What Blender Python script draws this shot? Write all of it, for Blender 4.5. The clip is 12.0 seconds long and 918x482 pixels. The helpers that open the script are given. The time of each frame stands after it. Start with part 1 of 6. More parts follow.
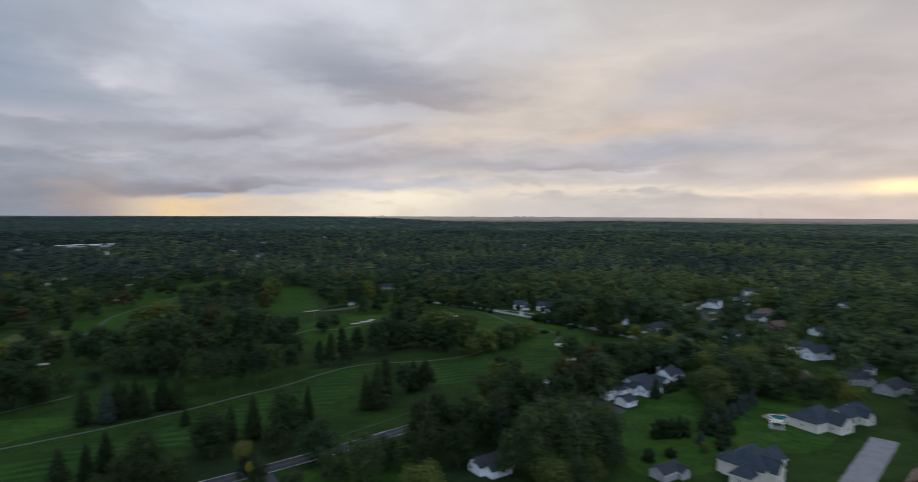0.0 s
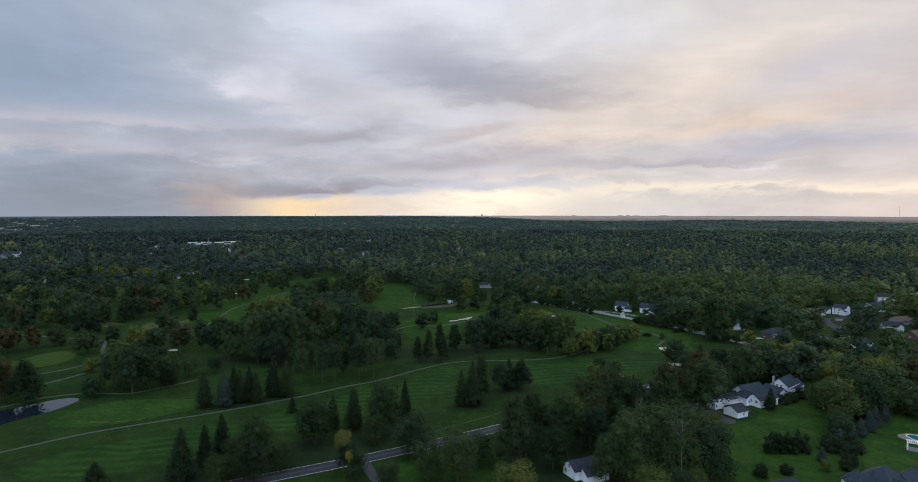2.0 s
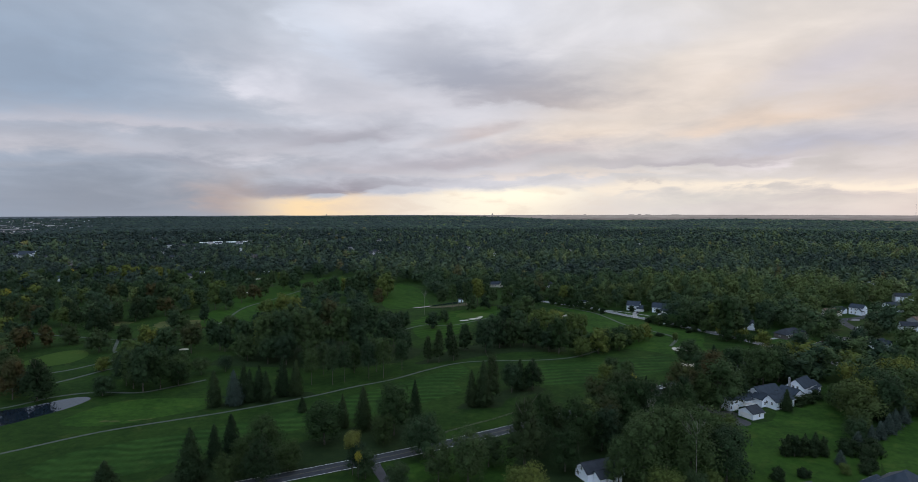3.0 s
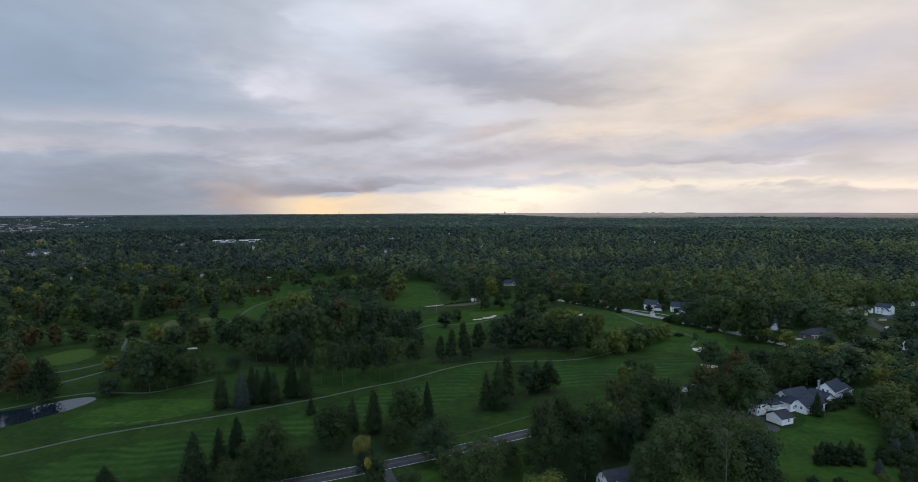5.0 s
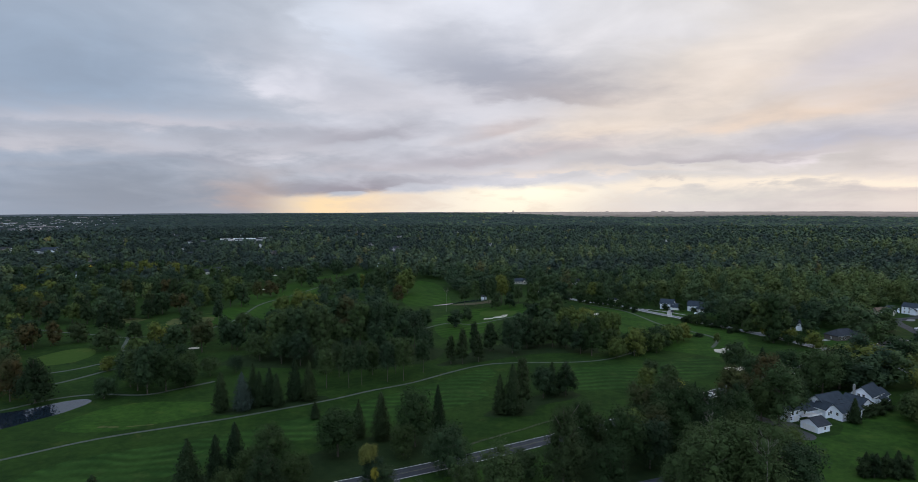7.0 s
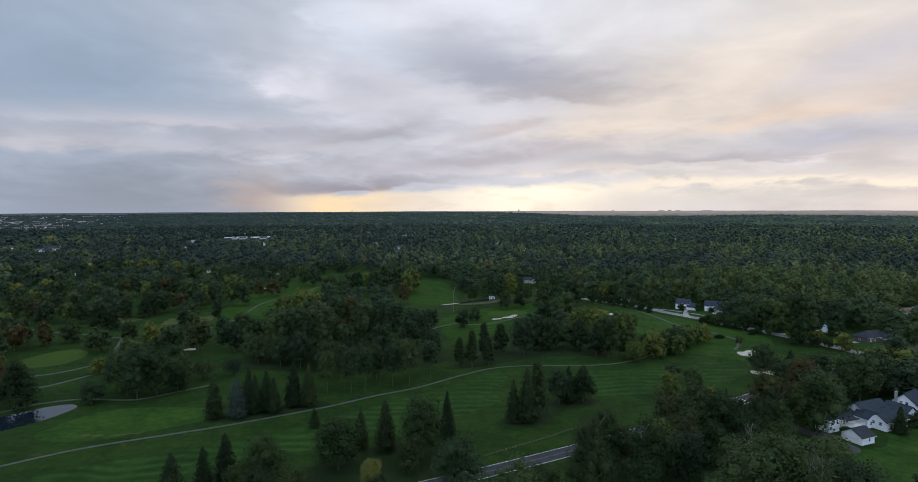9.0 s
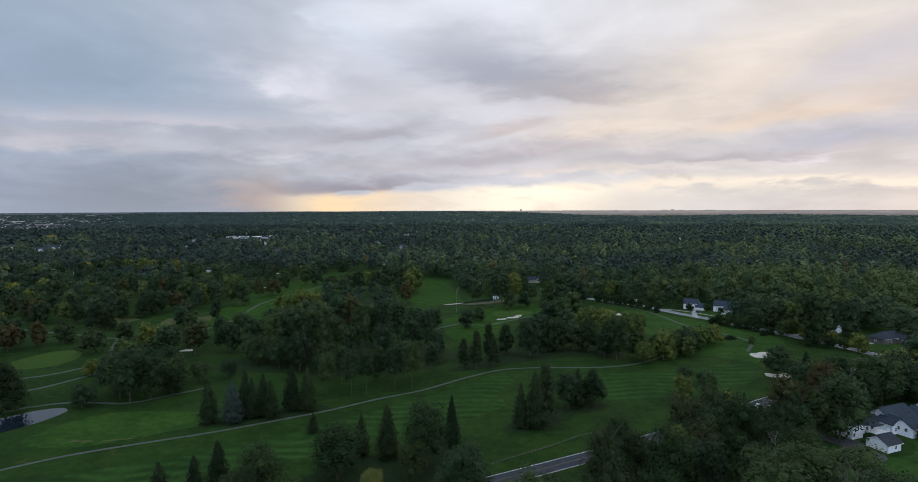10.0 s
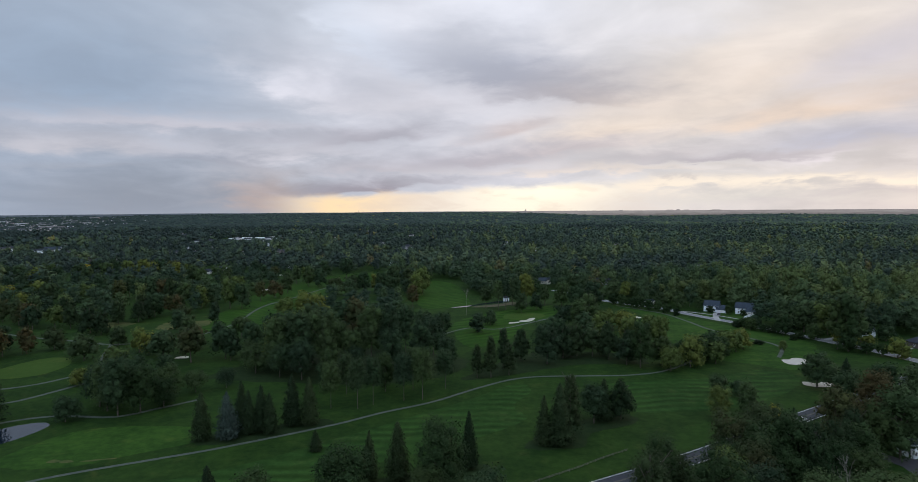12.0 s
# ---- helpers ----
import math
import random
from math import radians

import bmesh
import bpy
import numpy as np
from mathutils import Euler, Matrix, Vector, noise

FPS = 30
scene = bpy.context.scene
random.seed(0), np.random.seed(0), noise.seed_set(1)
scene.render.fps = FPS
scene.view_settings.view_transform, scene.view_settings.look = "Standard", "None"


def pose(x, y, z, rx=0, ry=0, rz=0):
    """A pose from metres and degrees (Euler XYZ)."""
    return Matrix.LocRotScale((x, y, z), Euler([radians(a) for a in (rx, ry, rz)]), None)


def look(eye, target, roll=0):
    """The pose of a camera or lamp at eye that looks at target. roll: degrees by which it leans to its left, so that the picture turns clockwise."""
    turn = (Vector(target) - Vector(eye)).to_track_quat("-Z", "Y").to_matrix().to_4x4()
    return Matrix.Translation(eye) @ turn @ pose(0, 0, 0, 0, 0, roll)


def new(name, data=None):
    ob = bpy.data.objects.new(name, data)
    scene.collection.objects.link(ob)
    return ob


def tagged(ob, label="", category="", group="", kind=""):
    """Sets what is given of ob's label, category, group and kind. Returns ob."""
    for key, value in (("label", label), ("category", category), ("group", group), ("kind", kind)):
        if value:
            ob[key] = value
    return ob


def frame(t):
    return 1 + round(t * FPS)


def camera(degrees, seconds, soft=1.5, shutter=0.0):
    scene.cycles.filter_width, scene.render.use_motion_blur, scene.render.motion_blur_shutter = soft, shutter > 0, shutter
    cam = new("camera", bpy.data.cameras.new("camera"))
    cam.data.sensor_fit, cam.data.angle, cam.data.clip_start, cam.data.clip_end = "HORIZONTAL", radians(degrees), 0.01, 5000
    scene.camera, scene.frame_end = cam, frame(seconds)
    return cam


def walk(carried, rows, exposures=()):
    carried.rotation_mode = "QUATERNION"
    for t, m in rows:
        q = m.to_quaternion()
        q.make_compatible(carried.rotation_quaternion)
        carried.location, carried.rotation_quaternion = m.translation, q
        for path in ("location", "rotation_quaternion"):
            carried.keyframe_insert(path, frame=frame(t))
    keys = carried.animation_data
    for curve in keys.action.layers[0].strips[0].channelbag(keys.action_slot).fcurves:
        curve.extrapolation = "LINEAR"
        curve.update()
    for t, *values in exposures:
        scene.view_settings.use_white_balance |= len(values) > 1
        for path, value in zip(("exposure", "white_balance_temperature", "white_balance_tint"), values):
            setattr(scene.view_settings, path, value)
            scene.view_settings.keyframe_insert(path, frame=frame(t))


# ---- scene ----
cam = camera(75.1, 12.0, soft=0.75, shutter=0.5)
PATH = [
    (0, (1.0, -4.3, 83.5), (1.404, -2.344, 83.405), 0.23),
    (0.2, (1.4, -4.17, 83.43), (1.668, -2.190, 83.335), 0.17),
    (0.3, (1.62, -4.1, 83.4), (1.843, -2.115, 83.305), 0.14),
    (0.5, (2.007, -3.985, 83.328), (2.167, -1.994, 83.232), 0.1),
    (1, (2.634, -3.781, 83.182), (2.743, -1.787, 83.085), 0.1),
    (1.5, (2.992, -3.615, 83.035), (3.081, -1.619, 82.938), 0.0),
    (2, (2.932, -3.221, 82.885), (3.004, -1.225, 82.787), -0.0),
    (2.5, (2.986, -2.341, 82.763), (3.043, -0.344, 82.663), -0.1),
    (3, (3.089, -0.993, 82.634), (3.126, 1.004, 82.534), -0.1),
    (5, (2.652, 8.093, 81.376), (2.648, 10.091, 81.271), -0.2),
    (5.5, (2.527, 11.023, 80.949), (2.514, 13.02, 80.842), -0.2),
    (6, (2.159, 14.291, 80.274), (2.137, 16.288, 80.167), -0.2),
    (6.5, (1.653, 17.717, 79.712), (1.625, 19.714, 79.603), -0.2),
    (7, (0.822, 21.494, 79.065), (0.792, 23.491, 78.957), -0.2),
    (9, (-1.357, 37.876, 76.547), (-1.404, 39.872, 76.437), -0.2),
    (9.5, (-1.908, 42.185, 76.003), (-1.959, 44.181, 75.892), -0.2),
    (10, (-2.55, 46.816, 75.25), (-2.604, 48.812, 75.139), -0.2),
    (10.5, (-3.417, 51.605, 74.559), (-3.475, 53.601, 74.446), -0.3),
    (11, (-4.631, 56.577, 73.846), (-4.691, 58.573, 73.734), -0.3),
    (11.5, (-5.801, 61.211, 73.553), (-5.864, 63.207, 73.443), -0.3),
    (12, (-6.883, 65.21, 73.585), (-6.95, 67.206, 73.477), -0.4),
]
EXPOSURE = [(0.0, -0.22), (0.5, -0.10), (1.2, 0.0), (5.0, 0.04), (9.0, 0.09), (12.0, 0.10)]
walk(cam, [(t, look(eye, target, roll)) for t, eye, target, roll in PATH], EXPOSURE)

# ---------------------------------------------------------------- world and sun
SUN_AZ, SUN_EL = radians(48), radians(7)     # azimuth from +Y towards +X


class Nodes:
    """Short notation for node trees."""

    def __init__(self, tree):
        self.t = tree

    def add(self, kind, **values):
        n = self.t.nodes.new(kind)
        for k, v in values.items():
            n.inputs[k].default_value = v
        return n

    def put(self, socket, v):
        if isinstance(v, bpy.types.NodeSocket):
            self.t.links.new(v, socket)
        else:
            socket.default_value = v

    def m(self, op, a, b=0.0, c=0.0, clamp=False):
        n = self.t.nodes.new("ShaderNodeMath")
        n.operation, n.use_clamp = op, clamp
        for s, v in zip(n.inputs, (a, b, c)):
            self.put(s, v)
        return n.outputs[0]

    def step(self, v, lo, hi, a=0.0, b=1.0):
        n = self.t.nodes.new("ShaderNodeMapRange")
        n.interpolation_type, n.clamp = "SMOOTHSTEP", True
        for s, x in zip(n.inputs, (v, lo, hi, a, b)):
            self.put(s, x)
        return n.outputs[0]

    def bell(self, v, mid, width):
        d = self.m("DIVIDE", self.m("SUBTRACT", v, mid), width)
        return self.m("EXPONENT", self.m("MULTIPLY", self.m("MULTIPLY", d, d), -1.0))

    def mix(self, f, a, b, mode="MIX"):
        n = self.t.nodes.new("ShaderNodeMix")
        n.data_type, n.blend_type = "RGBA", mode
        self.put(n.inputs[0], f)
        for s, v in ((n.inputs[6], a), (n.inputs[7], b)):
            self.put(s, (*v, 1) if isinstance(v, tuple) and len(v) == 3 else v)
        return n.outputs[2]

    def noise(self, vec, scale, detail=4.0, rough=0.5, distort=0.0):
        n = self.add("ShaderNodeTexNoise", Scale=scale, Detail=detail, Roughness=rough, Distortion=distort)
        if vec is not None:
            self.t.links.new(vec, n.inputs["Vector"])
        return n.outputs["Fac"]

    def ramp(self, f, *stops):
        n = self.t.nodes.new("ShaderNodeValToRGB")
        e = n.color_ramp.elements
        while len(e) < len(stops):
            e.new(0.5)
        for el, (p, c) in zip(e, stops):
            el.position, el.color = p, (*c, 1)
        self.put(n.inputs[0], f)
        return n.outputs[0]


def lin(r, g, b):
    """Display values 0 to 255 as linear light."""
    return tuple(((c / 255 + 0.055) / 1.055) ** 2.4 for c in (r, g, b))


def build_sky():
    world = bpy.data.worlds.new("overcast_evening_sky")
    scene.world = world
    world.use_nodes = True
    t = world.node_tree
    t.nodes.clear()
    k = Nodes(t)
    co = k.add("ShaderNodeTexCoord").outputs["Generated"]
    sep = k.add("ShaderNodeSeparateXYZ")
    t.links.new(co, sep.inputs[0])
    x, y, z = sep.outputs
    az0 = k.m("MULTIPLY", k.m("ARCTAN2", x, y), 57.2958)
    el0 = k.m("MULTIPLY", k.m("ARCSINE", z), 57.2958)
    up = k.m("ADD", k.m("ABSOLUTE", z), 0.16)
    comb = k.add("ShaderNodeCombineXYZ")
    t.links.new(k.m("DIVIDE", x, up), comb.inputs[0])
    t.links.new(k.m("DIVIDE", y, up), comb.inputs[1])
    cloud = comb.outputs[0]
    band = k.add("ShaderNodeCombineXYZ")      # flat layers low over the horizon
    t.links.new(k.m("MULTIPLY", az0, 0.065), band.inputs[0])
    t.links.new(k.m("MULTIPLY", el0, 0.22), band.inputs[1])
    big = k.noise(cloud, 0.9, 4, 0.5, 0.6)
    fine = k.noise(cloud, 2.4, 6, 0.55, 0.5)
    flat = k.noise(band.outputs[0], 1.4, 5, 0.5, 0.6)
    puff = k.noise(band.outputs[0], 3.6, 6, 0.58, 0.3)
    # the outlines of the clouds wander
    az = k.m("ADD", az0, k.m("ADD", k.m("MULTIPLY", k.m("SUBTRACT", big, 0.5), 9.0), k.m("MULTIPLY", k.m("SUBTRACT", puff, 0.5), 6.0)))
    el = k.m("ADD", el0, k.m("ADD", k.m("MULTIPLY", k.m("SUBTRACT", flat, 0.5), 2.6), k.m("MULTIPLY", k.m("SUBTRACT", puff, 0.5), 2.0)))
    low = k.step(el0, 3.0, 14.0, 1.0, 0.0)
    lump = k.m("ADD", k.m("MULTIPLY", big, 0.6), k.m("MULTIPLY", fine, 0.4))
    stripe = k.m("ADD", k.m("MULTIPLY", flat, 0.5), k.m("MULTIPLY", puff, 0.5))
    c = k.m("ADD", k.m("MULTIPLY", lump, k.m("SUBTRACT", 1.0, low)), k.m("MULTIPLY", stripe, low))
    f = k.step(c, 0.33, 0.67)
    col = k.ramp(k.step(az0, -50.0, 55.0), (0.0, lin(156, 169, 189)), (0.22, lin(178, 184, 197)), (0.34, lin(197, 199, 210)), (0.52, lin(211, 211, 220)), (0.74, lin(214, 210, 210)), (1.0, lin(200, 193, 195)))

    def heap(col, a, e, wa, we, tilt, share, rgb, under):
        """A cloud; under: how much sharper its lower edge is than its upper one."""
        da, de = k.m("SUBTRACT", az, a), k.m("SUBTRACT", el, e)
        de = k.m("SUBTRACT", de, k.m("MULTIPLY", da, tilt))
        wide = k.m("MULTIPLY_ADD", k.m("GREATER_THAN", de, 0.0), we * (1.25 - under), we * under)
        g = k.m("MULTIPLY", k.bell(da, 0.0, wa * 1.1), k.bell(k.m("DIVIDE", de, wide), 0.0, 1.1))
        g = k.m("MULTIPLY", k.m("MULTIPLY", g, share), k.m("MULTIPLY_ADD", f, 0.5, 0.75), clamp=True)
        return k.mix(g, col, lin(*rgb))

    west = ((-34.5, 10.4, 10.4, 4.1, -0.05, 0.92, (150, 167, 189), 0.5), (-26.2, 7.3, 11.7, 0.6, 0, 0.75, (198, 196, 206), 0.6), (-33.0, 5.4, 13.0, 1.1, 0, 0.8, (188, 187, 196), 0.5),
            (-16.0, 11.0, 4.9, 2.4, -0.35, 0.85, (212, 213, 224), 0.5), (-11.2, 15.8, 6.4, 2.4, -0.6, 0.7, (203, 209, 223), 0.5), (-24.0, 4.4, 4.0, 0.7, -0.03, 0.85, (160, 165, 180), 0.4),
            (-17.6, 6.4, 5.6, 0.5, 0.05, 0.6, (172, 173, 185), 0.5), (-15.0, 5.0, 4.2, 0.9, 0, 0.75, (206, 204, 213), 0.5), (-34.3, 3.5, 6.2, 0.4, 0, 0.5, (172, 177, 190), 0.5))
    middle = ((0.3, 17.5, 9.3, 2.2, 0, 0.8, (222, 223, 233), 0.5), (2.0, 12.0, 7.5, 2.6, -0.20, 0.92, (160, 165, 181), 0.45), (10.5, 9.9, 8.0, 1.7, -0.08, 0.97, (162, 160, 170), 0.30),
              (11.8, 7.1, 5.6, 1.0, 0.12, 0.95, (236, 220, 206), 0.5), (-6.3, 9.5, 8.2, 1.3, 0, 0.6, (208, 206, 214), 0.5), (-9.4, 6.5, 5.2, 0.9, 0.14, 0.85, (168, 166, 177), 0.4),
              (3.1, 7.1, 3.9, 0.7, 0.2, 0.7, (190, 177, 178), 0.4), (0.3, 4.4, 8.3, 0.9, 0.05, 0.8, (168, 164, 175), 0.45), (-8.1, 3.7, 8.7, 0.5, 0, 0.7, (190, 186, 194), 0.5))
    east = ((22.8, 10.4, 12.0, 4.2, 0.30, 0.8, (228, 213, 200), 0.6), (27.6, 13.4, 8.5, 2.4, 0.4, 0.6, (229, 219, 213), 0.6), (15.9, 15.3, 6.1, 2.2, 0, 0.75, (226, 223, 229), 0.5),
            (33.3, 11.3, 4.2, 1.8, 0.3, 0.8, (202, 197, 205), 0.5), (28.6, 7.6, 8.0, 1.0, 0.12, 0.8, (224, 203, 186), 0.5), (32.7, 5.2, 7.4, 1.1, 0.05, 0.95, (182, 183, 198), 0.4),
            (29.1, 4.0, 3.4, 0.5, 0.1, 0.85, (220, 213, 218), 0.4), (17.5, 4.7, 8.5, 0.7, 0.1, 0.7, (192, 186, 190), 0.4), (44.0, 8.4, 7.0, 2.4, 0, 0.6, (200, 190, 194), 0.5))
    under = ((9.1, 5.4, 5.9, 0.9, 0.08, 0.7, (192, 182, 186), 0.4), (11.3, 3.3, 9.0, 0.3, 0, 0.8, (230, 217, 208), 0.5), (-12.4, 2.0, 8.8, 0.7, 0.05, 0.95, (152, 147, 158), 0.35), (-29.5, 1.2, 10.5, 1.9, 0, 0.95, (142, 149, 163), 1.2),
             (-20.2, 0.9, 2.6, 2.0, 0, 0.85, (172, 159, 158), 1.0), (23.9, 0.9, 10.6, 0.7, 0, 0.75, (210, 208, 204), 0.5), (33.6, 1.2, 4.6, 0.4, 0.05, 0.7, (186, 182, 190), 0.4), (16.5, 2.0, 3.1, 0.3, 0.05, 0.6, (205, 190, 184), 0.4), (22.0, 4.1, 9.0, 0.5, 0.03, 0.85, (180, 174, 182), 0.35))
    for h in west + middle + east + under:
        col = heap(col, *h)
    col = k.mix(1.0, col, k.mix(f, (0.875, 0.88, 0.89), (1.125, 1.12, 1.115)), "MULTIPLY")
    # bright gap under the cloud base
    ragged = k.m("ADD", k.m("MULTIPLY", k.m("SUBTRACT", flat, 0.5), 1.0), k.m("MULTIPLY", k.m("SUBTRACT", puff, 0.5), 1.4))
    base = k.m("ADD", k.step(az0, -18.0, 8.0, 1.45, 2.6), ragged)
    gap = k.m("MULTIPLY", k.step(el0, base, k.m("SUBTRACT", base, 0.8)), k.step(az0, -21.5, -13.5))
    glow = k.mix(k.bell(az0, 6.0, 9.0), lin(222, 213, 209), (1.10, 1.0, 0.80))
    glow = k.mix(k.bell(az0, -14.0, 7.0), glow, lin(251, 222, 180))
    haze = k.m("MULTIPLY", k.step(el0, 1.7, 0.0), k.step(az0, -4.0, 18.0))
    glow = k.mix(k.m("MULTIPLY", haze, 0.65), glow, lin(222, 211, 204))
    glow = k.mix(k.m("MULTIPLY", k.step(puff, 0.45, 0.65), 0.35), glow, lin(222, 204, 190))
    col = k.mix(k.m("MULTIPLY", gap, k.step(az0, 24.0, 8.0, 0.22, 1.0)), col, glow)
    layer = k.m("MULTIPLY", k.bell(el, 2.1, 0.55), k.step(az0, 8.0, 16.0))
    col = k.mix(k.m("MULTIPLY", layer, k.step(puff, 0.36, 0.52, 0.25, 0.95)), col, lin(246, 233, 217))
    col = k.mix(1.0, col, k.mix(k.step(el0, 10.5, 17.0), (1, 1, 1), (1.07, 1.085, 1.08)), "MULTIPLY")
    # the low sun behind thin cloud
    d = k.m("MULTIPLY", k.bell(az0, 48.5, 2.6), k.bell(el0, 2.2, 0.55))
    col = k.mix(d, col, (1.5, 1.15, 0.66))
    sky = t.nodes.new("ShaderNodeTexSky")
    sky.sky_type, sky.sun_disc = "NISHITA", False
    sky.sun_elevation, sky.sun_rotation = SUN_EL, SUN_AZ
    col = k.mix(0.002, col, sky.outputs[0], "ADD")
    # away from the evening light the unseen cloud is bluer, brightened to light walls
    col = k.mix(k.m("MULTIPLY", k.step(y, 0.35, -0.45), 0.9), col, k.mix(f, (0.80, 0.95, 1.20), (1.10, 1.27, 1.54)))
    # an overcast sky is brightest high overhead
    col = k.mix(1.0, col, k.mix(k.step(el0, 24.0, 60.0), (1, 1, 1), (1.10, 1.18, 1.30)), "MULTIPLY")
    bg = k.add("ShaderNodeBackground", Strength=1.0)
    t.links.new(col, bg.inputs[0])
    out = k.add("ShaderNodeOutputWorld")
    t.links.new(bg.outputs[0], out.inputs[0])


build_sky()
sun = new("sun", bpy.data.lights.new("sun", "SUN"))
sun.data.energy, sun.data.angle, sun.data.color = 0.8, radians(20), (1.0, 0.86, 0.68)
sun.matrix_world = look((math.sin(SUN_AZ) * 500, math.cos(SUN_AZ) * 500, math.tan(SUN_EL) * 500 + 90), (0, 0, 90))

# ---------------------------------------------------------------- materials


def material(name, rough=0.7, spec=0.3, metal=0.0):
    mat = bpy.data.materials.new(name)
    mat.use_nodes = True
    k = Nodes(mat.node_tree)
    b = mat.node_tree.nodes["Principled BSDF"]
    b.inputs["Roughness"].default_value = rough
    b.inputs["Specular IOR Level"].default_value = spec
    b.inputs["Metallic"].default_value = metal
    co = k.add("ShaderNodeTexCoord").outputs["Object"]
    return mat, k, b, co


def bump(k, b, height, strength, distance):
    n = k.add("ShaderNodeBump", Strength=strength, Distance=distance)
    k.t.links.new(height, n.inputs["Height"])
    k.t.links.new(n.outputs[0], b.inputs["Normal"])


def two_tone(name, a, c, scale, rough=0.7, spec=0.3, grain=8.0, relief=0.3, metal=0.0):
    """Two colours mixed by stains at one scale and grain at another."""
    mat, k, b, co = material(name, rough, spec, metal)
    stain = k.noise(co, scale, 5, 0.6)
    fine = k.noise(co, scale * grain, 3, 0.6)
    f = k.m("ADD", k.m("MULTIPLY", k.step(stain, 0.3, 0.7), 0.65), k.m("MULTIPLY", fine, 0.35))
    k.put(b.inputs["Base Color"], k.mix(f, a, c))
    bump(k, b, fine, relief, 0.03)
    return mat


def foliage(name, stops, rough=0.8, own=1.0, wander=0.9, speck=0.55, grain=0.55):
    """Leaves: hue by tree, lighter and darker clumps within the crown."""
    mat, k, b, _ = material(name, rough, 0.05)
    geo = k.add("ShaderNodeNewGeometry")
    info = k.add("ShaderNodeObjectInfo")
    att = k.t.nodes.new("ShaderNodeAttribute")
    att.attribute_name = "tint"
    drift = k.m("MULTIPLY", k.m("SUBTRACT", k.noise(geo.outputs["Position"], 0.16, 2), 0.5), wander)
    pick = k.m("ADD", k.m("FRACT", k.m("ADD", k.m("MULTIPLY", info.outputs["Random"], own), att.outputs["Fac"])), drift, clamp=True)
    col = k.ramp(pick, *stops)
    clump = k.noise(geo.outputs["Position"], 0.45, 3, 0.6)
    leaf = k.noise(geo.outputs["Position"], 2.6, 3, 0.65)
    v = k.m("ADD", k.step(clump, 0.3, 0.7, 0.78, 1.12), k.m("MULTIPLY", k.m("SUBTRACT", leaf, 0.5), grain))
    spray = k.t.nodes.new("ShaderNodeAttribute")
    spray.attribute_name = "spray"
    each = k.m("MULTIPLY_ADD", k.m("SUBTRACT", geo.outputs["Random Per Island"], 0.5), k.m("MULTIPLY", spray.outputs["Fac"], speck), 0.97)
    v = k.m("MULTIPLY", v, each)
    hsv = k.add("ShaderNodeHueSaturation")
    k.t.links.new(col, hsv.inputs["Color"])
    k.t.links.new(v, hsv.inputs["Value"])
    k.put(b.inputs["Base Color"], hsv.outputs[0])
    bump(k, b, leaf, 0.6, 0.4)
    return mat


G1, G2, G3 = (0.021, 0.037, 0.019), (0.028, 0.051, 0.022), (0.045, 0.073, 0.025)
# far crowns: distance haze is painted in as paler, bluer greens
LEAF_HAZED = foliage("hazed_leaves", [(0.0, (0.0292, 0.0446, 0.0404)), (0.3, (0.0404, 0.0617, 0.0481)), (0.55, (0.0557, 0.0840, 0.0534)), (0.80, (0.0836, 0.1155, 0.0547)), (0.92, (0.1184, 0.1483, 0.0573)), (0.96, (0.0975, 0.0840, 0.0521)), (1.0, (0.1560, 0.1548, 0.0469))], own=0.0, wander=0.20, speck=0.26, grain=0.35)
LEAF_NEAR = foliage("mixed_green_leaves", [(0.0, (0.0258, 0.0465, 0.0281)), (0.3, (0.0348, 0.0600, 0.0330)), (0.55, (0.0461, 0.0765, 0.0358)), (0.80, (0.0677, 0.1010, 0.0385)), (0.92, (0.0921, 0.1230, 0.0407)), (0.96, (0.0808, 0.0760, 0.0396)), (1.0, (0.1269, 0.1330, 0.0396))], own=0.0, wander=0.20, speck=0.30, grain=0.42)
LEAF_GREEN = foliage("green_leaves", [(0.0, G1), (0.4, G2), (0.75, (0.0358, 0.0554, 0.0225)), (1.0, G3)])
LEAF_LIGHT = foliage("light_green_leaves", [(0.0, (0.0531, 0.0799, 0.0240)), (0.5, (0.0760, 0.1025, 0.0260)), (1.0, (0.1050, 0.1170, 0.0250))])
LEAF_YELLOW = foliage("yellow_leaves", [(0.0, (0.2900, 0.2450, 0.0300)), (0.6, (0.1381, 0.1435, 0.0309)), (1.0, (0.1062, 0.1179, 0.0331))])
LEAF_RED = foliage("russet_leaves", [(0.0, (0.030, 0.047, 0.019)), (0.35, (0.036, 0.049, 0.019)), (0.55, (0.050, 0.049, 0.020)), (0.68, (0.060, 0.046, 0.019)), (0.82, (0.043, 0.053, 0.020)), (1.0, (0.060, 0.066, 0.022))])
LEAF_DUSKY = foliage("dusky_leaves", [(0.0, (0.0190, 0.0360, 0.0135)), (0.5, (0.0245, 0.0440, 0.0155)), (1.0, (0.0340, 0.0530, 0.0175))])
LEAF_PALE = foliage("grey_green_leaves", [(0.0, (0.034, 0.058, 0.022)), (0.5, (0.042, 0.067, 0.024)), (1.0, (0.056, 0.078, 0.025))])
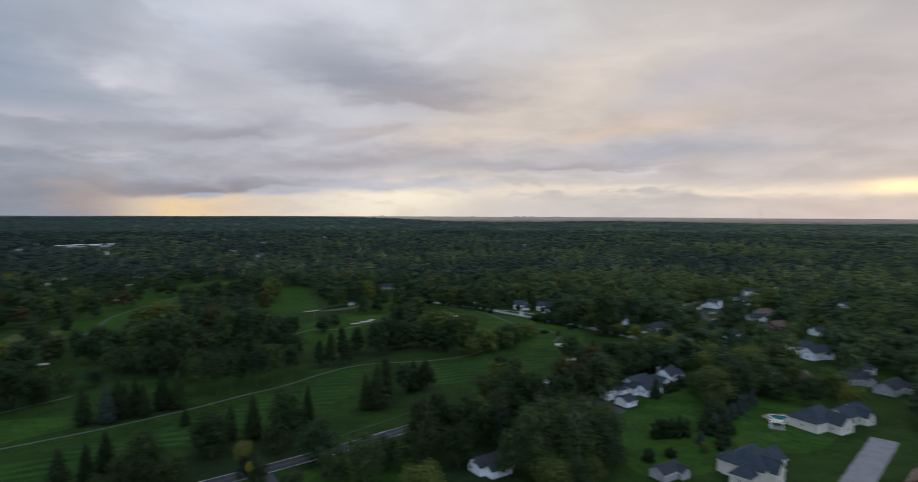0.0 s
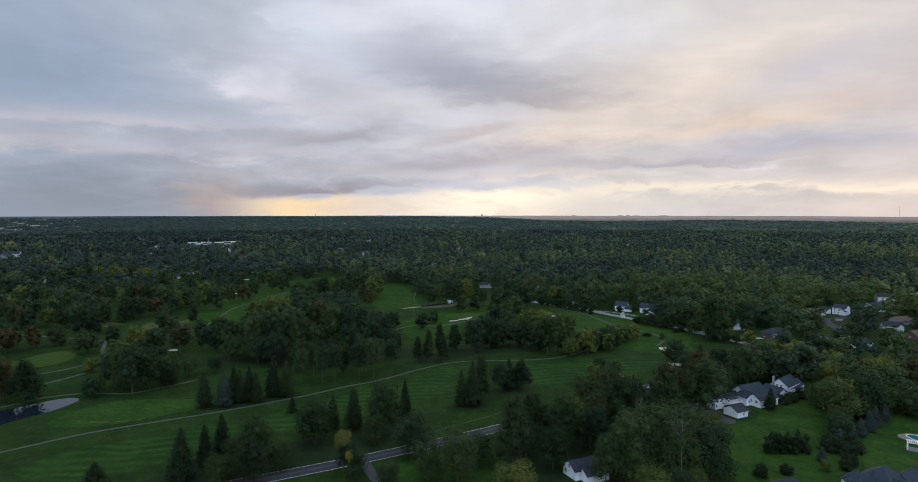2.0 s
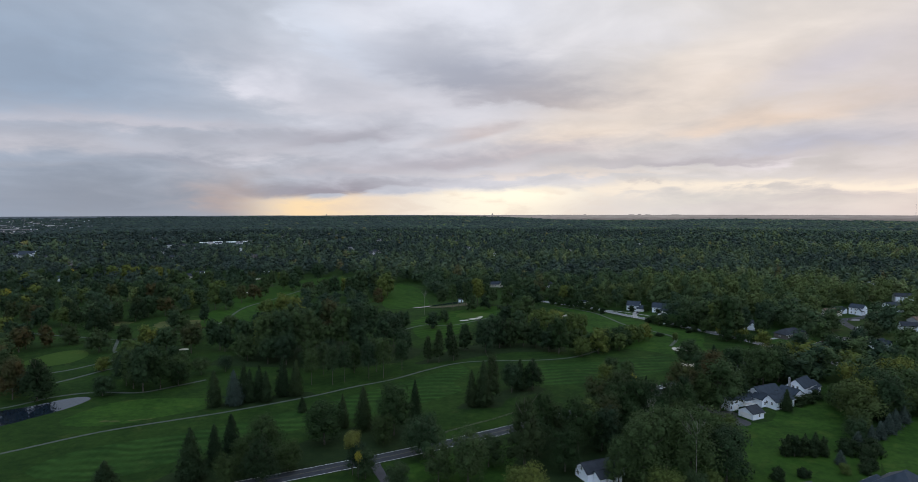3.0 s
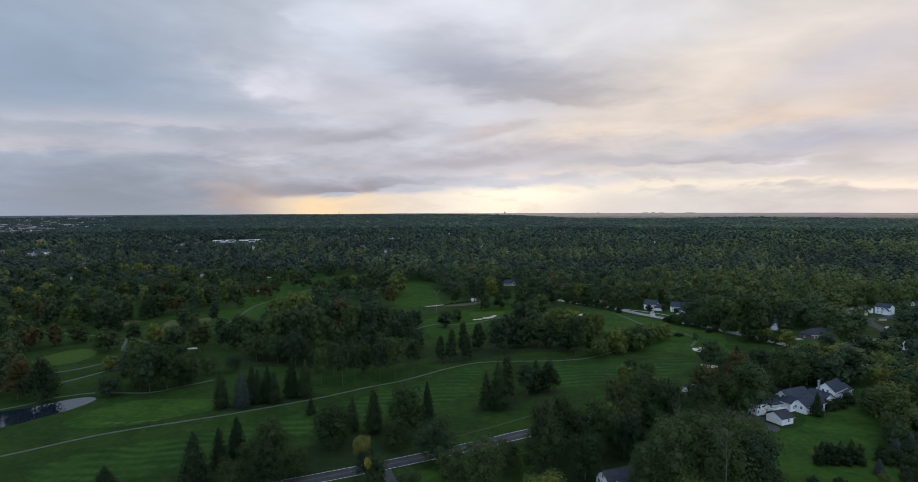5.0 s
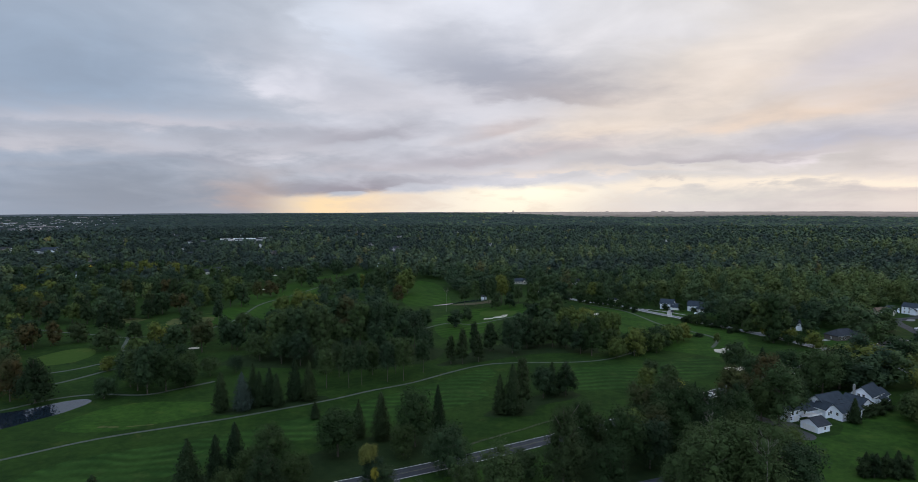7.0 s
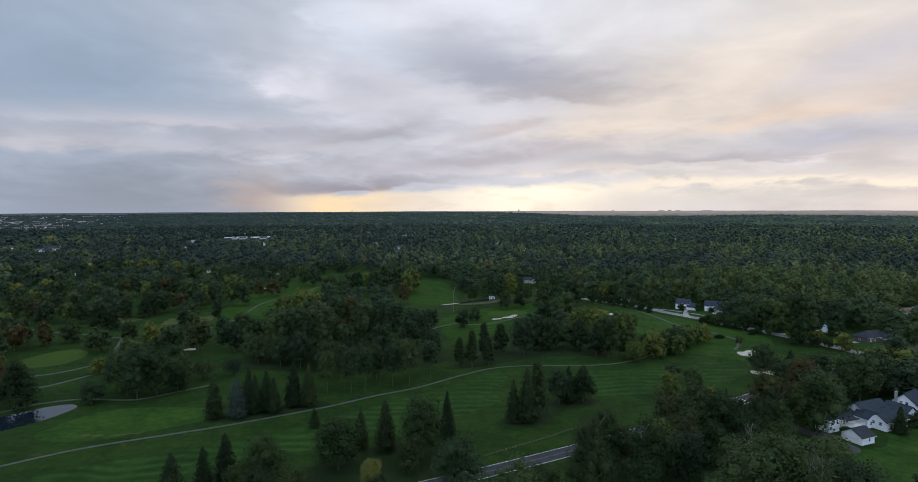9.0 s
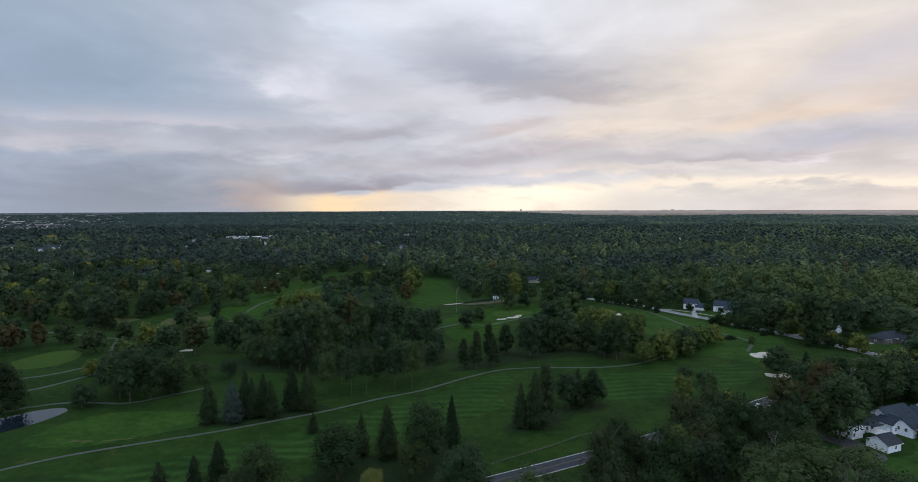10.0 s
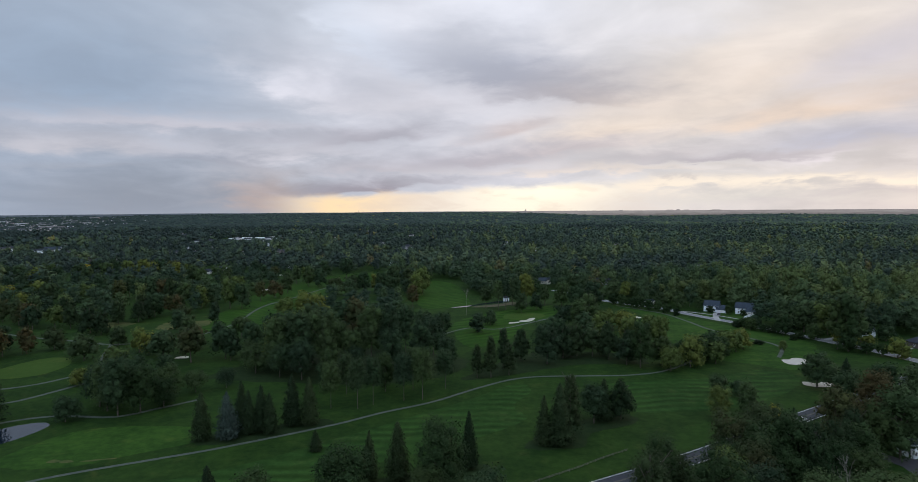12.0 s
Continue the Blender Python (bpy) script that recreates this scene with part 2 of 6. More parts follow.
NEEDLE = foliage("dark_spruce_needles", [(0.0, (0.0142, 0.0262, 0.0115)), (0.5, (0.0198, 0.0345, 0.0142)), (1.0, (0.0280, 0.0428, 0.0165))])
NEEDLE_BLUE = foliage("blue_spruce_needles", [(0.0, (0.0340, 0.0510, 0.0400)), (1.0, (0.0500, 0.0690, 0.0560))])
BARK = two_tone("bark", (0.06, 0.052, 0.042), (0.11, 0.096, 0.08), 1.5, 0.9, 0.1)
BIRCH = two_tone("pale_bark", (0.12, 0.11, 0.095), (0.20, 0.19, 0.165), 1.5, 0.9, 0.1)


def turf(name, a, c, stripe=None, width=5.5):
    """Mown grass; stripe: direction in degrees of the mower's tracks."""
    mat, k, b, co = material(name, 0.9, 0.04)
    patch = k.noise(co, 0.05, 6, 0.7)
    mid = k.noise(co, 0.35, 5, 0.7)
    blade = k.noise(co, 3.5, 4, 0.7)
    f = k.m("ADD", k.m("MULTIPLY", k.step(patch, 0.38, 0.62), 0.44), k.m("ADD", k.m("MULTIPLY", k.step(mid, 0.36, 0.64), 0.40), k.m("MULTIPLY", blade, 0.30)))
    col = k.mix(f, a, c)
    dry = k.m("MULTIPLY", k.step(k.noise(co, 0.09, 6, 0.68, 0.4), 0.54, 0.74), 0.55)
    col = k.mix(dry, col, (c[0] * 1.9, c[1] * 1.2, c[2] * 1.5))
    if stripe is not None:
        rot = k.add("ShaderNodeMapping")
        rot.inputs["Rotation"].default_value = (0, 0, -radians(stripe))
        k.t.links.new(co, rot.inputs[0])
        s = k.add("ShaderNodeSeparateXYZ")
        k.t.links.new(rot.outputs[0], s.inputs[0])
        wob = k.m("MULTIPLY", k.m("SUBTRACT", k.noise(co, 0.05, 2), 0.5), 9.0)
        wave = k.m("SINE", k.m("MULTIPLY", k.m("ADD", s.outputs[1], wob), 6.2832 / width))
        hsv = k.add("ShaderNodeHueSaturation")
        k.t.links.new(col, hsv.inputs["Color"])
        k.t.links.new(k.m("ADD", 1.0, k.m("MULTIPLY", wave, k.step(k.noise(co, 0.06, 3), 0.35, 0.7, 0.08, 0.30))), hsv.inputs["Value"])
        col = hsv.outputs[0]
    k.put(b.inputs["Base Color"], col)
    bump(k, b, blade, 0.5, 0.06)
    return mat


ROUGH = turf("rough_grass", (0.0074, 0.0214, 0.0053), (0.0239, 0.0518, 0.0099))
FAIRWAY = turf("striped_fairway_grass", (0.0100, 0.0303, 0.0067), (0.0248, 0.0590, 0.0120), 4.0)
FAIRWAY_B = turf("fairway_grass", (0.0128, 0.0413, 0.0053), (0.0267, 0.0653, 0.0091), 35.0, 7.0)
GREEN = turf("putting_green_grass", (0.0299, 0.0620, 0.0112), (0.0425, 0.0780, 0.0152))
LAWN = turf("lawn_grass", (0.0107, 0.0326, 0.0065), (0.0330, 0.0760, 0.0122))
DRY = turf("dry_long_grass", (0.034, 0.058, 0.018), (0.088, 0.090, 0.034))
# litter colour, darkened to paint in the shade under trees
SHADE_LITTER = two_tone("shaded_needle_litter", (0.0110, 0.022, 0.0080), (0.021, 0.036, 0.0120), 0.3, 0.95, 0.05)
BARE = two_tone("bare_earth", (0.060, 0.060, 0.036), (0.115, 0.105, 0.068), 0.4, 0.95, 0.05)
SAND = two_tone("bunker_sand", (0.34, 0.32, 0.27), (0.48, 0.45, 0.38), 0.5, 0.95, 0.1)
ASPHALT = two_tone("worn_asphalt", (0.023, 0.028, 0.033), (0.046, 0.052, 0.060), 0.35, 0.9, 0.2)
PALE_ASPHALT = two_tone("pale_asphalt", (0.13, 0.135, 0.145), (0.20, 0.205, 0.215), 0.25, 0.85, 0.3)
PALE_CONCRETE = two_tone("pale_concrete", (0.24, 0.24, 0.235), (0.34, 0.34, 0.33), 0.4, 0.9, 0.2)
DARK_ASPHALT = two_tone("dark_asphalt", (0.035, 0.037, 0.042), (0.062, 0.062, 0.066), 0.3, 0.8, 0.3)
CONCRETE = two_tone("path_concrete", (0.0430, 0.0568, 0.0430), (0.0774, 0.0929, 0.0722), 0.4, 0.9, 0.2)
PAINT_W = two_tone("white_road_paint", (0.45, 0.45, 0.43), (0.75, 0.75, 0.72), 1.5, 0.7, 0.3)
PAINT_Y = two_tone("yellow_road_paint", (0.075, 0.070, 0.050), (0.12, 0.105, 0.065), 1.5, 0.7, 0.3)
SIDING = two_tone("white_siding", (0.74, 0.79, 0.85), (0.82, 0.86, 0.90), 0.7, 0.6, 0.3)
SIDING_C = two_tone("cream_siding", (0.52, 0.49, 0.42), (0.66, 0.63, 0.55), 0.7, 0.65, 0.3)
SIDING_B = two_tone("grey_brown_siding", (0.085, 0.075, 0.066), (0.135, 0.120, 0.105), 0.7, 0.7, 0.3)
SIDING_G = two_tone("grey_siding", (0.26, 0.27, 0.28), (0.36, 0.37, 0.38), 0.7, 0.65, 0.3)
BRICK = two_tone("brown_brick", (0.11, 0.065, 0.052), (0.18, 0.11, 0.088), 1.2, 0.85, 0.2)
ROOF = two_tone("grey_shingles", (0.0205, 0.0300, 0.0405), (0.0385, 0.0520, 0.0680), 0.5, 0.9, 0.2, 12)
ROOF_D = two_tone("dark_shingles", (0.0195, 0.0245, 0.0310), (0.0390, 0.0460, 0.0560), 0.5, 0.9, 0.2, 12)
ROOF_T = two_tone("tan_shingles", (0.10, 0.070, 0.054), (0.16, 0.115, 0.085), 0.5, 0.9, 0.2, 12)
TRIM = two_tone("white_trim", (0.70, 0.70, 0.69), (0.82, 0.82, 0.80), 1.0, 0.5, 0.4)
WOOD = two_tone("weathered_wood", (0.075, 0.068, 0.055), (0.15, 0.135, 0.11), 1.2, 0.85, 0.2)
STEEL = two_tone("galvanised_steel", (0.35, 0.36, 0.37), (0.50, 0.51, 0.52), 1.0, 0.45, 0.5, 8, 0.1, 0.8)
RUBBER = two_tone("tyre_rubber", (0.015, 0.015, 0.016), (0.03, 0.03, 0.03), 4.0, 0.9, 0.2)
CAR_W = two_tone("white_car_paint", (0.74, 0.75, 0.76), (0.80, 0.80, 0.80), 1.0, 0.25, 0.5, 6, 0.0)
CAR_D = two_tone("dark_car_paint", (0.03, 0.032, 0.04), (0.05, 0.052, 0.06), 1.0, 0.25, 0.5, 6, 0.0)
CAR_B = two_tone("blue_car_paint", (0.10, 0.16, 0.28), (0.13, 0.20, 0.33), 1.0, 0.25, 0.5, 6, 0.0)
POOL = two_tone("pool_water", (0.015, 0.12, 0.115), (0.03, 0.19, 0.175), 0.8, 0.08, 0.5, 6, 0.1)
GLASS, _k, _b, _co = material("window_glass", 0.06, 0.5)
_k.put(_b.inputs["Base Color"], _k.mix(_k.noise(_co, 0.8), (0.02, 0.024, 0.03), (0.05, 0.055, 0.06)))
WATER, _k, _b, _co = material("pond_water", 0.05, 0.27)
_k.put(_b.inputs["Base Color"], _k.mix(_k.noise(_co, 0.1, 3), (0.006, 0.011, 0.016), (0.011, 0.018, 0.026)))
bump(_k, _b, _k.noise(_co, 1.6, 3), 0.05, 0.02)

# ---------------------------------------------------------------- building helpers


def part(name, bm, mat, parent=None, label=""):
    me = bpy.data.meshes.new(name)
    bm.to_mesh(me)
    bm.free()
    me.materials.append(mat)
    ob = new(name, me)
    if parent is not None:
        ob.parent = parent
    return tagged(ob, label)


def thing(name, m, label, category, group="", kind=""):
    ob = new(name)
    ob.matrix_world = m
    return tagged(ob, label, category, group, kind)


def box(bm, x0, x1, y0, y1, z0, z1):
    v = [bm.verts.new((x, y, z)) for z in (z0, z1) for x, y in ((x0, y0), (x1, y0), (x1, y1), (x0, y1))]
    for f in ((3, 2, 1, 0), (4, 5, 6, 7), (0, 1, 5, 4), (1, 2, 6, 5), (2, 3, 7, 6), (3, 0, 4, 7)):
        bm.faces.new([v[i] for i in f])


def boxes(*dims):
    bm = bmesh.new()
    for d in dims:
        box(bm, *d)
    return bm


def tube(p, q, r0, r1, n=8, bm=None):
    bm = bm or bmesh.new()
    p, q = Vector(p), Vector(q)
    turn = (q - p).to_track_quat("Z", "Y").to_matrix()
    rings = []
    for c, r in ((p, r0), (q, r1)):
        rings.append([bm.verts.new(c + turn @ Vector((r * math.cos(a), r * math.sin(a), 0))) for a in (6.28319 * i / n for i in range(n))])
    for i in range(n):
        bm.faces.new((rings[0][i], rings[0][(i + 1) % n], rings[1][(i + 1) % n], rings[1][i]))
    bm.faces.new(rings[0][::-1])
    bm.faces.new(rings[1])
    return bm


def smooth_line(pts, closed=False, step=6):
    """A Catmull-Rom line through the points."""
    n, out = len(pts), []
    for i in range(n if closed else n - 1):
        a, b, c, d = [Vector(pts[j % n] if closed else pts[max(0, min(n - 1, j))]) for j in (i - 1, i, i + 1, i + 2)]
        for s in range(step):
            u = s / step
            out.append(0.5 * (2 * b + (c - a) * u + (2 * a - 5 * b + 4 * c - d) * u * u + (3 * b - a - 3 * c + d) * u ** 3))
    if not closed:
        out.append(Vector(pts[-1]))
    return out


def ribbon(name, pts, width, z, mat, label, category, shift=0.0, thick=0.12, kind="structure", parent=None):
    """A strip of road or path with real edges, along a smooth line."""
    line = smooth_line(pts)
    bm, rows = bmesh.new(), []
    for i, p in enumerate(line):
        d = (line[min(i + 1, len(line) - 1)] - line[max(i - 1, 0)]).normalized()
        s = Vector((d.y, -d.x))
        w = width * (1 + 0.03 * math.sin(i * 1.7))
        l, r = p + s * (shift - w / 2), p + s * (shift + w / 2)
        rows.append([bm.verts.new((q.x, q.y, h)) for q, h in ((l, z - thick), (l, z), (r, z), (r, z - thick))])
    for a, b in zip(rows, rows[1:]):
        for j in range(3):
            bm.faces.new((a[j], b[j], b[j + 1], a[j + 1]))
    bmesh.ops.recalc_face_normals(bm, faces=bm.faces)
    ob = part(name, bm, mat, parent)
    return tagged(ob, label, category, kind=kind) if parent is None else ob


def patch(name, pts, z, mat, label, category, kind="structure", wob=0.0, lip=0.0):
    """A flat piece of ground with a smooth uneven outline; lip: height of its rounded edge."""
    line = smooth_line(pts, True, 7)
    mid = sum(line, Vector((0, 0))) / len(line)
    bm = bmesh.new()
    edge = [p + (p - mid).normalized() * wob * noise.noise((p.x * 0.3, p.y * 0.3, 1)) for p in line]
    top = [bm.verts.new((p.x, p.y, z)) for p in edge]
    foot = [bm.verts.new((p.x, p.y, -0.05)) for p in edge]
    bm.faces.new(top)
    for i in range(len(top)):
        j = (i + 1) % len(top)
        bm.faces.new((foot[i], foot[j], top[j], top[i]))
    bmesh.ops.recalc_face_normals(bm, faces=bm.faces)
    if bm.faces[:][0].normal.z < 0:
        bmesh.ops.reverse_faces(bm, faces=bm.faces)
    return tagged(part(name, bm, mat), label, category, kind=kind)


def mesh_of(name, v, tri, mat, tint=None, smooth=False, spray=None):
    """A mesh straight from arrays of corners and triangles."""
    v, tri = np.asarray(v, np.float32), np.asarray(tri, np.int32)
    me = bpy.data.meshes.new(name)
    me.vertices.add(len(v))
    me.vertices.foreach_set("co", v.ravel())
    me.loops.add(tri.size)
    me.loops.foreach_set("vertex_index", tri.ravel())
    me.polygons.add(len(tri))
    me.polygons.foreach_set("loop_start", np.arange(0, tri.size, 3, dtype=np.int32))
    me.polygons.foreach_set("use_smooth", np.full(len(tri), smooth))
    if tint is not None:
        me.attributes.new("tint", "FLOAT", "FACE").data.foreach_set("value", np.asarray(tint, np.float32))
    if spray is not None:
        me.attributes.new("spray", "FLOAT", "FACE").data.foreach_set("value", np.asarray(spray, np.float32))
    me.materials.append(mat)
    me.update(calc_edges=True)
    return me


def ico(sub):
    bm = bmesh.new()
    bmesh.ops.create_icosphere(bm, subdivisions=sub, radius=1)
    v = np.array([tuple(p.co) for p in bm.verts])
    f = np.array([[p.index for p in q.verts] for q in bm.faces])
    bm.free()
    return v, f


ICO = {1: ico(1), 2: ico(2)}
rng = np.random.default_rng(7)


def joined(parts):
    vs, ts, n = [], [], 0
    for v, t in parts:
        vs.append(v)
        ts.append(t + n)
        n += len(v)
    return np.concatenate(vs), np.concatenate(ts)


def sprays(centre, along, normal, size):
    """Small pointed sprays of leaves, one triangle each, at many places."""
    side = np.cross(along, normal)
    side /= np.linalg.norm(side, axis=1, keepdims=True) + 1e-9
    q = size[:, None]
    v = np.stack([centre - side * q * 0.75 - along * q * 0.4, centre + side * q * 0.75 - along * q * 0.4, centre + along * q * 1.1], 1).reshape(-1, 3)
    return v, np.arange(len(v)).reshape(-1, 3)


def unit(a):
    return a / (np.linalg.norm(a, axis=1, keepdims=True) + 1e-9)


def round_crown(lobes, leaves, sub, base=0.28, leaf=0.05, spread=1.0, core=0.68, tall=1.0):
    """A broadleaf crown of height tall and radius 0.5: overlapping lobes with sprays of leaves over them."""
    mids, radii = [], []
    for i in range(lobes):
        h = base + 0.13 + (0.74 - base) * ((i + 0.5) / lobes) ** 0.9
        q = (h - base) / (1 - base)
        wide = 0.33 * math.sqrt(max(0.03, 1 - (2 * q - 0.80) ** 2 * 0.72)) * spread
        a = i * 2.39996 + rng.uniform(-0.6, 0.6)
        d = wide * math.sqrt(rng.uniform(0.2, 1.0))
        mids.append((d * math.cos(a), d * math.sin(a), h * tall))
        radii.append(rng.uniform(0.14, 0.25) * (1.15 - 0.35 * q))
    for q, r in ((0.34, 0.29), (0.66, 0.25)):
        mids.append((rng.uniform(-0.05, 0.05), rng.uniform(-0.05, 0.05), (base + (1 - base) * q) * tall))
        radii.append(r)
    mids, radii = np.array(mids), np.array(radii)
    up = np.array([1, 1, min(1.25, 0.75 + 0.25 * tall)])
    blocks = []
    iv, it = ICO[sub]
    for c, r in zip(mids, radii):
        v = iv * (r * core * rng.uniform(0.80, 1.10, (len(iv), 1))) * up + c
        v[:, 2] = np.minimum(v[:, 2], 0.985 * tall)
        blocks.append((v, it))
    if leaves:
        w = radii ** 2
        m = leaves * 4
        pick = rng.choice(len(mids), m, p=w / w.sum())
        d = rng.normal(size=(m, 3))
        d[:, 2] = d[:, 2] * 0.9 + 0.25
        d = unit(d)
        p = mids[pick] + d * radii[pick, None] * rng.uniform(0.62, 1.20, (m, 1)) * up
        deep = np.min([np.linalg.norm((p - c) / (r * up), axis=1) for c, r in zip(mids, radii)], axis=0)
        keep = np.argsort(deep < 0.60, kind="stable")[:leaves]     # none buried inside another lobe
        p, d = p[keep], d[keep]
        n = unit(d * 0.6 + rng.normal(size=d.shape) * 0.5 + [0, 0, 0.7])
        blocks.append(sprays(p, unit(np.cross(n, rng.normal(size=d.shape))), n, leaf * rng.uniform(0.4, 1.5, leaves)))
    return joined(blocks)


def spruce_crown(tiers, count, size, belly=0.64):
    """A conifer of height 1 and radius 0.5: a ragged cone of boughs in tiers, with sprays hanging from them."""
    def reach(h, a):
        u = np.clip((h - 0.03) / 0.97, 0, 1)
        r = 0.5 * (1 - u) ** belly * (0.62 + 0.38 * np.clip(u * 6, 0, 1))
        saw = (h * tiers + 0.35 * np.sin(a * 3 + h * 40)) % 1.0
        return r * (0.66 + 0.34 * (1 - saw)) * (1 + 0.16 * np.sin(a * 5 + h * 23) + 0.10 * np.sin(a * 9 - h * 61)) + 0.006
    rings, sides = tiers * 2, 10
    h = np.repeat(np.linspace(0.03, 0.98, rings), sides)
    a = np.tile(np.arange(sides) * 6.28319 / sides, rings) + h * 9
    r = reach(h, a) * 0.74 * rng.uniform(0.8, 1.1, len(h))
    v = np.stack([r * np.cos(a), r * np.sin(a), h], 1)
    v = np.concatenate([v, [[0, 0, 1.0], [0, 0, 0.05]]])
    tri = []
    for i in range(rings - 1):
        for j in range(sides):
            p, q = i * sides + j, i * sides + (j + 1) % sides
            tri += [(p, q, p + sides), (q, q + sides, p + sides)]
    top = (rings - 1) * sides
    tri += [(top + j, top + (j + 1) % sides, rings * sides) for j in range(sides)] + [((j + 1) % sides, j, rings * sides + 1) for j in range(sides)]
    h = 1 - np.sqrt(rng.uniform(0.0004, 1, count)) * 0.96
    a = rng.uniform(0, 6.28319, count)
    r = reach(h, a) * rng.uniform(0.70, 1.14, count)
    out = np.stack([np.cos(a), np.sin(a), np.zeros(count)], 1)
    p = out * r[:, None] + np.stack([np.zeros(count), np.zeros(count), h], 1)
    along = unit(out * [1, 1, 0] + [0, 0, -0.25] + rng.normal(size=p.shape) * 0.35)
    n = unit(out * 0.6 + [0, 0, 0.8] + rng.normal(size=p.shape) * 0.3)
    return joined([(v, np.array(tri)), sprays(p, along, n, size * rng.uniform(0.6, 1.3, count))])


def trunk_bm(height, r, limbs, lean=0.0):
    """A tapered trunk of unit height share with a few limbs."""
    bm = bmesh.new()
    tube((0, 0, -0.01), (lean * 0.4, 0, height * 0.5), r, r * 0.7, 7, bm)
    tube((lean * 0.4, 0, height * 0.5), (lean, 0, height), r * 0.7, r * 0.3, 7, bm)
    for i in range(limbs):
        a = i * 2.4
        h = height * (0.42 + 0.45 * i / max(1, limbs))
        tube((lean * h / height, 0, h), (0.30 * math.cos(a), 0.30 * math.sin(a), h + 0.22), r * 0.42, r * 0.12, 5, bm)
    return bm


PROTO = {}


def prototype(kind, variant, far=0, tall=1.0):
    """The meshes (trunk, crown) of one shape of tree, height 1, crown radius 0.5, built once; far: 0 to 2, with fewer and larger sprays."""
    key = (kind, variant, far, tall)
    n, s = ((5200, 0.80), (2700, 1.12), (680, 1.9))[far]
    n, more = int(n * (0.55 + 0.45 * tall)), int(5 * max(0, tall - 0.8) + 0.5) * 2
    if key not in PROTO:
        if kind in ("broad", "light", "yellow", "russet", "dusky", "pale", "golden"):
            mat = {"golden": LEAF_YELLOW, "dusky": LEAF_DUSKY, "pale": LEAF_PALE, "broad": LEAF_GREEN, "light": LEAF_LIGHT, "yellow": LEAF_YELLOW, "russet": LEAF_RED}[kind]
            v, t = round_crown(8 + variant % 3 * 2 + more, n, 1, 0.55 if kind == "golden" else 0.05 + 0.05 * (variant % 3), 0.0225 * s, 1.05, (0.50, 0.60, 0.68)[far], tall)
            tr, bark = trunk_bm(0.7, 0.022, 5, 0.02), BARK
        elif kind == "tall":
            v, t = round_crown(9 + more, int(n * 0.8), 1, 0.26, 0.024 * s, 0.95, 0.55, tall)
            mat, bark, tr = LEAF_GREEN, BARK, trunk_bm(0.8, 0.016, 6, 0.03)
        elif kind == "pine":
            v, t = round_crown(13 + more, n, 1, 0.04, 0.022 * s, 0.95, (0.52, 0.60, 0.68)[far], tall)
            v[:, :2] *= np.clip(1.25 - 0.62 * v[:, 2:3] / tall, 0.35, 1.2)
            mat, bark, tr = NEEDLE, BARK, trunk_bm(0.9, 0.024, 6)
        elif kind == "bush":
            v, t = round_crown(9, 1300, 1, -0.05, 0.036, tall=tall)
            mat, bark, tr = NEEDLE, BARK, trunk_bm(0.5, 0.03, 3)
        else:
            v, t = spruce_crown(13 + variant % 3 * 2, n // 2, (0.026, 0.033, 0.042)[far], 0.70 + 0.07 * (variant % 3))
            mat, bark, tr = (NEEDLE_BLUE if kind == "blue" else NEEDLE), BARK, trunk_bm(0.92, 0.02, 0)
        if kind in ("spruce", "blue"):
            v[:, 2] *= tall
        tr.transform(Matrix.Diagonal((1, 1, tall, 1)))
        me = bpy.data.meshes.new("trunk")
        tr.to_mesh(me)
        tr.free()
        me.materials.append(bark)
        PROTO[key] = (me, mesh_of("crown", v, t, mat, smooth=True, spray=np.arange(len(t)) >= len(t) - (leafy(kind, n))))
    return PROTO[key]


def leafy(kind, n):
    """How many of a crown's triangles, counted from the end, are sprays."""
    return {"tall": int(n * 0.8), "bush": 1300, "spruce": n // 2, "blue": n // 2}.get(kind, n)


TREE_INFO = {
    "broad": ("deciduous_tree", "broad dark green deciduous tree standing on grass", "tree"),
    "dusky": ("deciduous_tree", "dusky brown-green deciduous tree with low branches", "tree"),
    "pale": ("deciduous_tree", "feathery grey-green deciduous tree behind the houses", "tree"),
    "light": ("deciduous_tree", "light green leafy deciduous tree beside the road", "tree"),
    "yellow": ("deciduous_tree", "small deciduous tree turning bright autumn yellow", "tree"),
    "golden": ("deciduous_tree", "young roadside tree with a bright yellow crown", "tree"),
    "russet": ("deciduous_tree", "deciduous tree turning russet brown in autumn", "tree"),
    "tall": ("tall_tree", "tall thin-trunked leafy tree with a high crown", "tree"),
    "pine": ("pine_tree", "dark shaggy pine tree standing on grass", "tree"),
    "bush": ("juniper_bush", "dense dark green juniper bush on a lawn", "bush"),
    "spruce": ("spruce_tree", "dark green cone-shaped spruce tree on grass", "tree"),
    "blue": ("blue_spruce", "pale blue-green spruce tree with drooping boughs", "tree"),
}
count = {"n": 0}


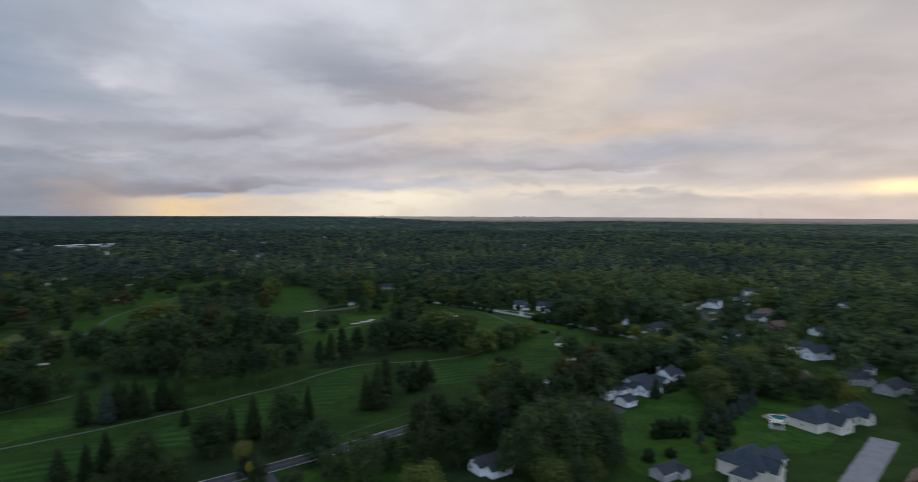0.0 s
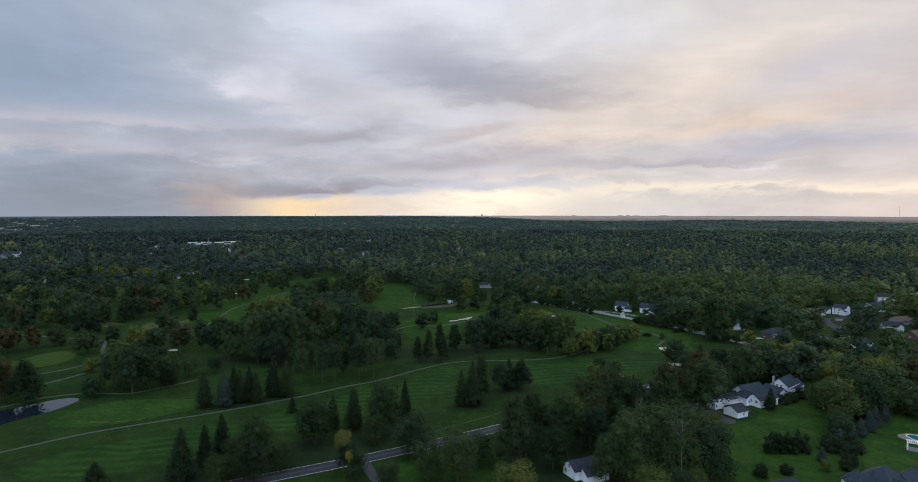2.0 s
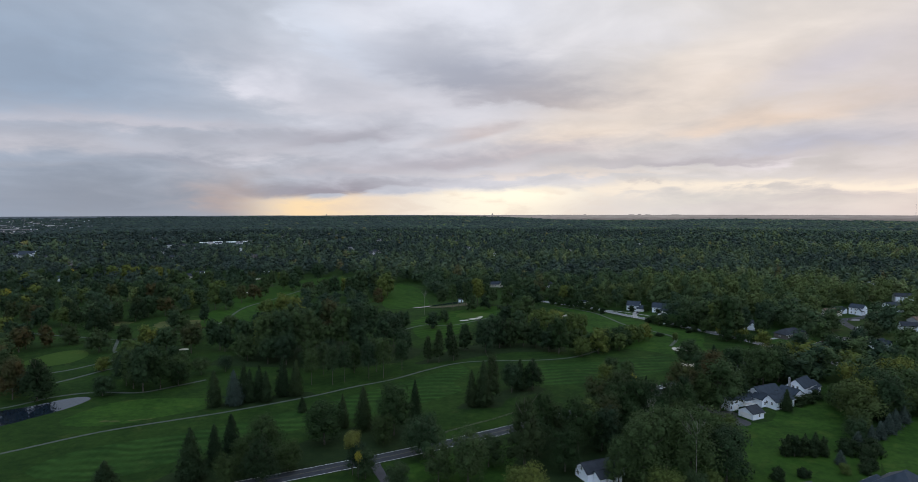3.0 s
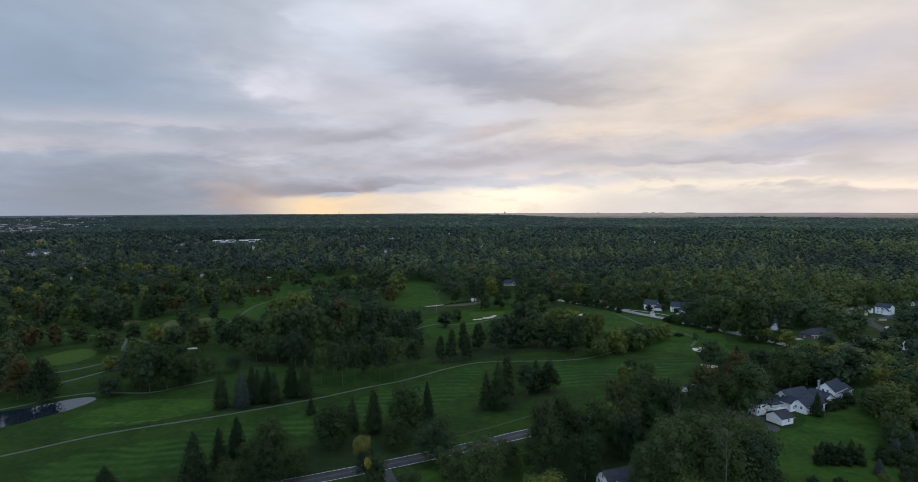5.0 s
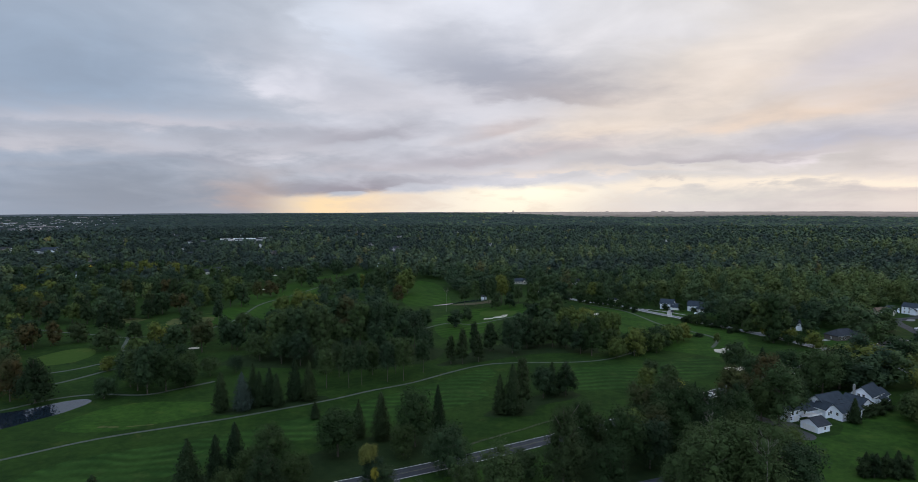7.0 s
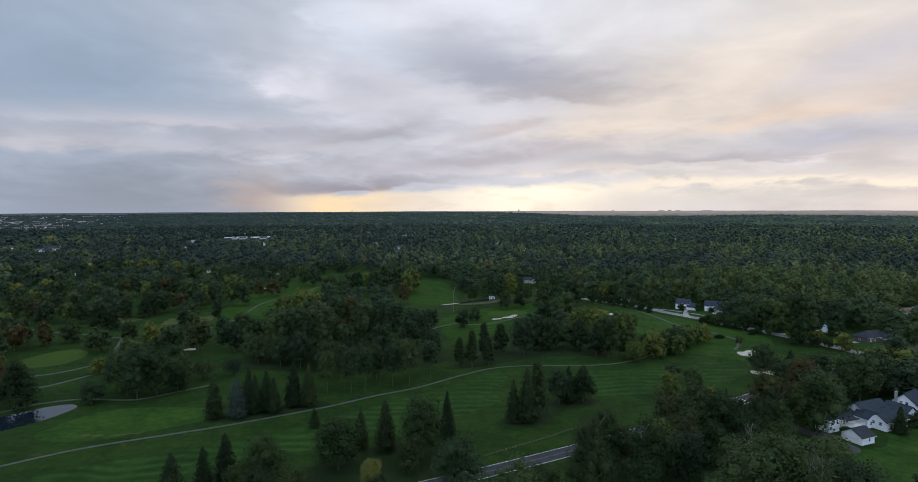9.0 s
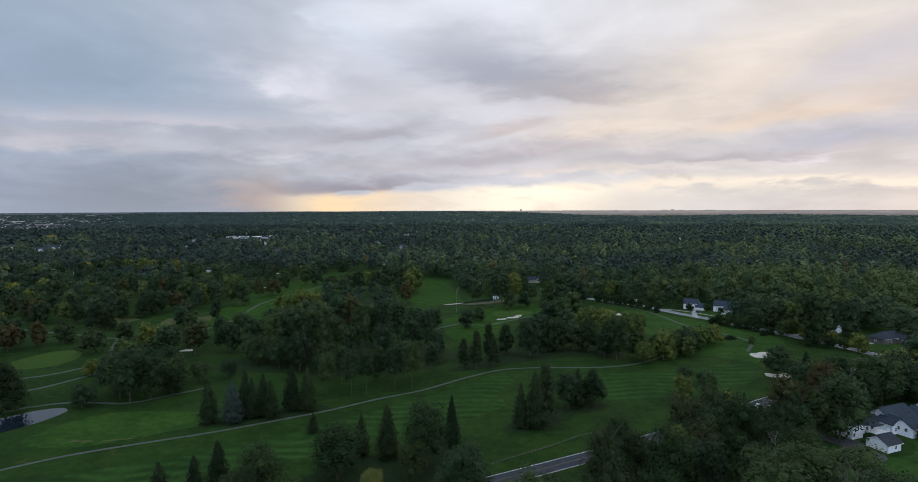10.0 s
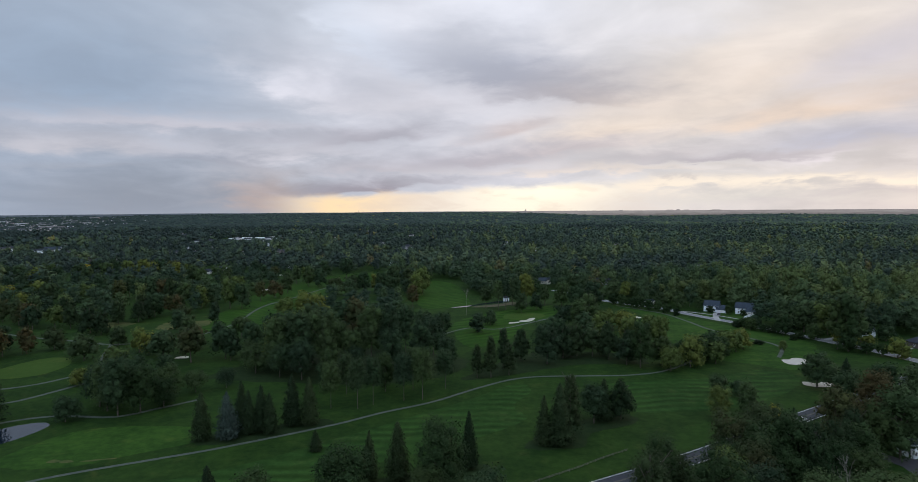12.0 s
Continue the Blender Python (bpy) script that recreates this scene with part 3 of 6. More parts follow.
def bare_tree(x, y, h, turn):
    """A dead tree: trunk and forking pale branches."""
    ob = thing("bare_tree", pose(x, y, 0, 0, 0, turn), "leafless dead tree with thin pale branches", "tree")
    g = random.Random(int(x * 7 + y))
    part("trunk", tube((0, 0, -0.2), (0.1, 0, h * 0.5), 0.15, 0.10, 8), BIRCH, ob)
    bm = bmesh.new()

    def fork(p, d, l, r, depth):
        q = p + d * l
        tube(p, q, r, r * 0.6, 5, bm)
        if depth:
            for _ in range(3 if depth > 1 else 2):
                e = (d + Vector((g.uniform(-0.7, 0.7), g.uniform(-0.7, 0.7), g.uniform(-0.1, 0.5)))).normalized()
                fork(p + d * l * g.uniform(0.5, 1.0), e, l * g.uniform(0.55, 0.8), r * 0.6, depth - 1)

    fork(Vector((0.1, 0, h * 0.5)), Vector((0.05, 0, 1)), h * 0.26, 0.10, 4)
    part("branches", bm, BIRCH, ob)


def tree(kind, x, y, h, r, group="trees of the golf course"):
    """One tree as a thing of its own: trunk and crown under an empty at its foot."""
    r *= 1.0 if kind == "bush" else 1.20 if kind in ("spruce", "blue") else 1.07
    i = count["n"]
    count["n"] += 1
    tall = min((0.6, 0.8, 1.0, 1.3, 1.7, 2.1, 2.6), key=lambda q: abs(q - h / (2 * r)))
    trunk, crown = prototype(kind, i % 3, (math.hypot(x, y - 30) > 215) + (math.hypot(x, y - 30) > 320), tall)
    name, label, cat = TREE_INFO[kind]
    ob = thing(name, pose(x, y, 0, 0, 0, (i * 137.5) % 360) @ Matrix.Diagonal((2 * r, 2 * r, h / tall, 1)), label, cat, group)
    for n, me in (("trunk", trunk), ("crown", crown)):
        new(n, me).parent = ob
    return ob

# ---------------------------------------------------------------- ground


def far_rise(x, y):
    """Raises the far land towards the horizon, less so in the east, to fit the camera's view."""
    d, a = np.hypot(x, y), np.degrees(np.arctan2(x, y))
    far = np.clip((d - 2400) / 2300, 0, 1.1)
    return 33 * far ** 1.3 * (1 - 0.62 * np.clip((a - 2) / 8, 0, 1))


def build_ground():
    bm = bmesh.new()
    radii = [0, 60, 120, 200, 300, 420, 560, 760, 1050, 1500, 2000, 2400, 2700, 3000, 3300, 3600, 3900, 4200, 4500, 4700, 4990]
    rows = [[bm.verts.new((0, 0, 0))]]
    n = 144
    for r in radii[1:]:
        rows.append([bm.verts.new((r * math.cos(6.28319 * i / n), r * math.sin(6.28319 * i / n) + 30, float(far_rise(r * math.cos(6.28319 * i / n), r * math.sin(6.28319 * i / n) + 30)))) for i in range(n)])
    for i in range(n):
        bm.faces.new((rows[0][0], rows[1][i], rows[1][(i + 1) % n]))
        for a, b in zip(rows[1:], rows[2:]):
            bm.faces.new((a[i], b[i], b[(i + 1) % n], a[(i + 1) % n]))
    tagged(part("ground", bm, ROUGH), "dark green rough grass reaching to the horizon", "ground", kind="structure")


build_ground()

NEAR_ROAD = [(-190, 122), (-120, 149), (-51, 180.6), (-13, 199), (20, 217.5), (57, 240), (97, 268), (150, 304), (204, 341), (262, 380)]
FAR_ROAD = [(60, 600), (88, 544), (124, 503), (141, 471), (160, 440), (177, 406), (193, 373), (204, 341), (216, 300), (232, 255)]
road = ribbon("road", NEAR_ROAD, 7.0, 0.06, ASPHALT, "worn grey two-lane asphalt road beside the golf course", "road")
for s in (-3.2, 3.2):
    ribbon("edge_line", NEAR_ROAD, 0.18, 0.075, PAINT_W, "", "", s, 0.01, parent=road)
for s in (-0.18, 0.18):
    ribbon("centre_line", NEAR_ROAD, 0.14, 0.075, PAINT_Y, "", "", s, 0.01, parent=road)
road = ribbon("road", FAR_ROAD, 6.8, 0.05, PALE_ASPHALT, "pale grey asphalt road along the golf course edge", "road")
for s in (-3.0, 3.0):
    ribbon("edge_line", FAR_ROAD, 0.2, 0.065, PAINT_W, "", "", s, 0.01, parent=road)
ribbon("street", [(204, 343), (240, 356), (268, 366), (279, 384), (286, 404), (300, 440), (330, 455), (380, 500)], 6.5, 0.04, ASPHALT, "grey residential street between trees", "road")
ribbon("driveway", [(-21, 191), (-18.5, 184), (-14, 174), (-8, 160)], 3.4, 0.05, DARK_ASPHALT, "narrow dark asphalt driveway leaving the road", "driveway")
ribbon("driveway", [(96, 266), (106, 252), (112, 240), (117, 231)], 5.0, 0.05, DARK_ASPHALT, "dark asphalt driveway beside a white garage", "driveway")

# golf paths
MAIN_PATH = [(-185, 166), (-165, 189), (-147, 205), (-127.5, 222), (-103, 235.6), (-87.6, 244), (-58, 263.6), (-42, 277), (-25, 289), (-8, 306.5), (6.5, 319), (20, 324), (40, 325), (56, 326), (70, 330), (82, 338), (96, 352)]
CART = "pale concrete cart path winding over grass"
ribbon("cart_path", MAIN_PATH, 1.45, 0.05, CONCRETE, CART, "path")
ribbon("cart_path", [(-200, 238), (-183, 252), (-173, 265), (-159, 271.5), (-138, 271), (-127, 280), (-116, 291)], 1.7, 0.05, CONCRETE, CART, "path")
ribbon("cart_path", [(-230, 262), (-202, 277), (-187, 288), (-177, 309), (-173, 316), (-178, 330)], 2.0, 0.05, CONCRETE, CART, "path")
ribbon("cart_path", [(-240, 288), (-202, 305), (-189, 321), (-183, 335), (-196, 355), (-204, 372), (-210, 385)], 1.9, 0.055, CONCRETE, CART, "path")
ribbon("cart_path", [(-300, 415), (-266, 402), (-236, 393), (-210, 385), (-190, 392), (-175, 410)], 1.9, 0.06, CONCRETE, CART, "path")
ribbon("cart_path", [(-175, 405), (-169, 421), (-166, 450), (-172, 511), (-161, 564), (-146, 646), (-135, 690)], 2.0, 0.065, CONCRETE, CART, "path")
ribbon("cart_path", [(96, 515), (101, 508), (120, 481), (127, 453), (132, 425), (145, 400), (150.5, 386), (149, 375), (139, 358)], 2.0, 0.05, CONCRETE, CART, "path")
ribbon("cart_path", [(-32, 406), (-14, 430), (6, 428), (40, 462), (60, 470)], 1.8, 0.05, CONCRETE, CART, "path")

# mown areas
patch("fairway", [(-130, 186), (-124, 205), (-80, 229), (-45, 260), (-13, 290), (8, 313), (14, 303), (6, 286), (9, 271), (-7, 254), (-34, 236), (-74, 208), (-102, 182)], 0.025, FAIRWAY,
      "mown fairway with pale and dark mower stripes", "fairway", wob=1.5)
patch("fairway", [(38, 296), (52, 316), (90, 322), (120, 335), (130, 322), (112, 300), (84, 284), (52, 278)], 0.025, FAIRWAY, "mown fairway with pale and dark mower stripes", "fairway", wob=2)
patch("fairway", [(-58, 545), (-57, 600), (-54, 672), (-30, 640), (-20, 580), (-14, 522), (-26, 505), (-48, 505)], 0.025, FAIRWAY_B, "bright mown fairway between dark trees", "fairway", wob=2)
patch("fairway", [(-186, 425), (-152, 432), (-140, 520), (-126, 585), (-132, 640), (-112, 700), (-100, 735), (-160, 735), (-200, 612), (-194, 520)], 0.025, FAIRWAY_B, "mown fairway between groves of trees", "fairway", wob=3)
patch("fairway", [(-150, 232), (-140, 258), (-104, 262), (-92, 254), (-110, 240), (-128, 229)], 0.02, LAWN, "short mown grass beside the cart path", "fairway", wob=1)
patch("fairway", [(-12, 380), (-24, 440), (-4, 478), (40, 515), (58, 500), (44, 470), (22, 440), (10, 400)], 0.02, FAIRWAY_B, "mown fairway among bunkers and trees", "fairway", wob=2)
patch("fairway", [(98, 372), (104, 470), (92, 520), (112, 500), (138, 455), (156, 425), (172, 392), (160, 360), (150, 330), (120, 345)], 0.02, LAWN, "mown grass strip beside the road", "fairway", wob=2)
patch("putting_green", [(-231, 330), (-226, 352), (-214, 355), (-204, 342), (-205, 325), (-218, 318)], 0.05, GREEN, "smooth pale putting green", "putting green")
patch("putting_green", [(10, 462), (12, 478), (26, 484), (38, 476), (34, 464), (20, 458)], 0.05, GREEN, "smooth pale putting green", "putting green")
SANDY = "pale sand bunker with a scalloped grass edge"
for pts in ([(12, 444.5), (12.5, 448.5), (15, 449), (18, 450.5), (18.5, 447), (15.5, 445.5)], [(19, 451), (20, 455), (24, 457), (27, 463), (30.5, 463.5), (28.6, 457), (26, 452), (23, 450.5)],
            [(137, 347), (138, 353.5), (142, 354), (145, 357), (149, 356), (149, 350), (145.5, 346), (140, 344.5)], [(127, 313), (129, 317), (134, 315), (137, 317.5), (139.5, 313), (134, 309.5), (129, 310.5)],
            [(144, 319), (147, 322.5), (151, 321.5), (150, 318.5)], [(-211, 602), (-206, 609), (-198, 610), (-199, 604), (-205, 600)], [(-238, 729), (-232, 735), (-225, 734), (-227, 728)],
            [(-159, 354.5), (-158, 358.5), (-154, 359), (-153, 355.5)], [(92, 462), (93, 468), (99, 470), (101, 464)]):
    patch("sand_bunker", pts, 0.06, SAND, SANDY, "bunker", kind="", wob=0.4)
patch("dry_grass", [(-135, 232.6), (-133, 234.6), (-128, 233.8), (-126, 232.9), (-130, 232.2)], 0.035, DRY, "thin yellowed patch of dry grass", "grass", wob=2)
patch("dry_grass", [(-125, 233.5), (-119, 235.6), (-115.5, 236.2), (-116, 235.4), (-121, 233.8)], 0.035, DRY, "thin yellowed streak of dry grass", "grass", wob=1)
patch("dry_grass", [(-262, 432), (-252, 448), (-232, 446), (-238, 430)], 0.03, DRY, "long yellowed grass among trees", "grass", wob=2)
patch("bare_ground", [(-205, 425), (-212, 448), (-188, 455), (-182, 436)], 0.03, DRY, "dry sloping grass among trees", "grass", wob=3)
patch("bare_ground", [(-14, 508), (-4, 516), (10, 524), (19, 533), (25, 532), (24, 524), (12, 515), (0, 509)], 0.035, BARE, "bare brown bank beside a ditch", "ground", wob=2)
patch("ditch", [(-28, 506), (-20, 512.5), (-12, 518), (-3, 527), (6, 535), (13, 540), (18, 539), (11, 530), (-2, 522), (-12, 514), (-20, 508)], 0.05, WATER, "narrow dark water in a ditch", "ditch", wob=1)
# these sheets paint the trees' shade on the ground along with litter
SHADE_LITTER_LABEL = "tree shade painted on the ground, with leaf and needle litter"
patch("shaded_leaf_litter", [(-92, 168), (-84, 186), (-66, 203), (-52, 208), (-34, 224), (-10, 234), (-3, 226), (-10, 206), (-30, 192), (-52, 181), (-74, 168)], 0.030, SHADE_LITTER, SHADE_LITTER_LABEL, "leaf litter", wob=3)
patch("shaded_leaf_litter", [(-99, 248), (-94, 256), (-76, 264), (-62, 270), (-58, 264), (-70, 256), (-86, 247)], 0.030, SHADE_LITTER, SHADE_LITTER_LABEL, "leaf litter", wob=2)
patch("shaded_leaf_litter", [(8, 245), (10, 253), (20, 262), (34, 274), (46, 276), (46, 267), (30, 258), (24, 246)], 0.030, SHADE_LITTER, SHADE_LITTER_LABEL, "leaf litter", wob=2)
patch("shaded_leaf_litter", [(-128, 322), (-110, 352), (-70, 376), (-30, 366), (-12, 346), (-26, 322), (-52, 312), (-90, 314)], 0.032, SHADE_LITTER, SHADE_LITTER_LABEL, "leaf litter", wob=4)
patch("shaded_leaf_litter", [(-14, 318), (-6, 334), (20, 366), (66, 366), (72, 346), (40, 344), (10, 328)], 0.034, SHADE_LITTER, SHADE_LITTER_LABEL, "leaf litter", wob=3)
# only shade here: the shadowed lawn, painted dark
patch("shaded_leaf_litter", [(26, 168), (24, 190), (34, 212), (58, 232), (84, 240), (100, 236), (96, 214), (84, 196), (70, 182), (56, 172)], 0.034, SHADE_LITTER, SHADE_LITTER_LABEL, "leaf litter", wob=3)
patch("pond_bank", [(-153.6, 260.2), (-157.8, 266.4), (-166.4, 263.4), (-175, 254), (-189, 244.6), (-212, 225), (-205, 205.6), (-186, 212.8), (-168.6, 228.8), (-163.2, 237.8), (-156.4, 249.4)], 0.03, ROUGH, "narrow rough grass bank round a pond", "pond", wob=0.5)
patch("pond", [(-154.6, 260), (-158.5, 265), (-166.4, 262), (-174.4, 252.7), (-188, 243), (-210, 224), (-204, 207), (-186, 214), (-169, 230), (-164, 237.5), (-157.3, 249)], 0.045, WATER,
      "still dark pond mirroring sky and trees", "pond", wob=0.4)
patch("lawn", [(97, 166), (99, 208), (112, 222), (130, 228), (141, 241), (160, 248), (172, 244), (160, 216), (150, 196), (140, 182), (124, 166)], 0.03, LAWN, "bright green mown back lawn", "lawn", wob=1)
patch("lawn", [(142, 178), (152, 198), (176, 222), (200, 232), (214, 206), (190, 186), (164, 172)], 0.03, LAWN, "bright green mown lawn round a pool", "lawn", wob=1)
patch("lawn", [(-10, 168), (-14, 186), (4, 198), (30, 210), (44, 214), (40, 190), (20, 170)], 0.03, LAWN, "dark green lawn beside the road", "lawn", wob=1)
for pts in ([(146, 470), (150, 486), (170, 492), (186, 478), (180, 462), (160, 452)], [(205, 362), (210, 384), (236, 384), (240, 362), (220, 352)]):
    patch("lawn", pts, 0.03, LAWN, "mown front lawn of a house", "lawn", wob=1)

# ---------------------------------------------------------------- houses


def gable(bm, w, d, h, rise, cx=0, cy=0, z0=0):
    """Walls with gable ends at -x and +x; ridge along x."""
    pro = [(-d / 2, z0), (d / 2, z0), (d / 2, h), (0, h + rise), (-d / 2, h)]
    a = [bm.verts.new((cx - w / 2, cy + y, z)) for y, z in pro]
    b = [bm.verts.new((cx + w / 2, cy + y, z)) for y, z in pro]
    bm.faces.new(a[::-1])
    bm.faces.new(b)
    for i in range(5):
        j = (i + 1) % 5
        bm.faces.new((a[i], a[j], b[j], b[i]))


def gable_roof(bm, w, d, h, rise, cx=0, cy=0, over=0.45, thick=0.22):
    """Two sloping slabs with eaves and verges."""
    s = rise / (d / 2)
    e = d / 2 + over
    low = h - s * over
    pro = [(-e, low), (0, h + rise), (e, low), (e, low + thick), (0, h + rise + thick * 1.15), (-e, low + thick)]
    pro = [(y, z + 0.02) for y, z in pro]
    a = [bm.verts.new((cx - w / 2 - over, cy + y, z)) for y, z in pro]
    b = [bm.verts.new((cx + w / 2 + over, cy + y, z)) for y, z in pro]
    for q in ((0, 1, 4, 5), (1, 2, 3, 4)):
        bm.faces.new([a[i] for i in q])
        bm.faces.new([b[i] for i in q[::-1]])
    for i in range(6):
        j = (i + 1) % 6
        bm.faces.new((a[j], a[i], b[i], b[j]))
    bmesh.ops.recalc_face_normals(bm, faces=bm.faces)


def hip_roof(bm, w, d, h, rise, cx=0, cy=0, over=0.5, thick=0.2):
    W, D = w / 2 + over, d / 2 + over
    k = max(0.3, W - D)
    base = [bm.verts.new((cx + x, cy + y, h)) for x, y in ((-W, -D), (W, -D), (W, D), (-W, D))]
    mid = [bm.verts.new((cx + x, cy + y, h + thick)) for x, y in ((-W, -D), (W, -D), (W, D), (-W, D))]
    r0, r1 = bm.verts.new((cx - k, cy, h + rise)), bm.verts.new((cx + k, cy, h + rise))
    bm.faces.new(base[::-1])
    for i in range(4):
        bm.faces.new((base[i], base[(i + 1) % 4], mid[(i + 1) % 4], mid[i]))
    bm.faces.new((mid[0], mid[1], r1, r0))
    bm.faces.new((mid[2], mid[3], r0, r1))
    bm.faces.new((mid[1], mid[2], r1))
    bm.faces.new((mid[3], mid[0], r0))


def window(parent, side, u, z, cx, cy, w, d, ww=1.1, wh=1.3):
    """A framed window on a wall; side 0: -y, 1: +x, 2: +y, 3: -x."""
    turn = side * 90
    off = d / 2 if side % 2 == 0 else w / 2
    m = pose(cx, cy, z, 0, 0, turn) @ pose(u, -off, 0)
    f = boxes((-ww / 2, ww / 2, -0.07, 0.02, wh / 2 - 0.12, wh / 2), (-ww / 2, ww / 2, -0.07, 0.02, -wh / 2, -wh / 2 + 0.12), (-ww / 2, -ww / 2 + 0.12, -0.07, 0.02, -wh / 2, wh / 2),
              (ww / 2 - 0.12, ww / 2, -0.07, 0.02, -wh / 2, wh / 2), (-ww / 2, ww / 2, -0.06, 0.02, -0.04, 0.04))
    ob = part("window", f, TRIM, parent)
    ob.matrix_local = m
    part("pane", boxes((-ww / 2 + 0.1, ww / 2 - 0.1, -0.03, 0.0, -wh / 2 + 0.1, wh / 2 - 0.1)), GLASS, ob, "dark reflecting window pane")


def panel_door(parent, side, u, cx, cy, w, d, ww, wh, mat, name):
    off = d / 2 if side % 2 == 0 else w / 2
    rows = [(-ww / 2, ww / 2, -0.06, 0.02, 0.02, wh)]
    n = max(2, int(wh / 0.55))
    for i in range(n):
        rows.append((-ww / 2 + 0.1, ww / 2 - 0.1, -0.09, -0.05, 0.08 + i * wh / n, (i + 1) * wh / n - 0.04))
    ob = part(name, boxes(*rows), mat, parent)
    ob.matrix_local = pose(cx, cy, 0, 0, 0, side * 90) @ pose(u, -off, 0)
    return ob


def house(x, y, turn, wings, wall, roof, label, chimney=None, name="house", openings=(), doors=(), group="houses"):
    """wings: (cx, cy, w, d, eaves, rise, kind, quarter): ridge along x, or along y where quarter is 1."""
    ob = thing(name, pose(x, y, 0, 0, 0, turn), label, "garage" if name == "garage" else "house", group)
    for cx, cy, w, d, h, rise, kind, quarter in wings:
        m = pose(cx, cy, 0, 0, 0, 90 * quarter)
        b = bmesh.new()
        if kind == "gable":
            gable(b, w, d, h, rise, 0, 0, -0.1)
        else:
            box(b, -w / 2, w / 2, -d / 2, d / 2, -0.1, h)
        p = part("wall", b, wall, ob)
        p.matrix_local = m
        b = bmesh.new()
        (gable_roof if kind == "gable" else hip_roof)(b, w, d, h, rise)
        p = part("roof", b, roof, ob)
        p.matrix_local = m
        part("ridge_cap", boxes((-w / 2 + (d / 2 if kind != "gable" else 0), w / 2 - (d / 2 if kind != "gable" else 0), -0.14, 0.14, h + rise + (0.2 if kind == "gable" else -0.06), h + rise + (0.32 if kind == "gable" else 0.08))), roof, p)
        for s in (-1, 1):
            e = d / 2 + (0.45 if kind == "gable" else 0.5)
            z = h - (rise / (d / 2) * 0.45 if kind == "gable" else 0)
            part("gutter", boxes((-w / 2 - 0.4, w / 2 + 0.4, s * e - 0.07, s * e + 0.07, z, z + 0.14)), TRIM, p)
    for i, side, u, z in openings:
        cx, cy, w, d, h, rise, kind, quarter = wings[i]
        if quarter:
            w, d = d, w
        window(ob, side, u, z, cx, cy, w, d)
    for i, side, u, ww, wh, mat, nm in doors:
        cx, cy, w, d, h, rise, kind, quarter = wings[i]
        if quarter:
            w, d = d, w
        panel_door(ob, side, u, cx, cy, w, d, ww, wh, mat, nm)
    if chimney:
        cx, cy, top = chimney
        c = part("chimney", boxes((cx - 0.45, cx + 0.45, cy - 0.35, cy + 0.35, 0, top), (cx - 0.53, cx + 0.53, cy - 0.43, cy + 0.43, top, top + 0.15)), PALE_CONCRETE, ob)
        part("flue", tube((cx, cy, top + 0.15), (cx, cy, top + 0.5), 0.16, 0.14), STEEL, c)
    return ob


# white detached garage
house(124.5, 232.6, 24, [(0, 0, 6.1, 6.8, 2.5, 1.9, "gable", 0)], SIDING, ROOF_D, "white detached double garage with a dark gabled roof", None, "garage",
      [(0, 0, 0.5, 1.5)], [(0, 3, 0, 4.9, 2.1, TRIM, "garage_door")])
# long white house with several gabled wings
main = house(134.2, 250.8, 24, [(-16.1, -2.0, 5.0, 5.2, 4.5, 1.6, "gable", 0), (6.2, -1, 12.8, 9.4, 3.6, 3.2, "gable", 0), (5.6, -8.4, 11.2, 6.4, 3.2, 2.0, "gable", 0), (17.8, -5.0, 8, 7.4, 3.0, 2.4, "gable", 1), (-7.0, 0.6, 13.6, 6, 2.8, 1.3, "gable", 0), (0.6, -4.4, 5, 6.4, 3.3, 2.0, "gable", 1)], SIDING, ROOF,
             "long white house with grey gabled roofs and a deck", None, "house",
             [(0, 0, -1.8, 1.5), (0, 0, -1.2, 3.6), (0, 0, 1.3, 3.6), (0, 3, -1.2, 3.6), (0, 3, 1.2, 1.7), (4, 0, -1, 1.6), (5, 0, -1.4, 1.6), (5, 0, 1.4, 1.6), (2, 3, -1.2, 2.2), (2, 3, 1.2, 2.2), (2, 0, -3, 1.7), (2, 0, 2, 1.7), (3, 0, -1.6, 1.5), (3, 0, 1.6, 1.5), (3, 1, 0, 1.5)],
             [(0, 0, 0.8, 2.2, 2.1, TRIM, "garage_door")])
deck = part("deck", boxes((-13.1, -7.4, -9.0, -5.1, 2.3, 2.5), (-13.1, -7.4, -9.0, -8.9, 3.35, 3.45), (-13.1, -13.0, -9.0, -5.1, 3.35, 3.45), (-7.5, -7.4, -9.0, -5.1, 3.35, 3.45), (-13.1, -7.4, -9.0, -8.92, 2.8, 2.9)), TRIM, main, "white painted balcony deck")
for i in range(5):
    part("post", boxes((-13.1 + i * 1.4, -12.95 + i * 1.4, -9.0, -8.85, 0, 3.45)), TRIM, deck)
part("awning", boxes((-12.9, -7.6, -7.6, -5.1, 4.3, 4.45)), ROOF, main, "grey roof over the deck")
for i in (0, 1):
    part("skylight", boxes((8.4 + i * 1.6, 9.3 + i * 1.6, -4.3, -3.4, 4.85, 5.0)), GLASS, main)
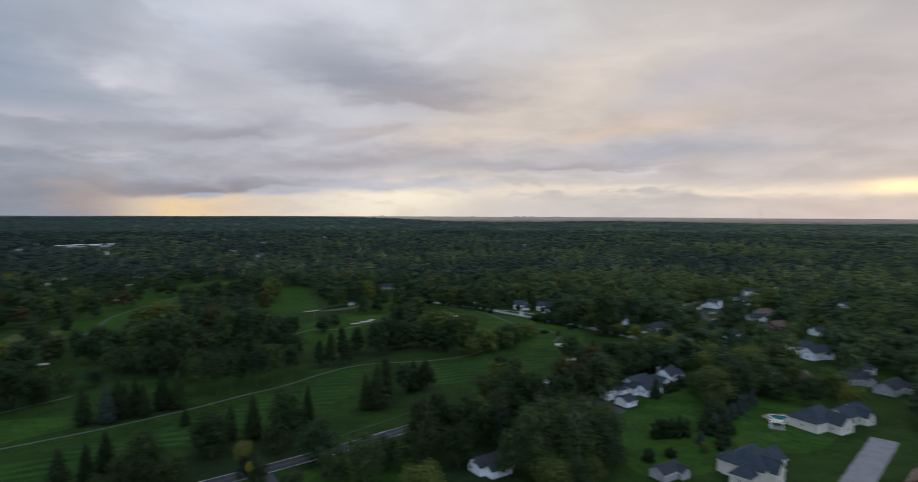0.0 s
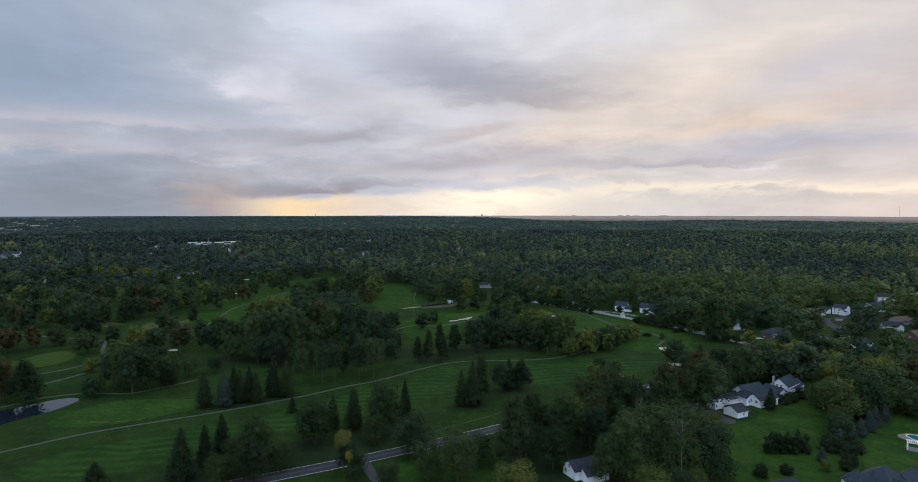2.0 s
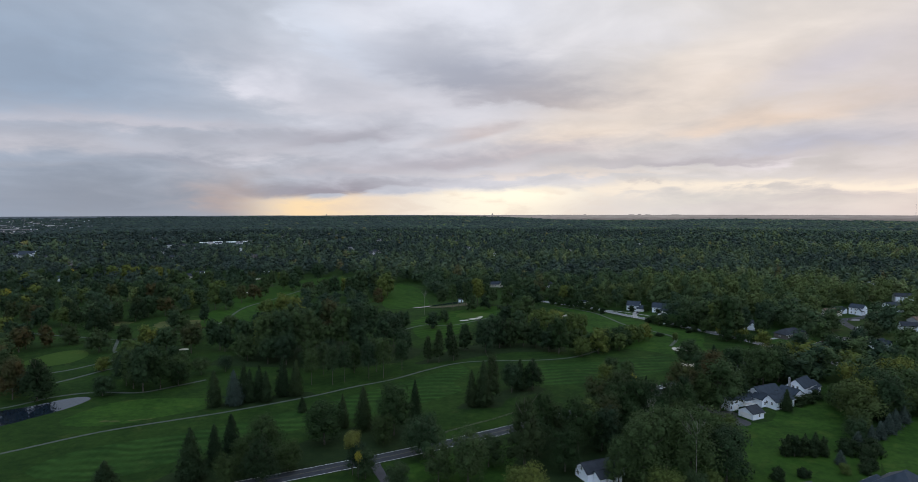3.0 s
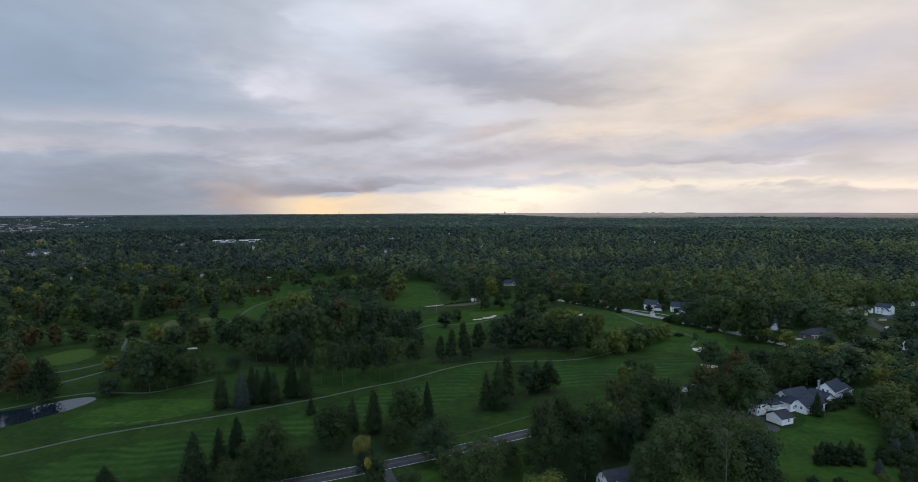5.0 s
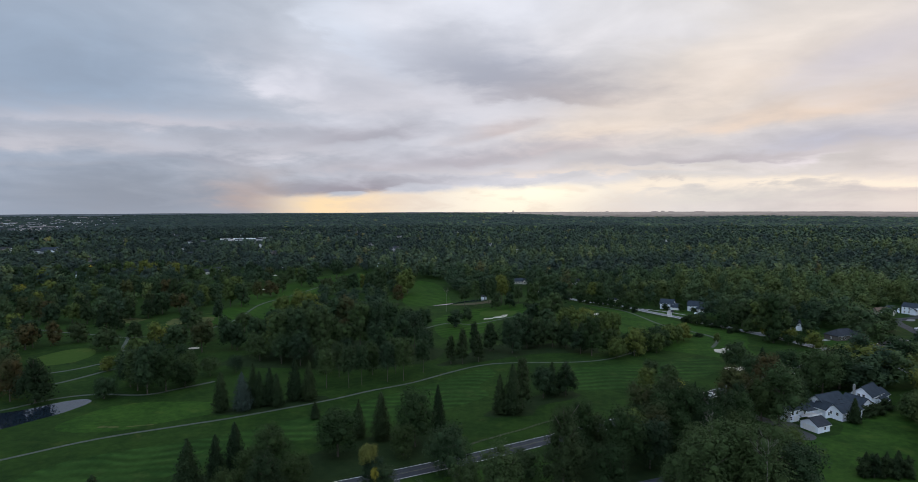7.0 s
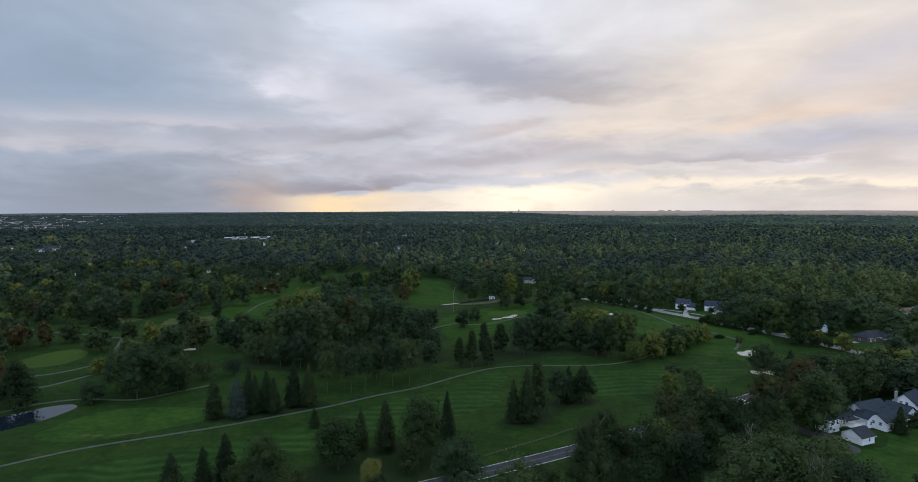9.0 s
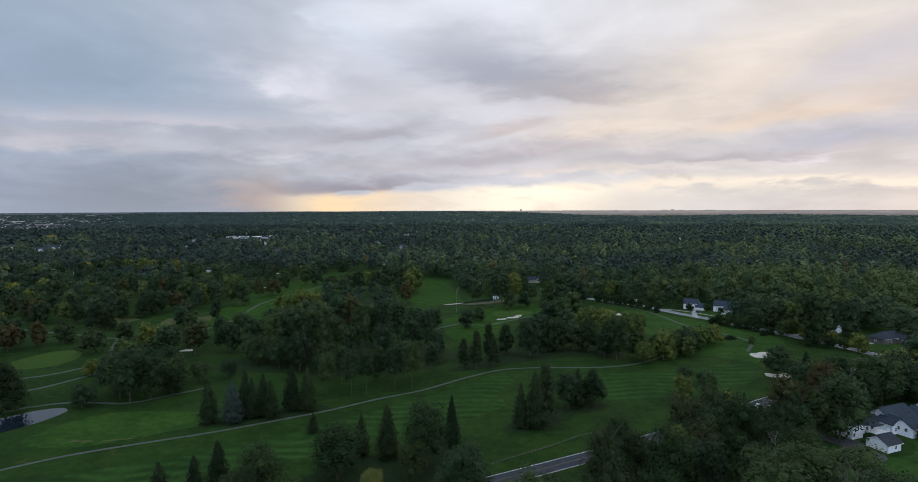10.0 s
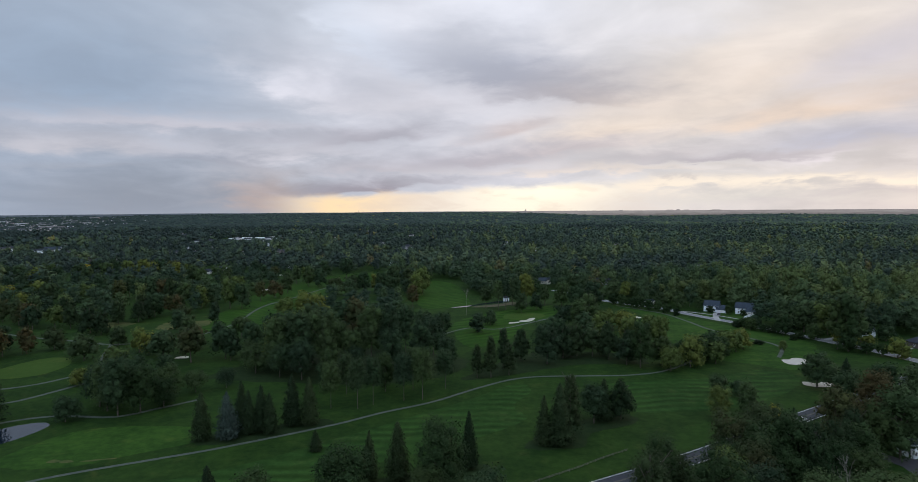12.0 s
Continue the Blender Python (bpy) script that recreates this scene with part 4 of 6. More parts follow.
house(162.6, 262.4, 36, [(-0.5, 0, 10.5, 7.6, 4.2, 3.0, "gable", 0), (5.6, -1.6, 5, 6.4, 3.2, 2.0, "gable", 0), (0.5, -4.8, 5, 3.4, 2.4, 1.0, "gable", 0)], SIDING, ROOF, "white two-storey house with a grey roof and stone chimney", (-6.2, 2.4, 7.6), "house",
      [(0, 3, -0.9, 3.9), (0, 3, 0.9, 3.9), (0, 3, 0, 1.5), (0, 0, 2.8, 3.2), (1, 0, -1, 2.4), (1, 0, 1.4, 2.4), (1, 1, 0, 2.4), (2, 0, 0, 1.3), (0, 0, -3.6, 1.4)])
# small white gabled house by the near trees
house(50.5, 181, 22, [(0, 0, 14, 6.6, 3.0, 2.0, "gable", 0), (-1, -4.6, 8, 4.5, 2.6, 1.4, "gable", 0)], SIDING, ROOF_D, "white house with a dark gabled roof among trees", None, "house",
      [(0, 3, 0, 3.6), (0, 3, -1.8, 1.5), (0, 0, 4.2, 1.5), (1, 0, 1.0, 1.4)])
# large hip-roofed house
house(131.6, 161.2, 30, [(0, 0, 14.5, 13, 4.4, 5.2, "hip", 0), (-8.6, -1.6, 6, 8, 3.2, 2.8, "hip", 1), (6.6, -3, 7, 7.4, 4.4, 3.2, "gable", 0), (-2, -6.6, 6, 6, 4.4, 3.0, "gable", 1), (-3.4, 5.8, 6, 5, 4.3, 2.6, "hip", 0), (7.4, 3.0, 5, 6, 3.4, 2.6, "hip", 1)], SIDING_C, ROOF,
      "large cream house with a complex grey hip roof", None, "house", [(0, 2, 3, 2.2), (0, 2, 0.5, 2.2), (4, 2, 0, 2.4), (0, 3, 1, 3.6), (1, 3, 0, 1.8), (0, 1, 3, 3.6), (2, 1, 0, 3.6), (3, 0, 0, 3.6), (3, 0, -1.2, 1.5), (0, 0, 2.5, 3.6), (2, 0, 0, 3.6)])
house(103.5, 164.5, 20, [(0, 0, 9, 6, 2.6, 1.6, "gable", 0), (3.6, -2.6, 4, 4, 2.4, 1.4, "gable", 1)], SIDING_G, ROOF_D, "low grey house with a dark roof among shrubs", None, "house", [(0, 2, 0, 1.5), (0, 3, 0, 1.5)])
house(177, 140.5, 32, [(0, 0, 13, 9, 3.0, 2.6, "gable", 0), (4, -5, 6, 5, 2.8, 2.0, "gable", 1)], BRICK, ROOF_T, "brick house with a tan roof beside a lane", None, "house", [(0, 2, -3, 1.6), (0, 2, 2, 1.6), (0, 3, 0, 1.6)])
house(195, 196, 16, [(-9, 1, 17, 12, 3.6, 4.6, "hip", 0), (-7, -6.6, 7, 8, 3.6, 3.2, "gable", 1), (7, -1.5, 15, 9, 3.4, 3.2, "gable", 0), (11, -6, 6, 5, 3.2, 2.4, "gable", 1), (17, 1.5, 8, 8, 3.0, 2.6, "gable", 0)], SIDING_C, ROOF, "cream house with grey hip and gable roofs beside a pool", None, "house",
      [(0, 3, 0, 1.7), (0, 2, -4, 1.7), (0, 2, 0, 1.7), (1, 3, 0, 1.7), (1, 0, -1.4, 1.7), (1, 0, 1.4, 1.7), (2, 0, -3, 1.7), (2, 0, 0, 1.7), (3, 0, 0, 1.6), (2, 2, 0, 1.7)])
# two-storey houses across the far road
house(158, 491, -30, [(0, 0, 10.0, 7.8, 4.1, 3.2, "gable", 0), (6.6, -2.4, 6, 6.4, 2.2, 2.5, "gable", 0)], SIDING, ROOF, "pale two-storey house with an attached garage", None, "house",
      [(0, 0, -2.8, 3.7), (0, 0, 0, 3.7), (0, 0, 2.8, 3.7), (0, 0, -2.8, 1.4), (0, 0, 2.2, 1.4), (0, 3, 0, 3.7)], [(1, 0, 0, 4.6, 2.2, TRIM, "garage_door"), (0, 0, 0, 1.0, 2.1, WOOD, "door")])
house(176, 480, -30, [(0, 0, 11.0, 7.8, 4.2, 3.2, "gable", 0), (3.6, -4.8, 7.2, 5.6, 2.3, 2.4, "hip", 0)], SIDING, ROOF, "white two-storey house with grey hip and gable roofs", None, "house",
      [(0, 0, -3.4, 3.7), (0, 0, -1, 3.7), (0, 0, 1.6, 3.7), (0, 0, -3.4, 1.4), (0, 0, -1.4, 1.4), (0, 3, 1, 3.7), (0, 3, -1.5, 1.4)], [(1, 0, 0, 4.8, 2.2, TRIM, "garage_door")])
house(226, 381, 20, [(0, 0, 18, 9, 2.8, 3.4, "hip", 0), (3.5, -5, 6, 4, 2.8, 2.4, "gable", 1)], SIDING_B, ROOF_D, "low grey-brown house with white trim and a dark hip roof", None, "house",
      [(0, 0, -6, 1.5), (0, 0, -3, 1.5), (1, 0, 0, 1.5), (0, 3, 0, 1.5), (0, 0, 7.5, 1.5)])
PLAIN = [(0, 0, -3, 1.5), (0, 0, 0, 1.5), (0, 0, 3, 1.5), (0, 3, 0, 1.5), (0, 1, 0, 1.5)]
TALL = PLAIN + [(0, 0, -3, 4.1), (0, 0, 0, 4.1), (0, 0, 3, 4.1), (0, 3, 0, 4.1)]
for x, y, turn, w, d, h, rise, wall, roof, label in (
        (211, 410, -10, 10, 8, 3.2, 3.0, SIDING, ROOF_D, "small white gabled house among trees"),
        (304, 462, 15, 12, 9, 2.9, 2.4, SIDING_C, ROOF_T, "cream house with a tan roof among trees"),
        (330, 466, -60, 10, 8, 5.2, 2.6, SIDING, ROOF, "white two-storey house with a steep gable"),
        (318, 472, 20, 8, 7, 3.0, 2.0, SIDING, ROOF, "white garage wing between trees"),
        (414, 528, -20, 14, 9, 5.2, 2.6, SIDING, ROOF_D, "white two-storey house with a dark roof"),
        (346, 424, 10, 12, 9, 3.0, 2.4, SIDING_G, ROOF_T, "grey house with a tan roof"),
        (290, 361, -15, 12, 8, 3.0, 2.4, SIDING, ROOF, "white single-storey house half hidden by trees"),
        (54, 648, 8, 16, 9, 3.0, 2.6, SIDING_C, ROOF, "pale low house behind roadside trees"),
        (113, 640, -10, 14, 9, 3.2, 3.0, SIDING_G, ROOF_D, "grey house with a dark gabled roof"),
        (167, 668, 50, 10, 8, 5.0, 2.6, SIDING, ROOF, "white gabled house between trees"),
        (123, 523, 0, 9, 5, 2.4, 1.0, SIDING_C, ROOF, "low white shed beside the road"),
        (-320, 775, 5, 15, 9, 3.4, 2.2, SIDING, ROOF_D, "long white clubhouse with a dark roof"),
        (-242, 810, 40, 9, 8, 5.0, 3.0, SIDING, ROOF, "white house with steep grey gables"),
        (-443, 704, -10, 14, 9, 5.0, 2.8, SIDING, ROOF, "white two-storey house among trees"),
        (-775, 1115, 20, 26, 14, 6.0, 4.0, SIDING, ROOF, "large white gabled house above the trees"),
        (-120, 842, 0, 14, 9, 5.0, 2.6, SIDING, ROOF, "white house behind trees"),
        (470, 640, 10, 16, 9, 3.2, 2.2, SIDING, ROOF, "white low house among woods"),
        (560, 800, -20, 18, 10, 4.5, 2.6, SIDING_C, ROOF, "cream house among woods"),
        (620, 770, 10, 16, 10, 4.5, 2.6, SIDING, ROOF_D, "white house among woods"),
        (250, 760, 30, 14, 9, 5.0, 2.6, SIDING_G, ROOF_D, "grey house among woods"),
        (430, 430, 25, 13, 9, 5.0, 2.6, SIDING, ROOF, "white two-storey house among trees"),
        (330, 345, -10, 15, 9, 3.0, 2.8, SIDING, ROOF_D, "white low house with a dark roof"),
        (380, 375, 30, 14, 9, 5.0, 2.6, BRICK, ROOF_D, "brick house with a dark roof"),
        (272, 302, -20, 14, 9, 5.0, 2.6, SIDING, ROOF, "white two-storey house among trees"),
        (222, 247, 10, 15, 9, 3.0, 2.8, BRICK, ROOF_T, "low brick house with a brown roof"),
        (252, 242, -15, 14, 9, 3.0, 2.6, SIDING_G, ROOF_D, "grey low house beside trees"),
        (366, 478, 15, 13, 9, 5.0, 2.6, SIDING, ROOF, "white two-storey house above trees"),
        (262, 350, 30, 10, 7, 3.0, 2.2, SIDING, ROOF, "small white house by the street"),
        (461, 540, 10, 14, 9, 5.0, 2.6, SIDING, ROOF, "white house between tall trees")):
    house(x, y, turn, [(0, 0, w, d, h, rise, "gable", 0), (w * 0.3, -d * 0.45, w * 0.36, d * 0.5, min(h, 3.2), rise * 0.7, "gable", 1)], wall, roof, label, None, "house", TALL if h > 4.4 else PLAIN)
# pale driveways and walks of the houses across the road
for pts, w in (([(148, 454), (151, 466), (157, 481), (162, 486)], 3.6), ([(158, 444), (166, 458), (176, 473)], 3.4), ([(137, 489), (147, 481), (156, 470), (167, 453)], 1.5), ([(196, 372), (208, 376), (216, 378)], 3.6), ([(184, 398), (196, 404), (208, 405)], 3.2)):
    ribbon("driveway", pts, w, 0.06, PALE_CONCRETE, "pale concrete driveway of a house", "driveway")
for pts in ([(288, 405), (292, 410), (298, 411), (295, 405)], [(304, 440), (310, 445), (315, 443), (310, 437)], [(264, 367), (268, 371), (272, 369), (269, 364)], [(324, 460), (330, 466), (335, 464), (330, 458)]):
    patch("driveway", pts, 0.07, PALE_ASPHALT, "pale concrete driveway of a house", "driveway", wob=0.3)
for x, y, turn, w, d, h, rise, wall, roof, label in (
        (-860, 1115, 10, 16, 9, 5.0, 2.6, SIDING, ROOF, "white two-storey house at the edge of woods"),
        (-867, 1147, -25, 13, 9, 3.2, 2.6, SIDING_C, ROOF_D, "cream low house at the edge of woods"),
        (-788, 1098, 20, 15, 9, 5.0, 2.6, SIDING, ROOF_D, "white house with a dark roof in woods"),
        (-759, 1082, -5, 14, 9, 5.2, 2.6, SIDING_G, ROOF, "grey two-storey house in woods"),
        (-451, 709, 30, 11, 9, 4.8, 2.6, SIDING, ROOF, "white house with steep gables beside trees"),
        (-315, 747, 5, 20, 9, 3.0, 2.6, SIDING_C, ROOF_D, "long cream low building beside the course"),
        (322, 402, -20, 12, 8, 3.0, 2.6, SIDING, ROOF_D, "white house behind a russet tree"),
        (316, 372, 15, 13, 8, 3.0, 2.6, BRICK, ROOF_T, "low brick house with a brown roof"),
        (273, 289, 10, 15, 8, 4.6, 2.8, SIDING, ROOF, "white two-storey house among tall trees"),
        (256, 226, 25, 16, 9, 3.0, 2.8, SIDING_G, ROOF_D, "long grey house with a dark roof among trees"),
        (268, 256, 20, 13, 8, 3.0, 2.6, SIDING_C, ROOF, "low cream house behind garden trees")):
    house(x, y, turn, [(0, 0, w, d, h, rise, "gable", 0), (w * 0.3, -d * 0.45, w * 0.36, d * 0.5, min(h, 3.2), rise * 0.7, "gable", 1)], wall, roof, label, None, "house", TALL if h > 4.4 else PLAIN)
patch("driveway", [(112, 226), (113, 236), (118, 240), (121, 236), (119, 233), (121, 226), (117, 222)], 0.055, DARK_ASPHALT, "dark asphalt yard before a white garage", "driveway", wob=0.3)

# starter's hut by the ditch
hut = thing("hut", pose(14.5, 540, 0, 0, 0, 10), "small white wooden hut beside a ditch", "hut")
b = bmesh.new()
gable(b, 4.2, 3.2, 2.5, 0.9)
part("wall", b, SIDING, hut)
b = bmesh.new()
gable_roof(b, 4.2, 3.2, 2.5, 0.9, over=0.3, thick=0.15)
part("roof", b, ROOF_D, hut)
panel_door(hut, 0, 0.6, 0, 0, 4.2, 3.2, 0.95, 2.0, WOOD, "door")


def car(x, y, turn, paint, label):
    """A saloon: bevelled body, cabin with glass, four wheels."""
    ob = thing("parked_car", pose(x, y, 0.06, 0, 0, turn), label, "car", "parked cars")
    b = bmesh.new()
    pro = [(-2.2, 0.35), (-2.2, 0.78), (-1.9, 0.9), (-1.45, 0.95), (-0.95, 1.42), (0.45, 1.45), (1.1, 0.98), (1.95, 0.86), (2.2, 0.66), (2.2, 0.35)]
    sides = [[b.verts.new((px, s * (0.86 if pz < 1.2 else 0.68), pz)) for px, pz in pro] for s in (-1, 1)]
    b.faces.new(sides[0])
    b.faces.new(sides[1][::-1])
    for i in range(len(pro)):
        j = (i + 1) % len(pro)
        b.faces.new((sides[0][j], sides[0][i], sides[1][i], sides[1][j]))
    bmesh.ops.recalc_face_normals(b, faces=b.faces)
    bmesh.ops.bevel(b, geom=b.edges[:], offset=0.04, segments=1, affect="EDGES")
    part("body", b, paint, ob)
    part("windscreen", boxes((0.55, 0.95, -0.6, 0.6, 1.08, 1.36)), GLASS, ob)
    part("rear_window", boxes((-1.3, -0.95, -0.6, 0.6, 1.08, 1.36)), GLASS, ob)
    for s in (-1, 1):
        part("side_window", boxes((-0.85, 0.4, s * 0.79 - 0.02, s * 0.79 + 0.02, 1.05, 1.33)), GLASS, ob)
        part("headlight", boxes((2.12, 2.22, s * 0.62 - 0.16, s * 0.62 + 0.16, 0.62, 0.76)), TRIM, ob)
        for px in (-1.35, 1.35):
            wheel = part("wheel", tube((px, s * 0.72, 0.32), (px, s * 0.9, 0.32), 0.33, 0.33, 14), RUBBER, ob)
            part("rim", tube((px, s * 0.88, 0.32), (px, s * 0.92, 0.32), 0.2, 0.18, 10), STEEL, wheel)


car(102.4, 244.6, 50, CAR_B, "blue car parked on a dark driveway")
car(103.2, 270.2, 34, CAR_W, "white car on the two-lane asphalt road")
car(159, 428, 118, CAR_W, "white car on the road beside the course")
car(156, 474, 60, CAR_D, "dark car parked on a pale driveway")
car(170, 464, 60, CAR_W, "white car parked on a pale driveway")
car(292, 409, 20, CAR_W, "white car parked by the street")
car(306, 440, 40, CAR_D, "dark car parked by the street")
car(258, 351, 20, CAR_W, "white car parked before a house")


def utility_pole(x, y, turn, h=10.0):
    ob = thing("utility_pole", pose(x, y, 0, 0, 0, turn), "weathered wooden utility pole beside the road", "pole", "utility poles")
    part("pole", tube((0, 0, -0.1), (0, 0, h), 0.17, 0.12, 10), WOOD, ob)
    part("crossarm", boxes((-1.1, 1.1, -0.06, 0.06, h - 0.9, h - 0.76)), WOOD, ob)
    for u in (-0.95, -0.4, 0.4, 0.95):
        part("insulator", tube((u, 0, h - 0.76), (u, 0, h - 0.58), 0.05, 0.03, 6), TRIM, ob)


utility_pole(148.6, 509, 30)

# low rail fence between road and fairway
fence = thing("rail_fence", pose(0, 0, 0), "low pale split-rail fence along the fairway edge", "fence")
rail = smooth_line([(2, 217.5), (4, 219.3), (12, 225.1), (21, 231.4), (29.4, 238.1), (38, 244)])
for i in range(0, len(rail) - 1, 2):
    p = rail[i]
    part("post", boxes((p.x - 0.07, p.x + 0.07, p.y - 0.07, p.y + 0.07, -0.1, 0.75)), WOOD, fence)
    q = rail[min(i + 2, len(rail) - 1)]
    for z in (0.35, 0.65):
        part("rail", tube((p.x, p.y, z), (q.x, q.y, z), 0.045, 0.045, 5), WOOD, fence)


# boards added to stand in for the pale edge of a low roof
roof_edge_boards = thing("roof_edge_boards", pose(154, 285.4, 0, 0, 0, -77), "boards standing in for a pale roof edge behind the house", "fence")
for i in range(5):
    part("post", boxes((-4 + i * 2 - 0.06, -4 + i * 2 + 0.06, -0.06, 0.06, -0.1, 1.5)), WOOD, roof_edge_boards)
for i in range(26):
    part("board", boxes((-4 + i * 0.315, -3.72 + i * 0.315, -0.09, -0.06, 0.08, 1.45 + 0.02 * (i % 3))), PALE_CONCRETE, roof_edge_boards)

BARE_STONE = two_tone("patio_stone", (0.15, 0.135, 0.11), (0.26, 0.23, 0.185), 0.8, 0.85, 0.2)
# pool, patio and pergola beside the cream house
patch("patio", [(172.6, 204), (173.4, 208.6), (177, 210), (183, 209.2), (187, 206), (186, 202.4), (180, 200.8), (174.6, 201)], 0.05, BARE_STONE, "pale stone patio round a pool", "patio", kind="", wob=0.6)
pool = thing("swimming_pool", pose(179.0, 205.6, 0), "small kidney-shaped turquoise swimming pool in a patio", "pool")
b = bmesh.new()
ring = [(3.3 * math.cos(a) * (1 + 0.12 * math.cos(3 * a)), 2.9 * math.sin(a) * (1 + 0.20 * math.cos(3 * a))) for a in (6.28319 * i / 36 for i in range(36))]
b.faces.new([b.verts.new((x, y, 0.08)) for x, y in ring])
part("water", b, POOL, pool)
b = bmesh.new()
rows = [[b.verts.new((x * q, y * q, z)) for q, z in ((1.0, 0.05), (1.0, 0.14), (1.09, 0.14), (1.09, 0.0))] for x, y in ring]
for i in range(36):
    p, q = rows[i], rows[(i + 1) % 36]
    for j in range(3):
        b.faces.new((p[j], p[j + 1], q[j + 1], q[j]))
bmesh.ops.recalc_face_normals(b, faces=b.faces)
part("coping", b, TRIM, pool)
pergola = thing("pergola", pose(169.2, 195.2, 0, 0, 0, -35), "white wooden pergola on a lawn by the pool", "pergola")
for x, y in ((-2.2, -1.6), (2.2, -1.6), (-2.2, 1.6), (2.2, 1.6)):
    part("post", boxes((x - 0.1, x + 0.1, y - 0.1, y + 0.1, 0, 2.5)), TRIM, pergola)
for y in (-1.6, 1.6):
    part("beam", boxes((-2.5, 2.5, y - 0.08, y + 0.08, 2.5, 2.7)), TRIM, pergola)
for i in range(9):
    x = -2.3 + i * 0.575
    part("slat", boxes((x - 0.12, x + 0.12, -2.0, 2.0, 2.7, 2.82)), TRIM, pergola)
part("floor_slab", boxes((-2.6, 2.6, -2.2, 2.2, -0.05, 0.12)), PALE_ASPHALT, pergola, "grey stone floor slab")
lantern = thing("patio_lantern", pose(182.6, 202.6, 0), "lit black post lantern on the pool patio", "lantern")
part("post", tube((0, 0, 0), (0, 0, 1.9), 0.05, 0.04), RUBBER, lantern)
part("cap", tube((0, 0, 2.22), (0, 0, 2.34), 0.2, 0.03, 6), RUBBER, lantern)
GLOW = bpy.data.materials.new("warm_lamp_glass")
GLOW.use_nodes = True
GLOW.node_tree.nodes["Principled BSDF"].inputs["Emission Color"].default_value = (1.0, 0.62, 0.25, 1)
GLOW.node_tree.nodes["Principled BSDF"].inputs["Emission Strength"].default_value = 3.0
part("lamp_glass", tube((0, 0, 1.9), (0, 0, 2.22), 0.10, 0.15, 6), GLOW, lantern, "glowing warm lamp glass")
lamp = new("lantern_light", bpy.data.lights.new("lantern_light", "POINT"))
lamp.data.energy, lamp.data.color, lamp.data.shadow_soft_size = 110, (1.0, 0.58, 0.22), 0.15
lamp.location = (182.6, 202.6, 2.5)
ribbon("lane", [(136, 133), (150, 142.5), (160, 149.2), (177, 161), (194, 172.6), (200, 177)], 8.6, 0.045, PALE_ASPHALT, "pale grey asphalt lane between houses", "road")

# long white flat building far off
ob = thing("long_building", pose(-575, 1556, 0, 0, 0, 22), "long white flat-roofed school building far among woods", "building")
for i, (cx, w, h) in enumerate(((-48, 24, 3.4), (-20, 30, 4.2), (14, 22, 3.6), (44, 36, 4.2))):
    p = part("wall", boxes((cx - w / 2, cx + w / 2, -10, 10, 0, h)), SIDING, ob)
    part("roof", boxes((cx - w / 2 - 0.5, cx + w / 2 + 0.5, -10.5, 10.5, h, h + 0.8)), TRIM, ob)
    for j in range(5):
        q = part("window", boxes((cx - w / 2 + (j + 0.25) * w / 5, cx - w / 2 + (j + 0.75) * w / 5, -10.1, -9.9, 1.2, 2.4)), GLASS, ob)


WALLS, _k, _b, _co = material("mixed_pale_walls", 0.8, 0.2)
_g = _k.add("ShaderNodeNewGeometry")
_k.put(_b.inputs["Base Color"], _k.ramp(_g.outputs["Random Per Island"], (0.0, (0.66, 0.66, 0.68)), (0.2, (0.36, 0.34, 0.34)), (0.4, (0.46, 0.45, 0.46)), (0.55, (0.15, 0.13, 0.13)), (0.8, (0.28, 0.26, 0.26)), (1.0, (0.11, 0.11, 0.13))))
_t = np.random.default_rng(21)
SPECKS = [(float(d * math.sin(a)), float(d * math.cos(a)), float(r)) for d, a, r in zip(_t.uniform(1080, 2300, 210), np.radians(_t.choice([-1, 1], 210, p=[0.78, 0.22]) * _t.uniform(2, 40, 210) - 3), _t.uniform(0, 180, 210))]


def roofs(name, rows, label):
    """Many small gabled houses as one mesh."""
    b = bmesh.new()
    for x, y, turn, w, q, h, rise in rows:
        n = len(b.verts)
        gable(b, w, q, h, rise, 0, 0, -0.2)
        b.verts.ensure_lookup_table()
        bmesh.ops.transform(b, matrix=pose(x, y, float(far_rise(x, y)), 0, 0, turn), verts=b.verts[n:])
    b.normal_update()
    for f in b.faces:
        f.material_index = int(f.normal.z > 0.2 and f.calc_area() < 260)
    ob = part(name, b, WALLS)
    ob.data.materials.append(ROOF_D)
    tagged(ob, label, "houses", kind="stuff")


roofs("distant_houses", [(x, y, r, 11 + r % 7, 8, 5.0 + r % 3, 3.0) for x, y, r in SPECKS], "pale far houses scattered through the woods")
TOWN = []
for _ in range(820):
    _d = _t.uniform(2350, 4400)
    _a = radians(-44 + 14 * _t.random() ** 1.5 + (_d - 2300) / 2000 * _t.uniform(0, 4.0))
    _big = _t.random() < 0.12
    TOWN.append((math.sin(_a) * _d, math.cos(_a) * _d, _t.uniform(-40, 40), _t.uniform(20, 44) if _big else _t.uniform(7, 14), _t.uniform(12, 20) if _big else _t.uniform(7, 10), _t.uniform(8, 11) if _big else _t.uniform(5, 8), 0.6 if _big else _t.uniform(2, 4)))
roofs("distant_town", TOWN, "many pale walls and roofs of a far town")

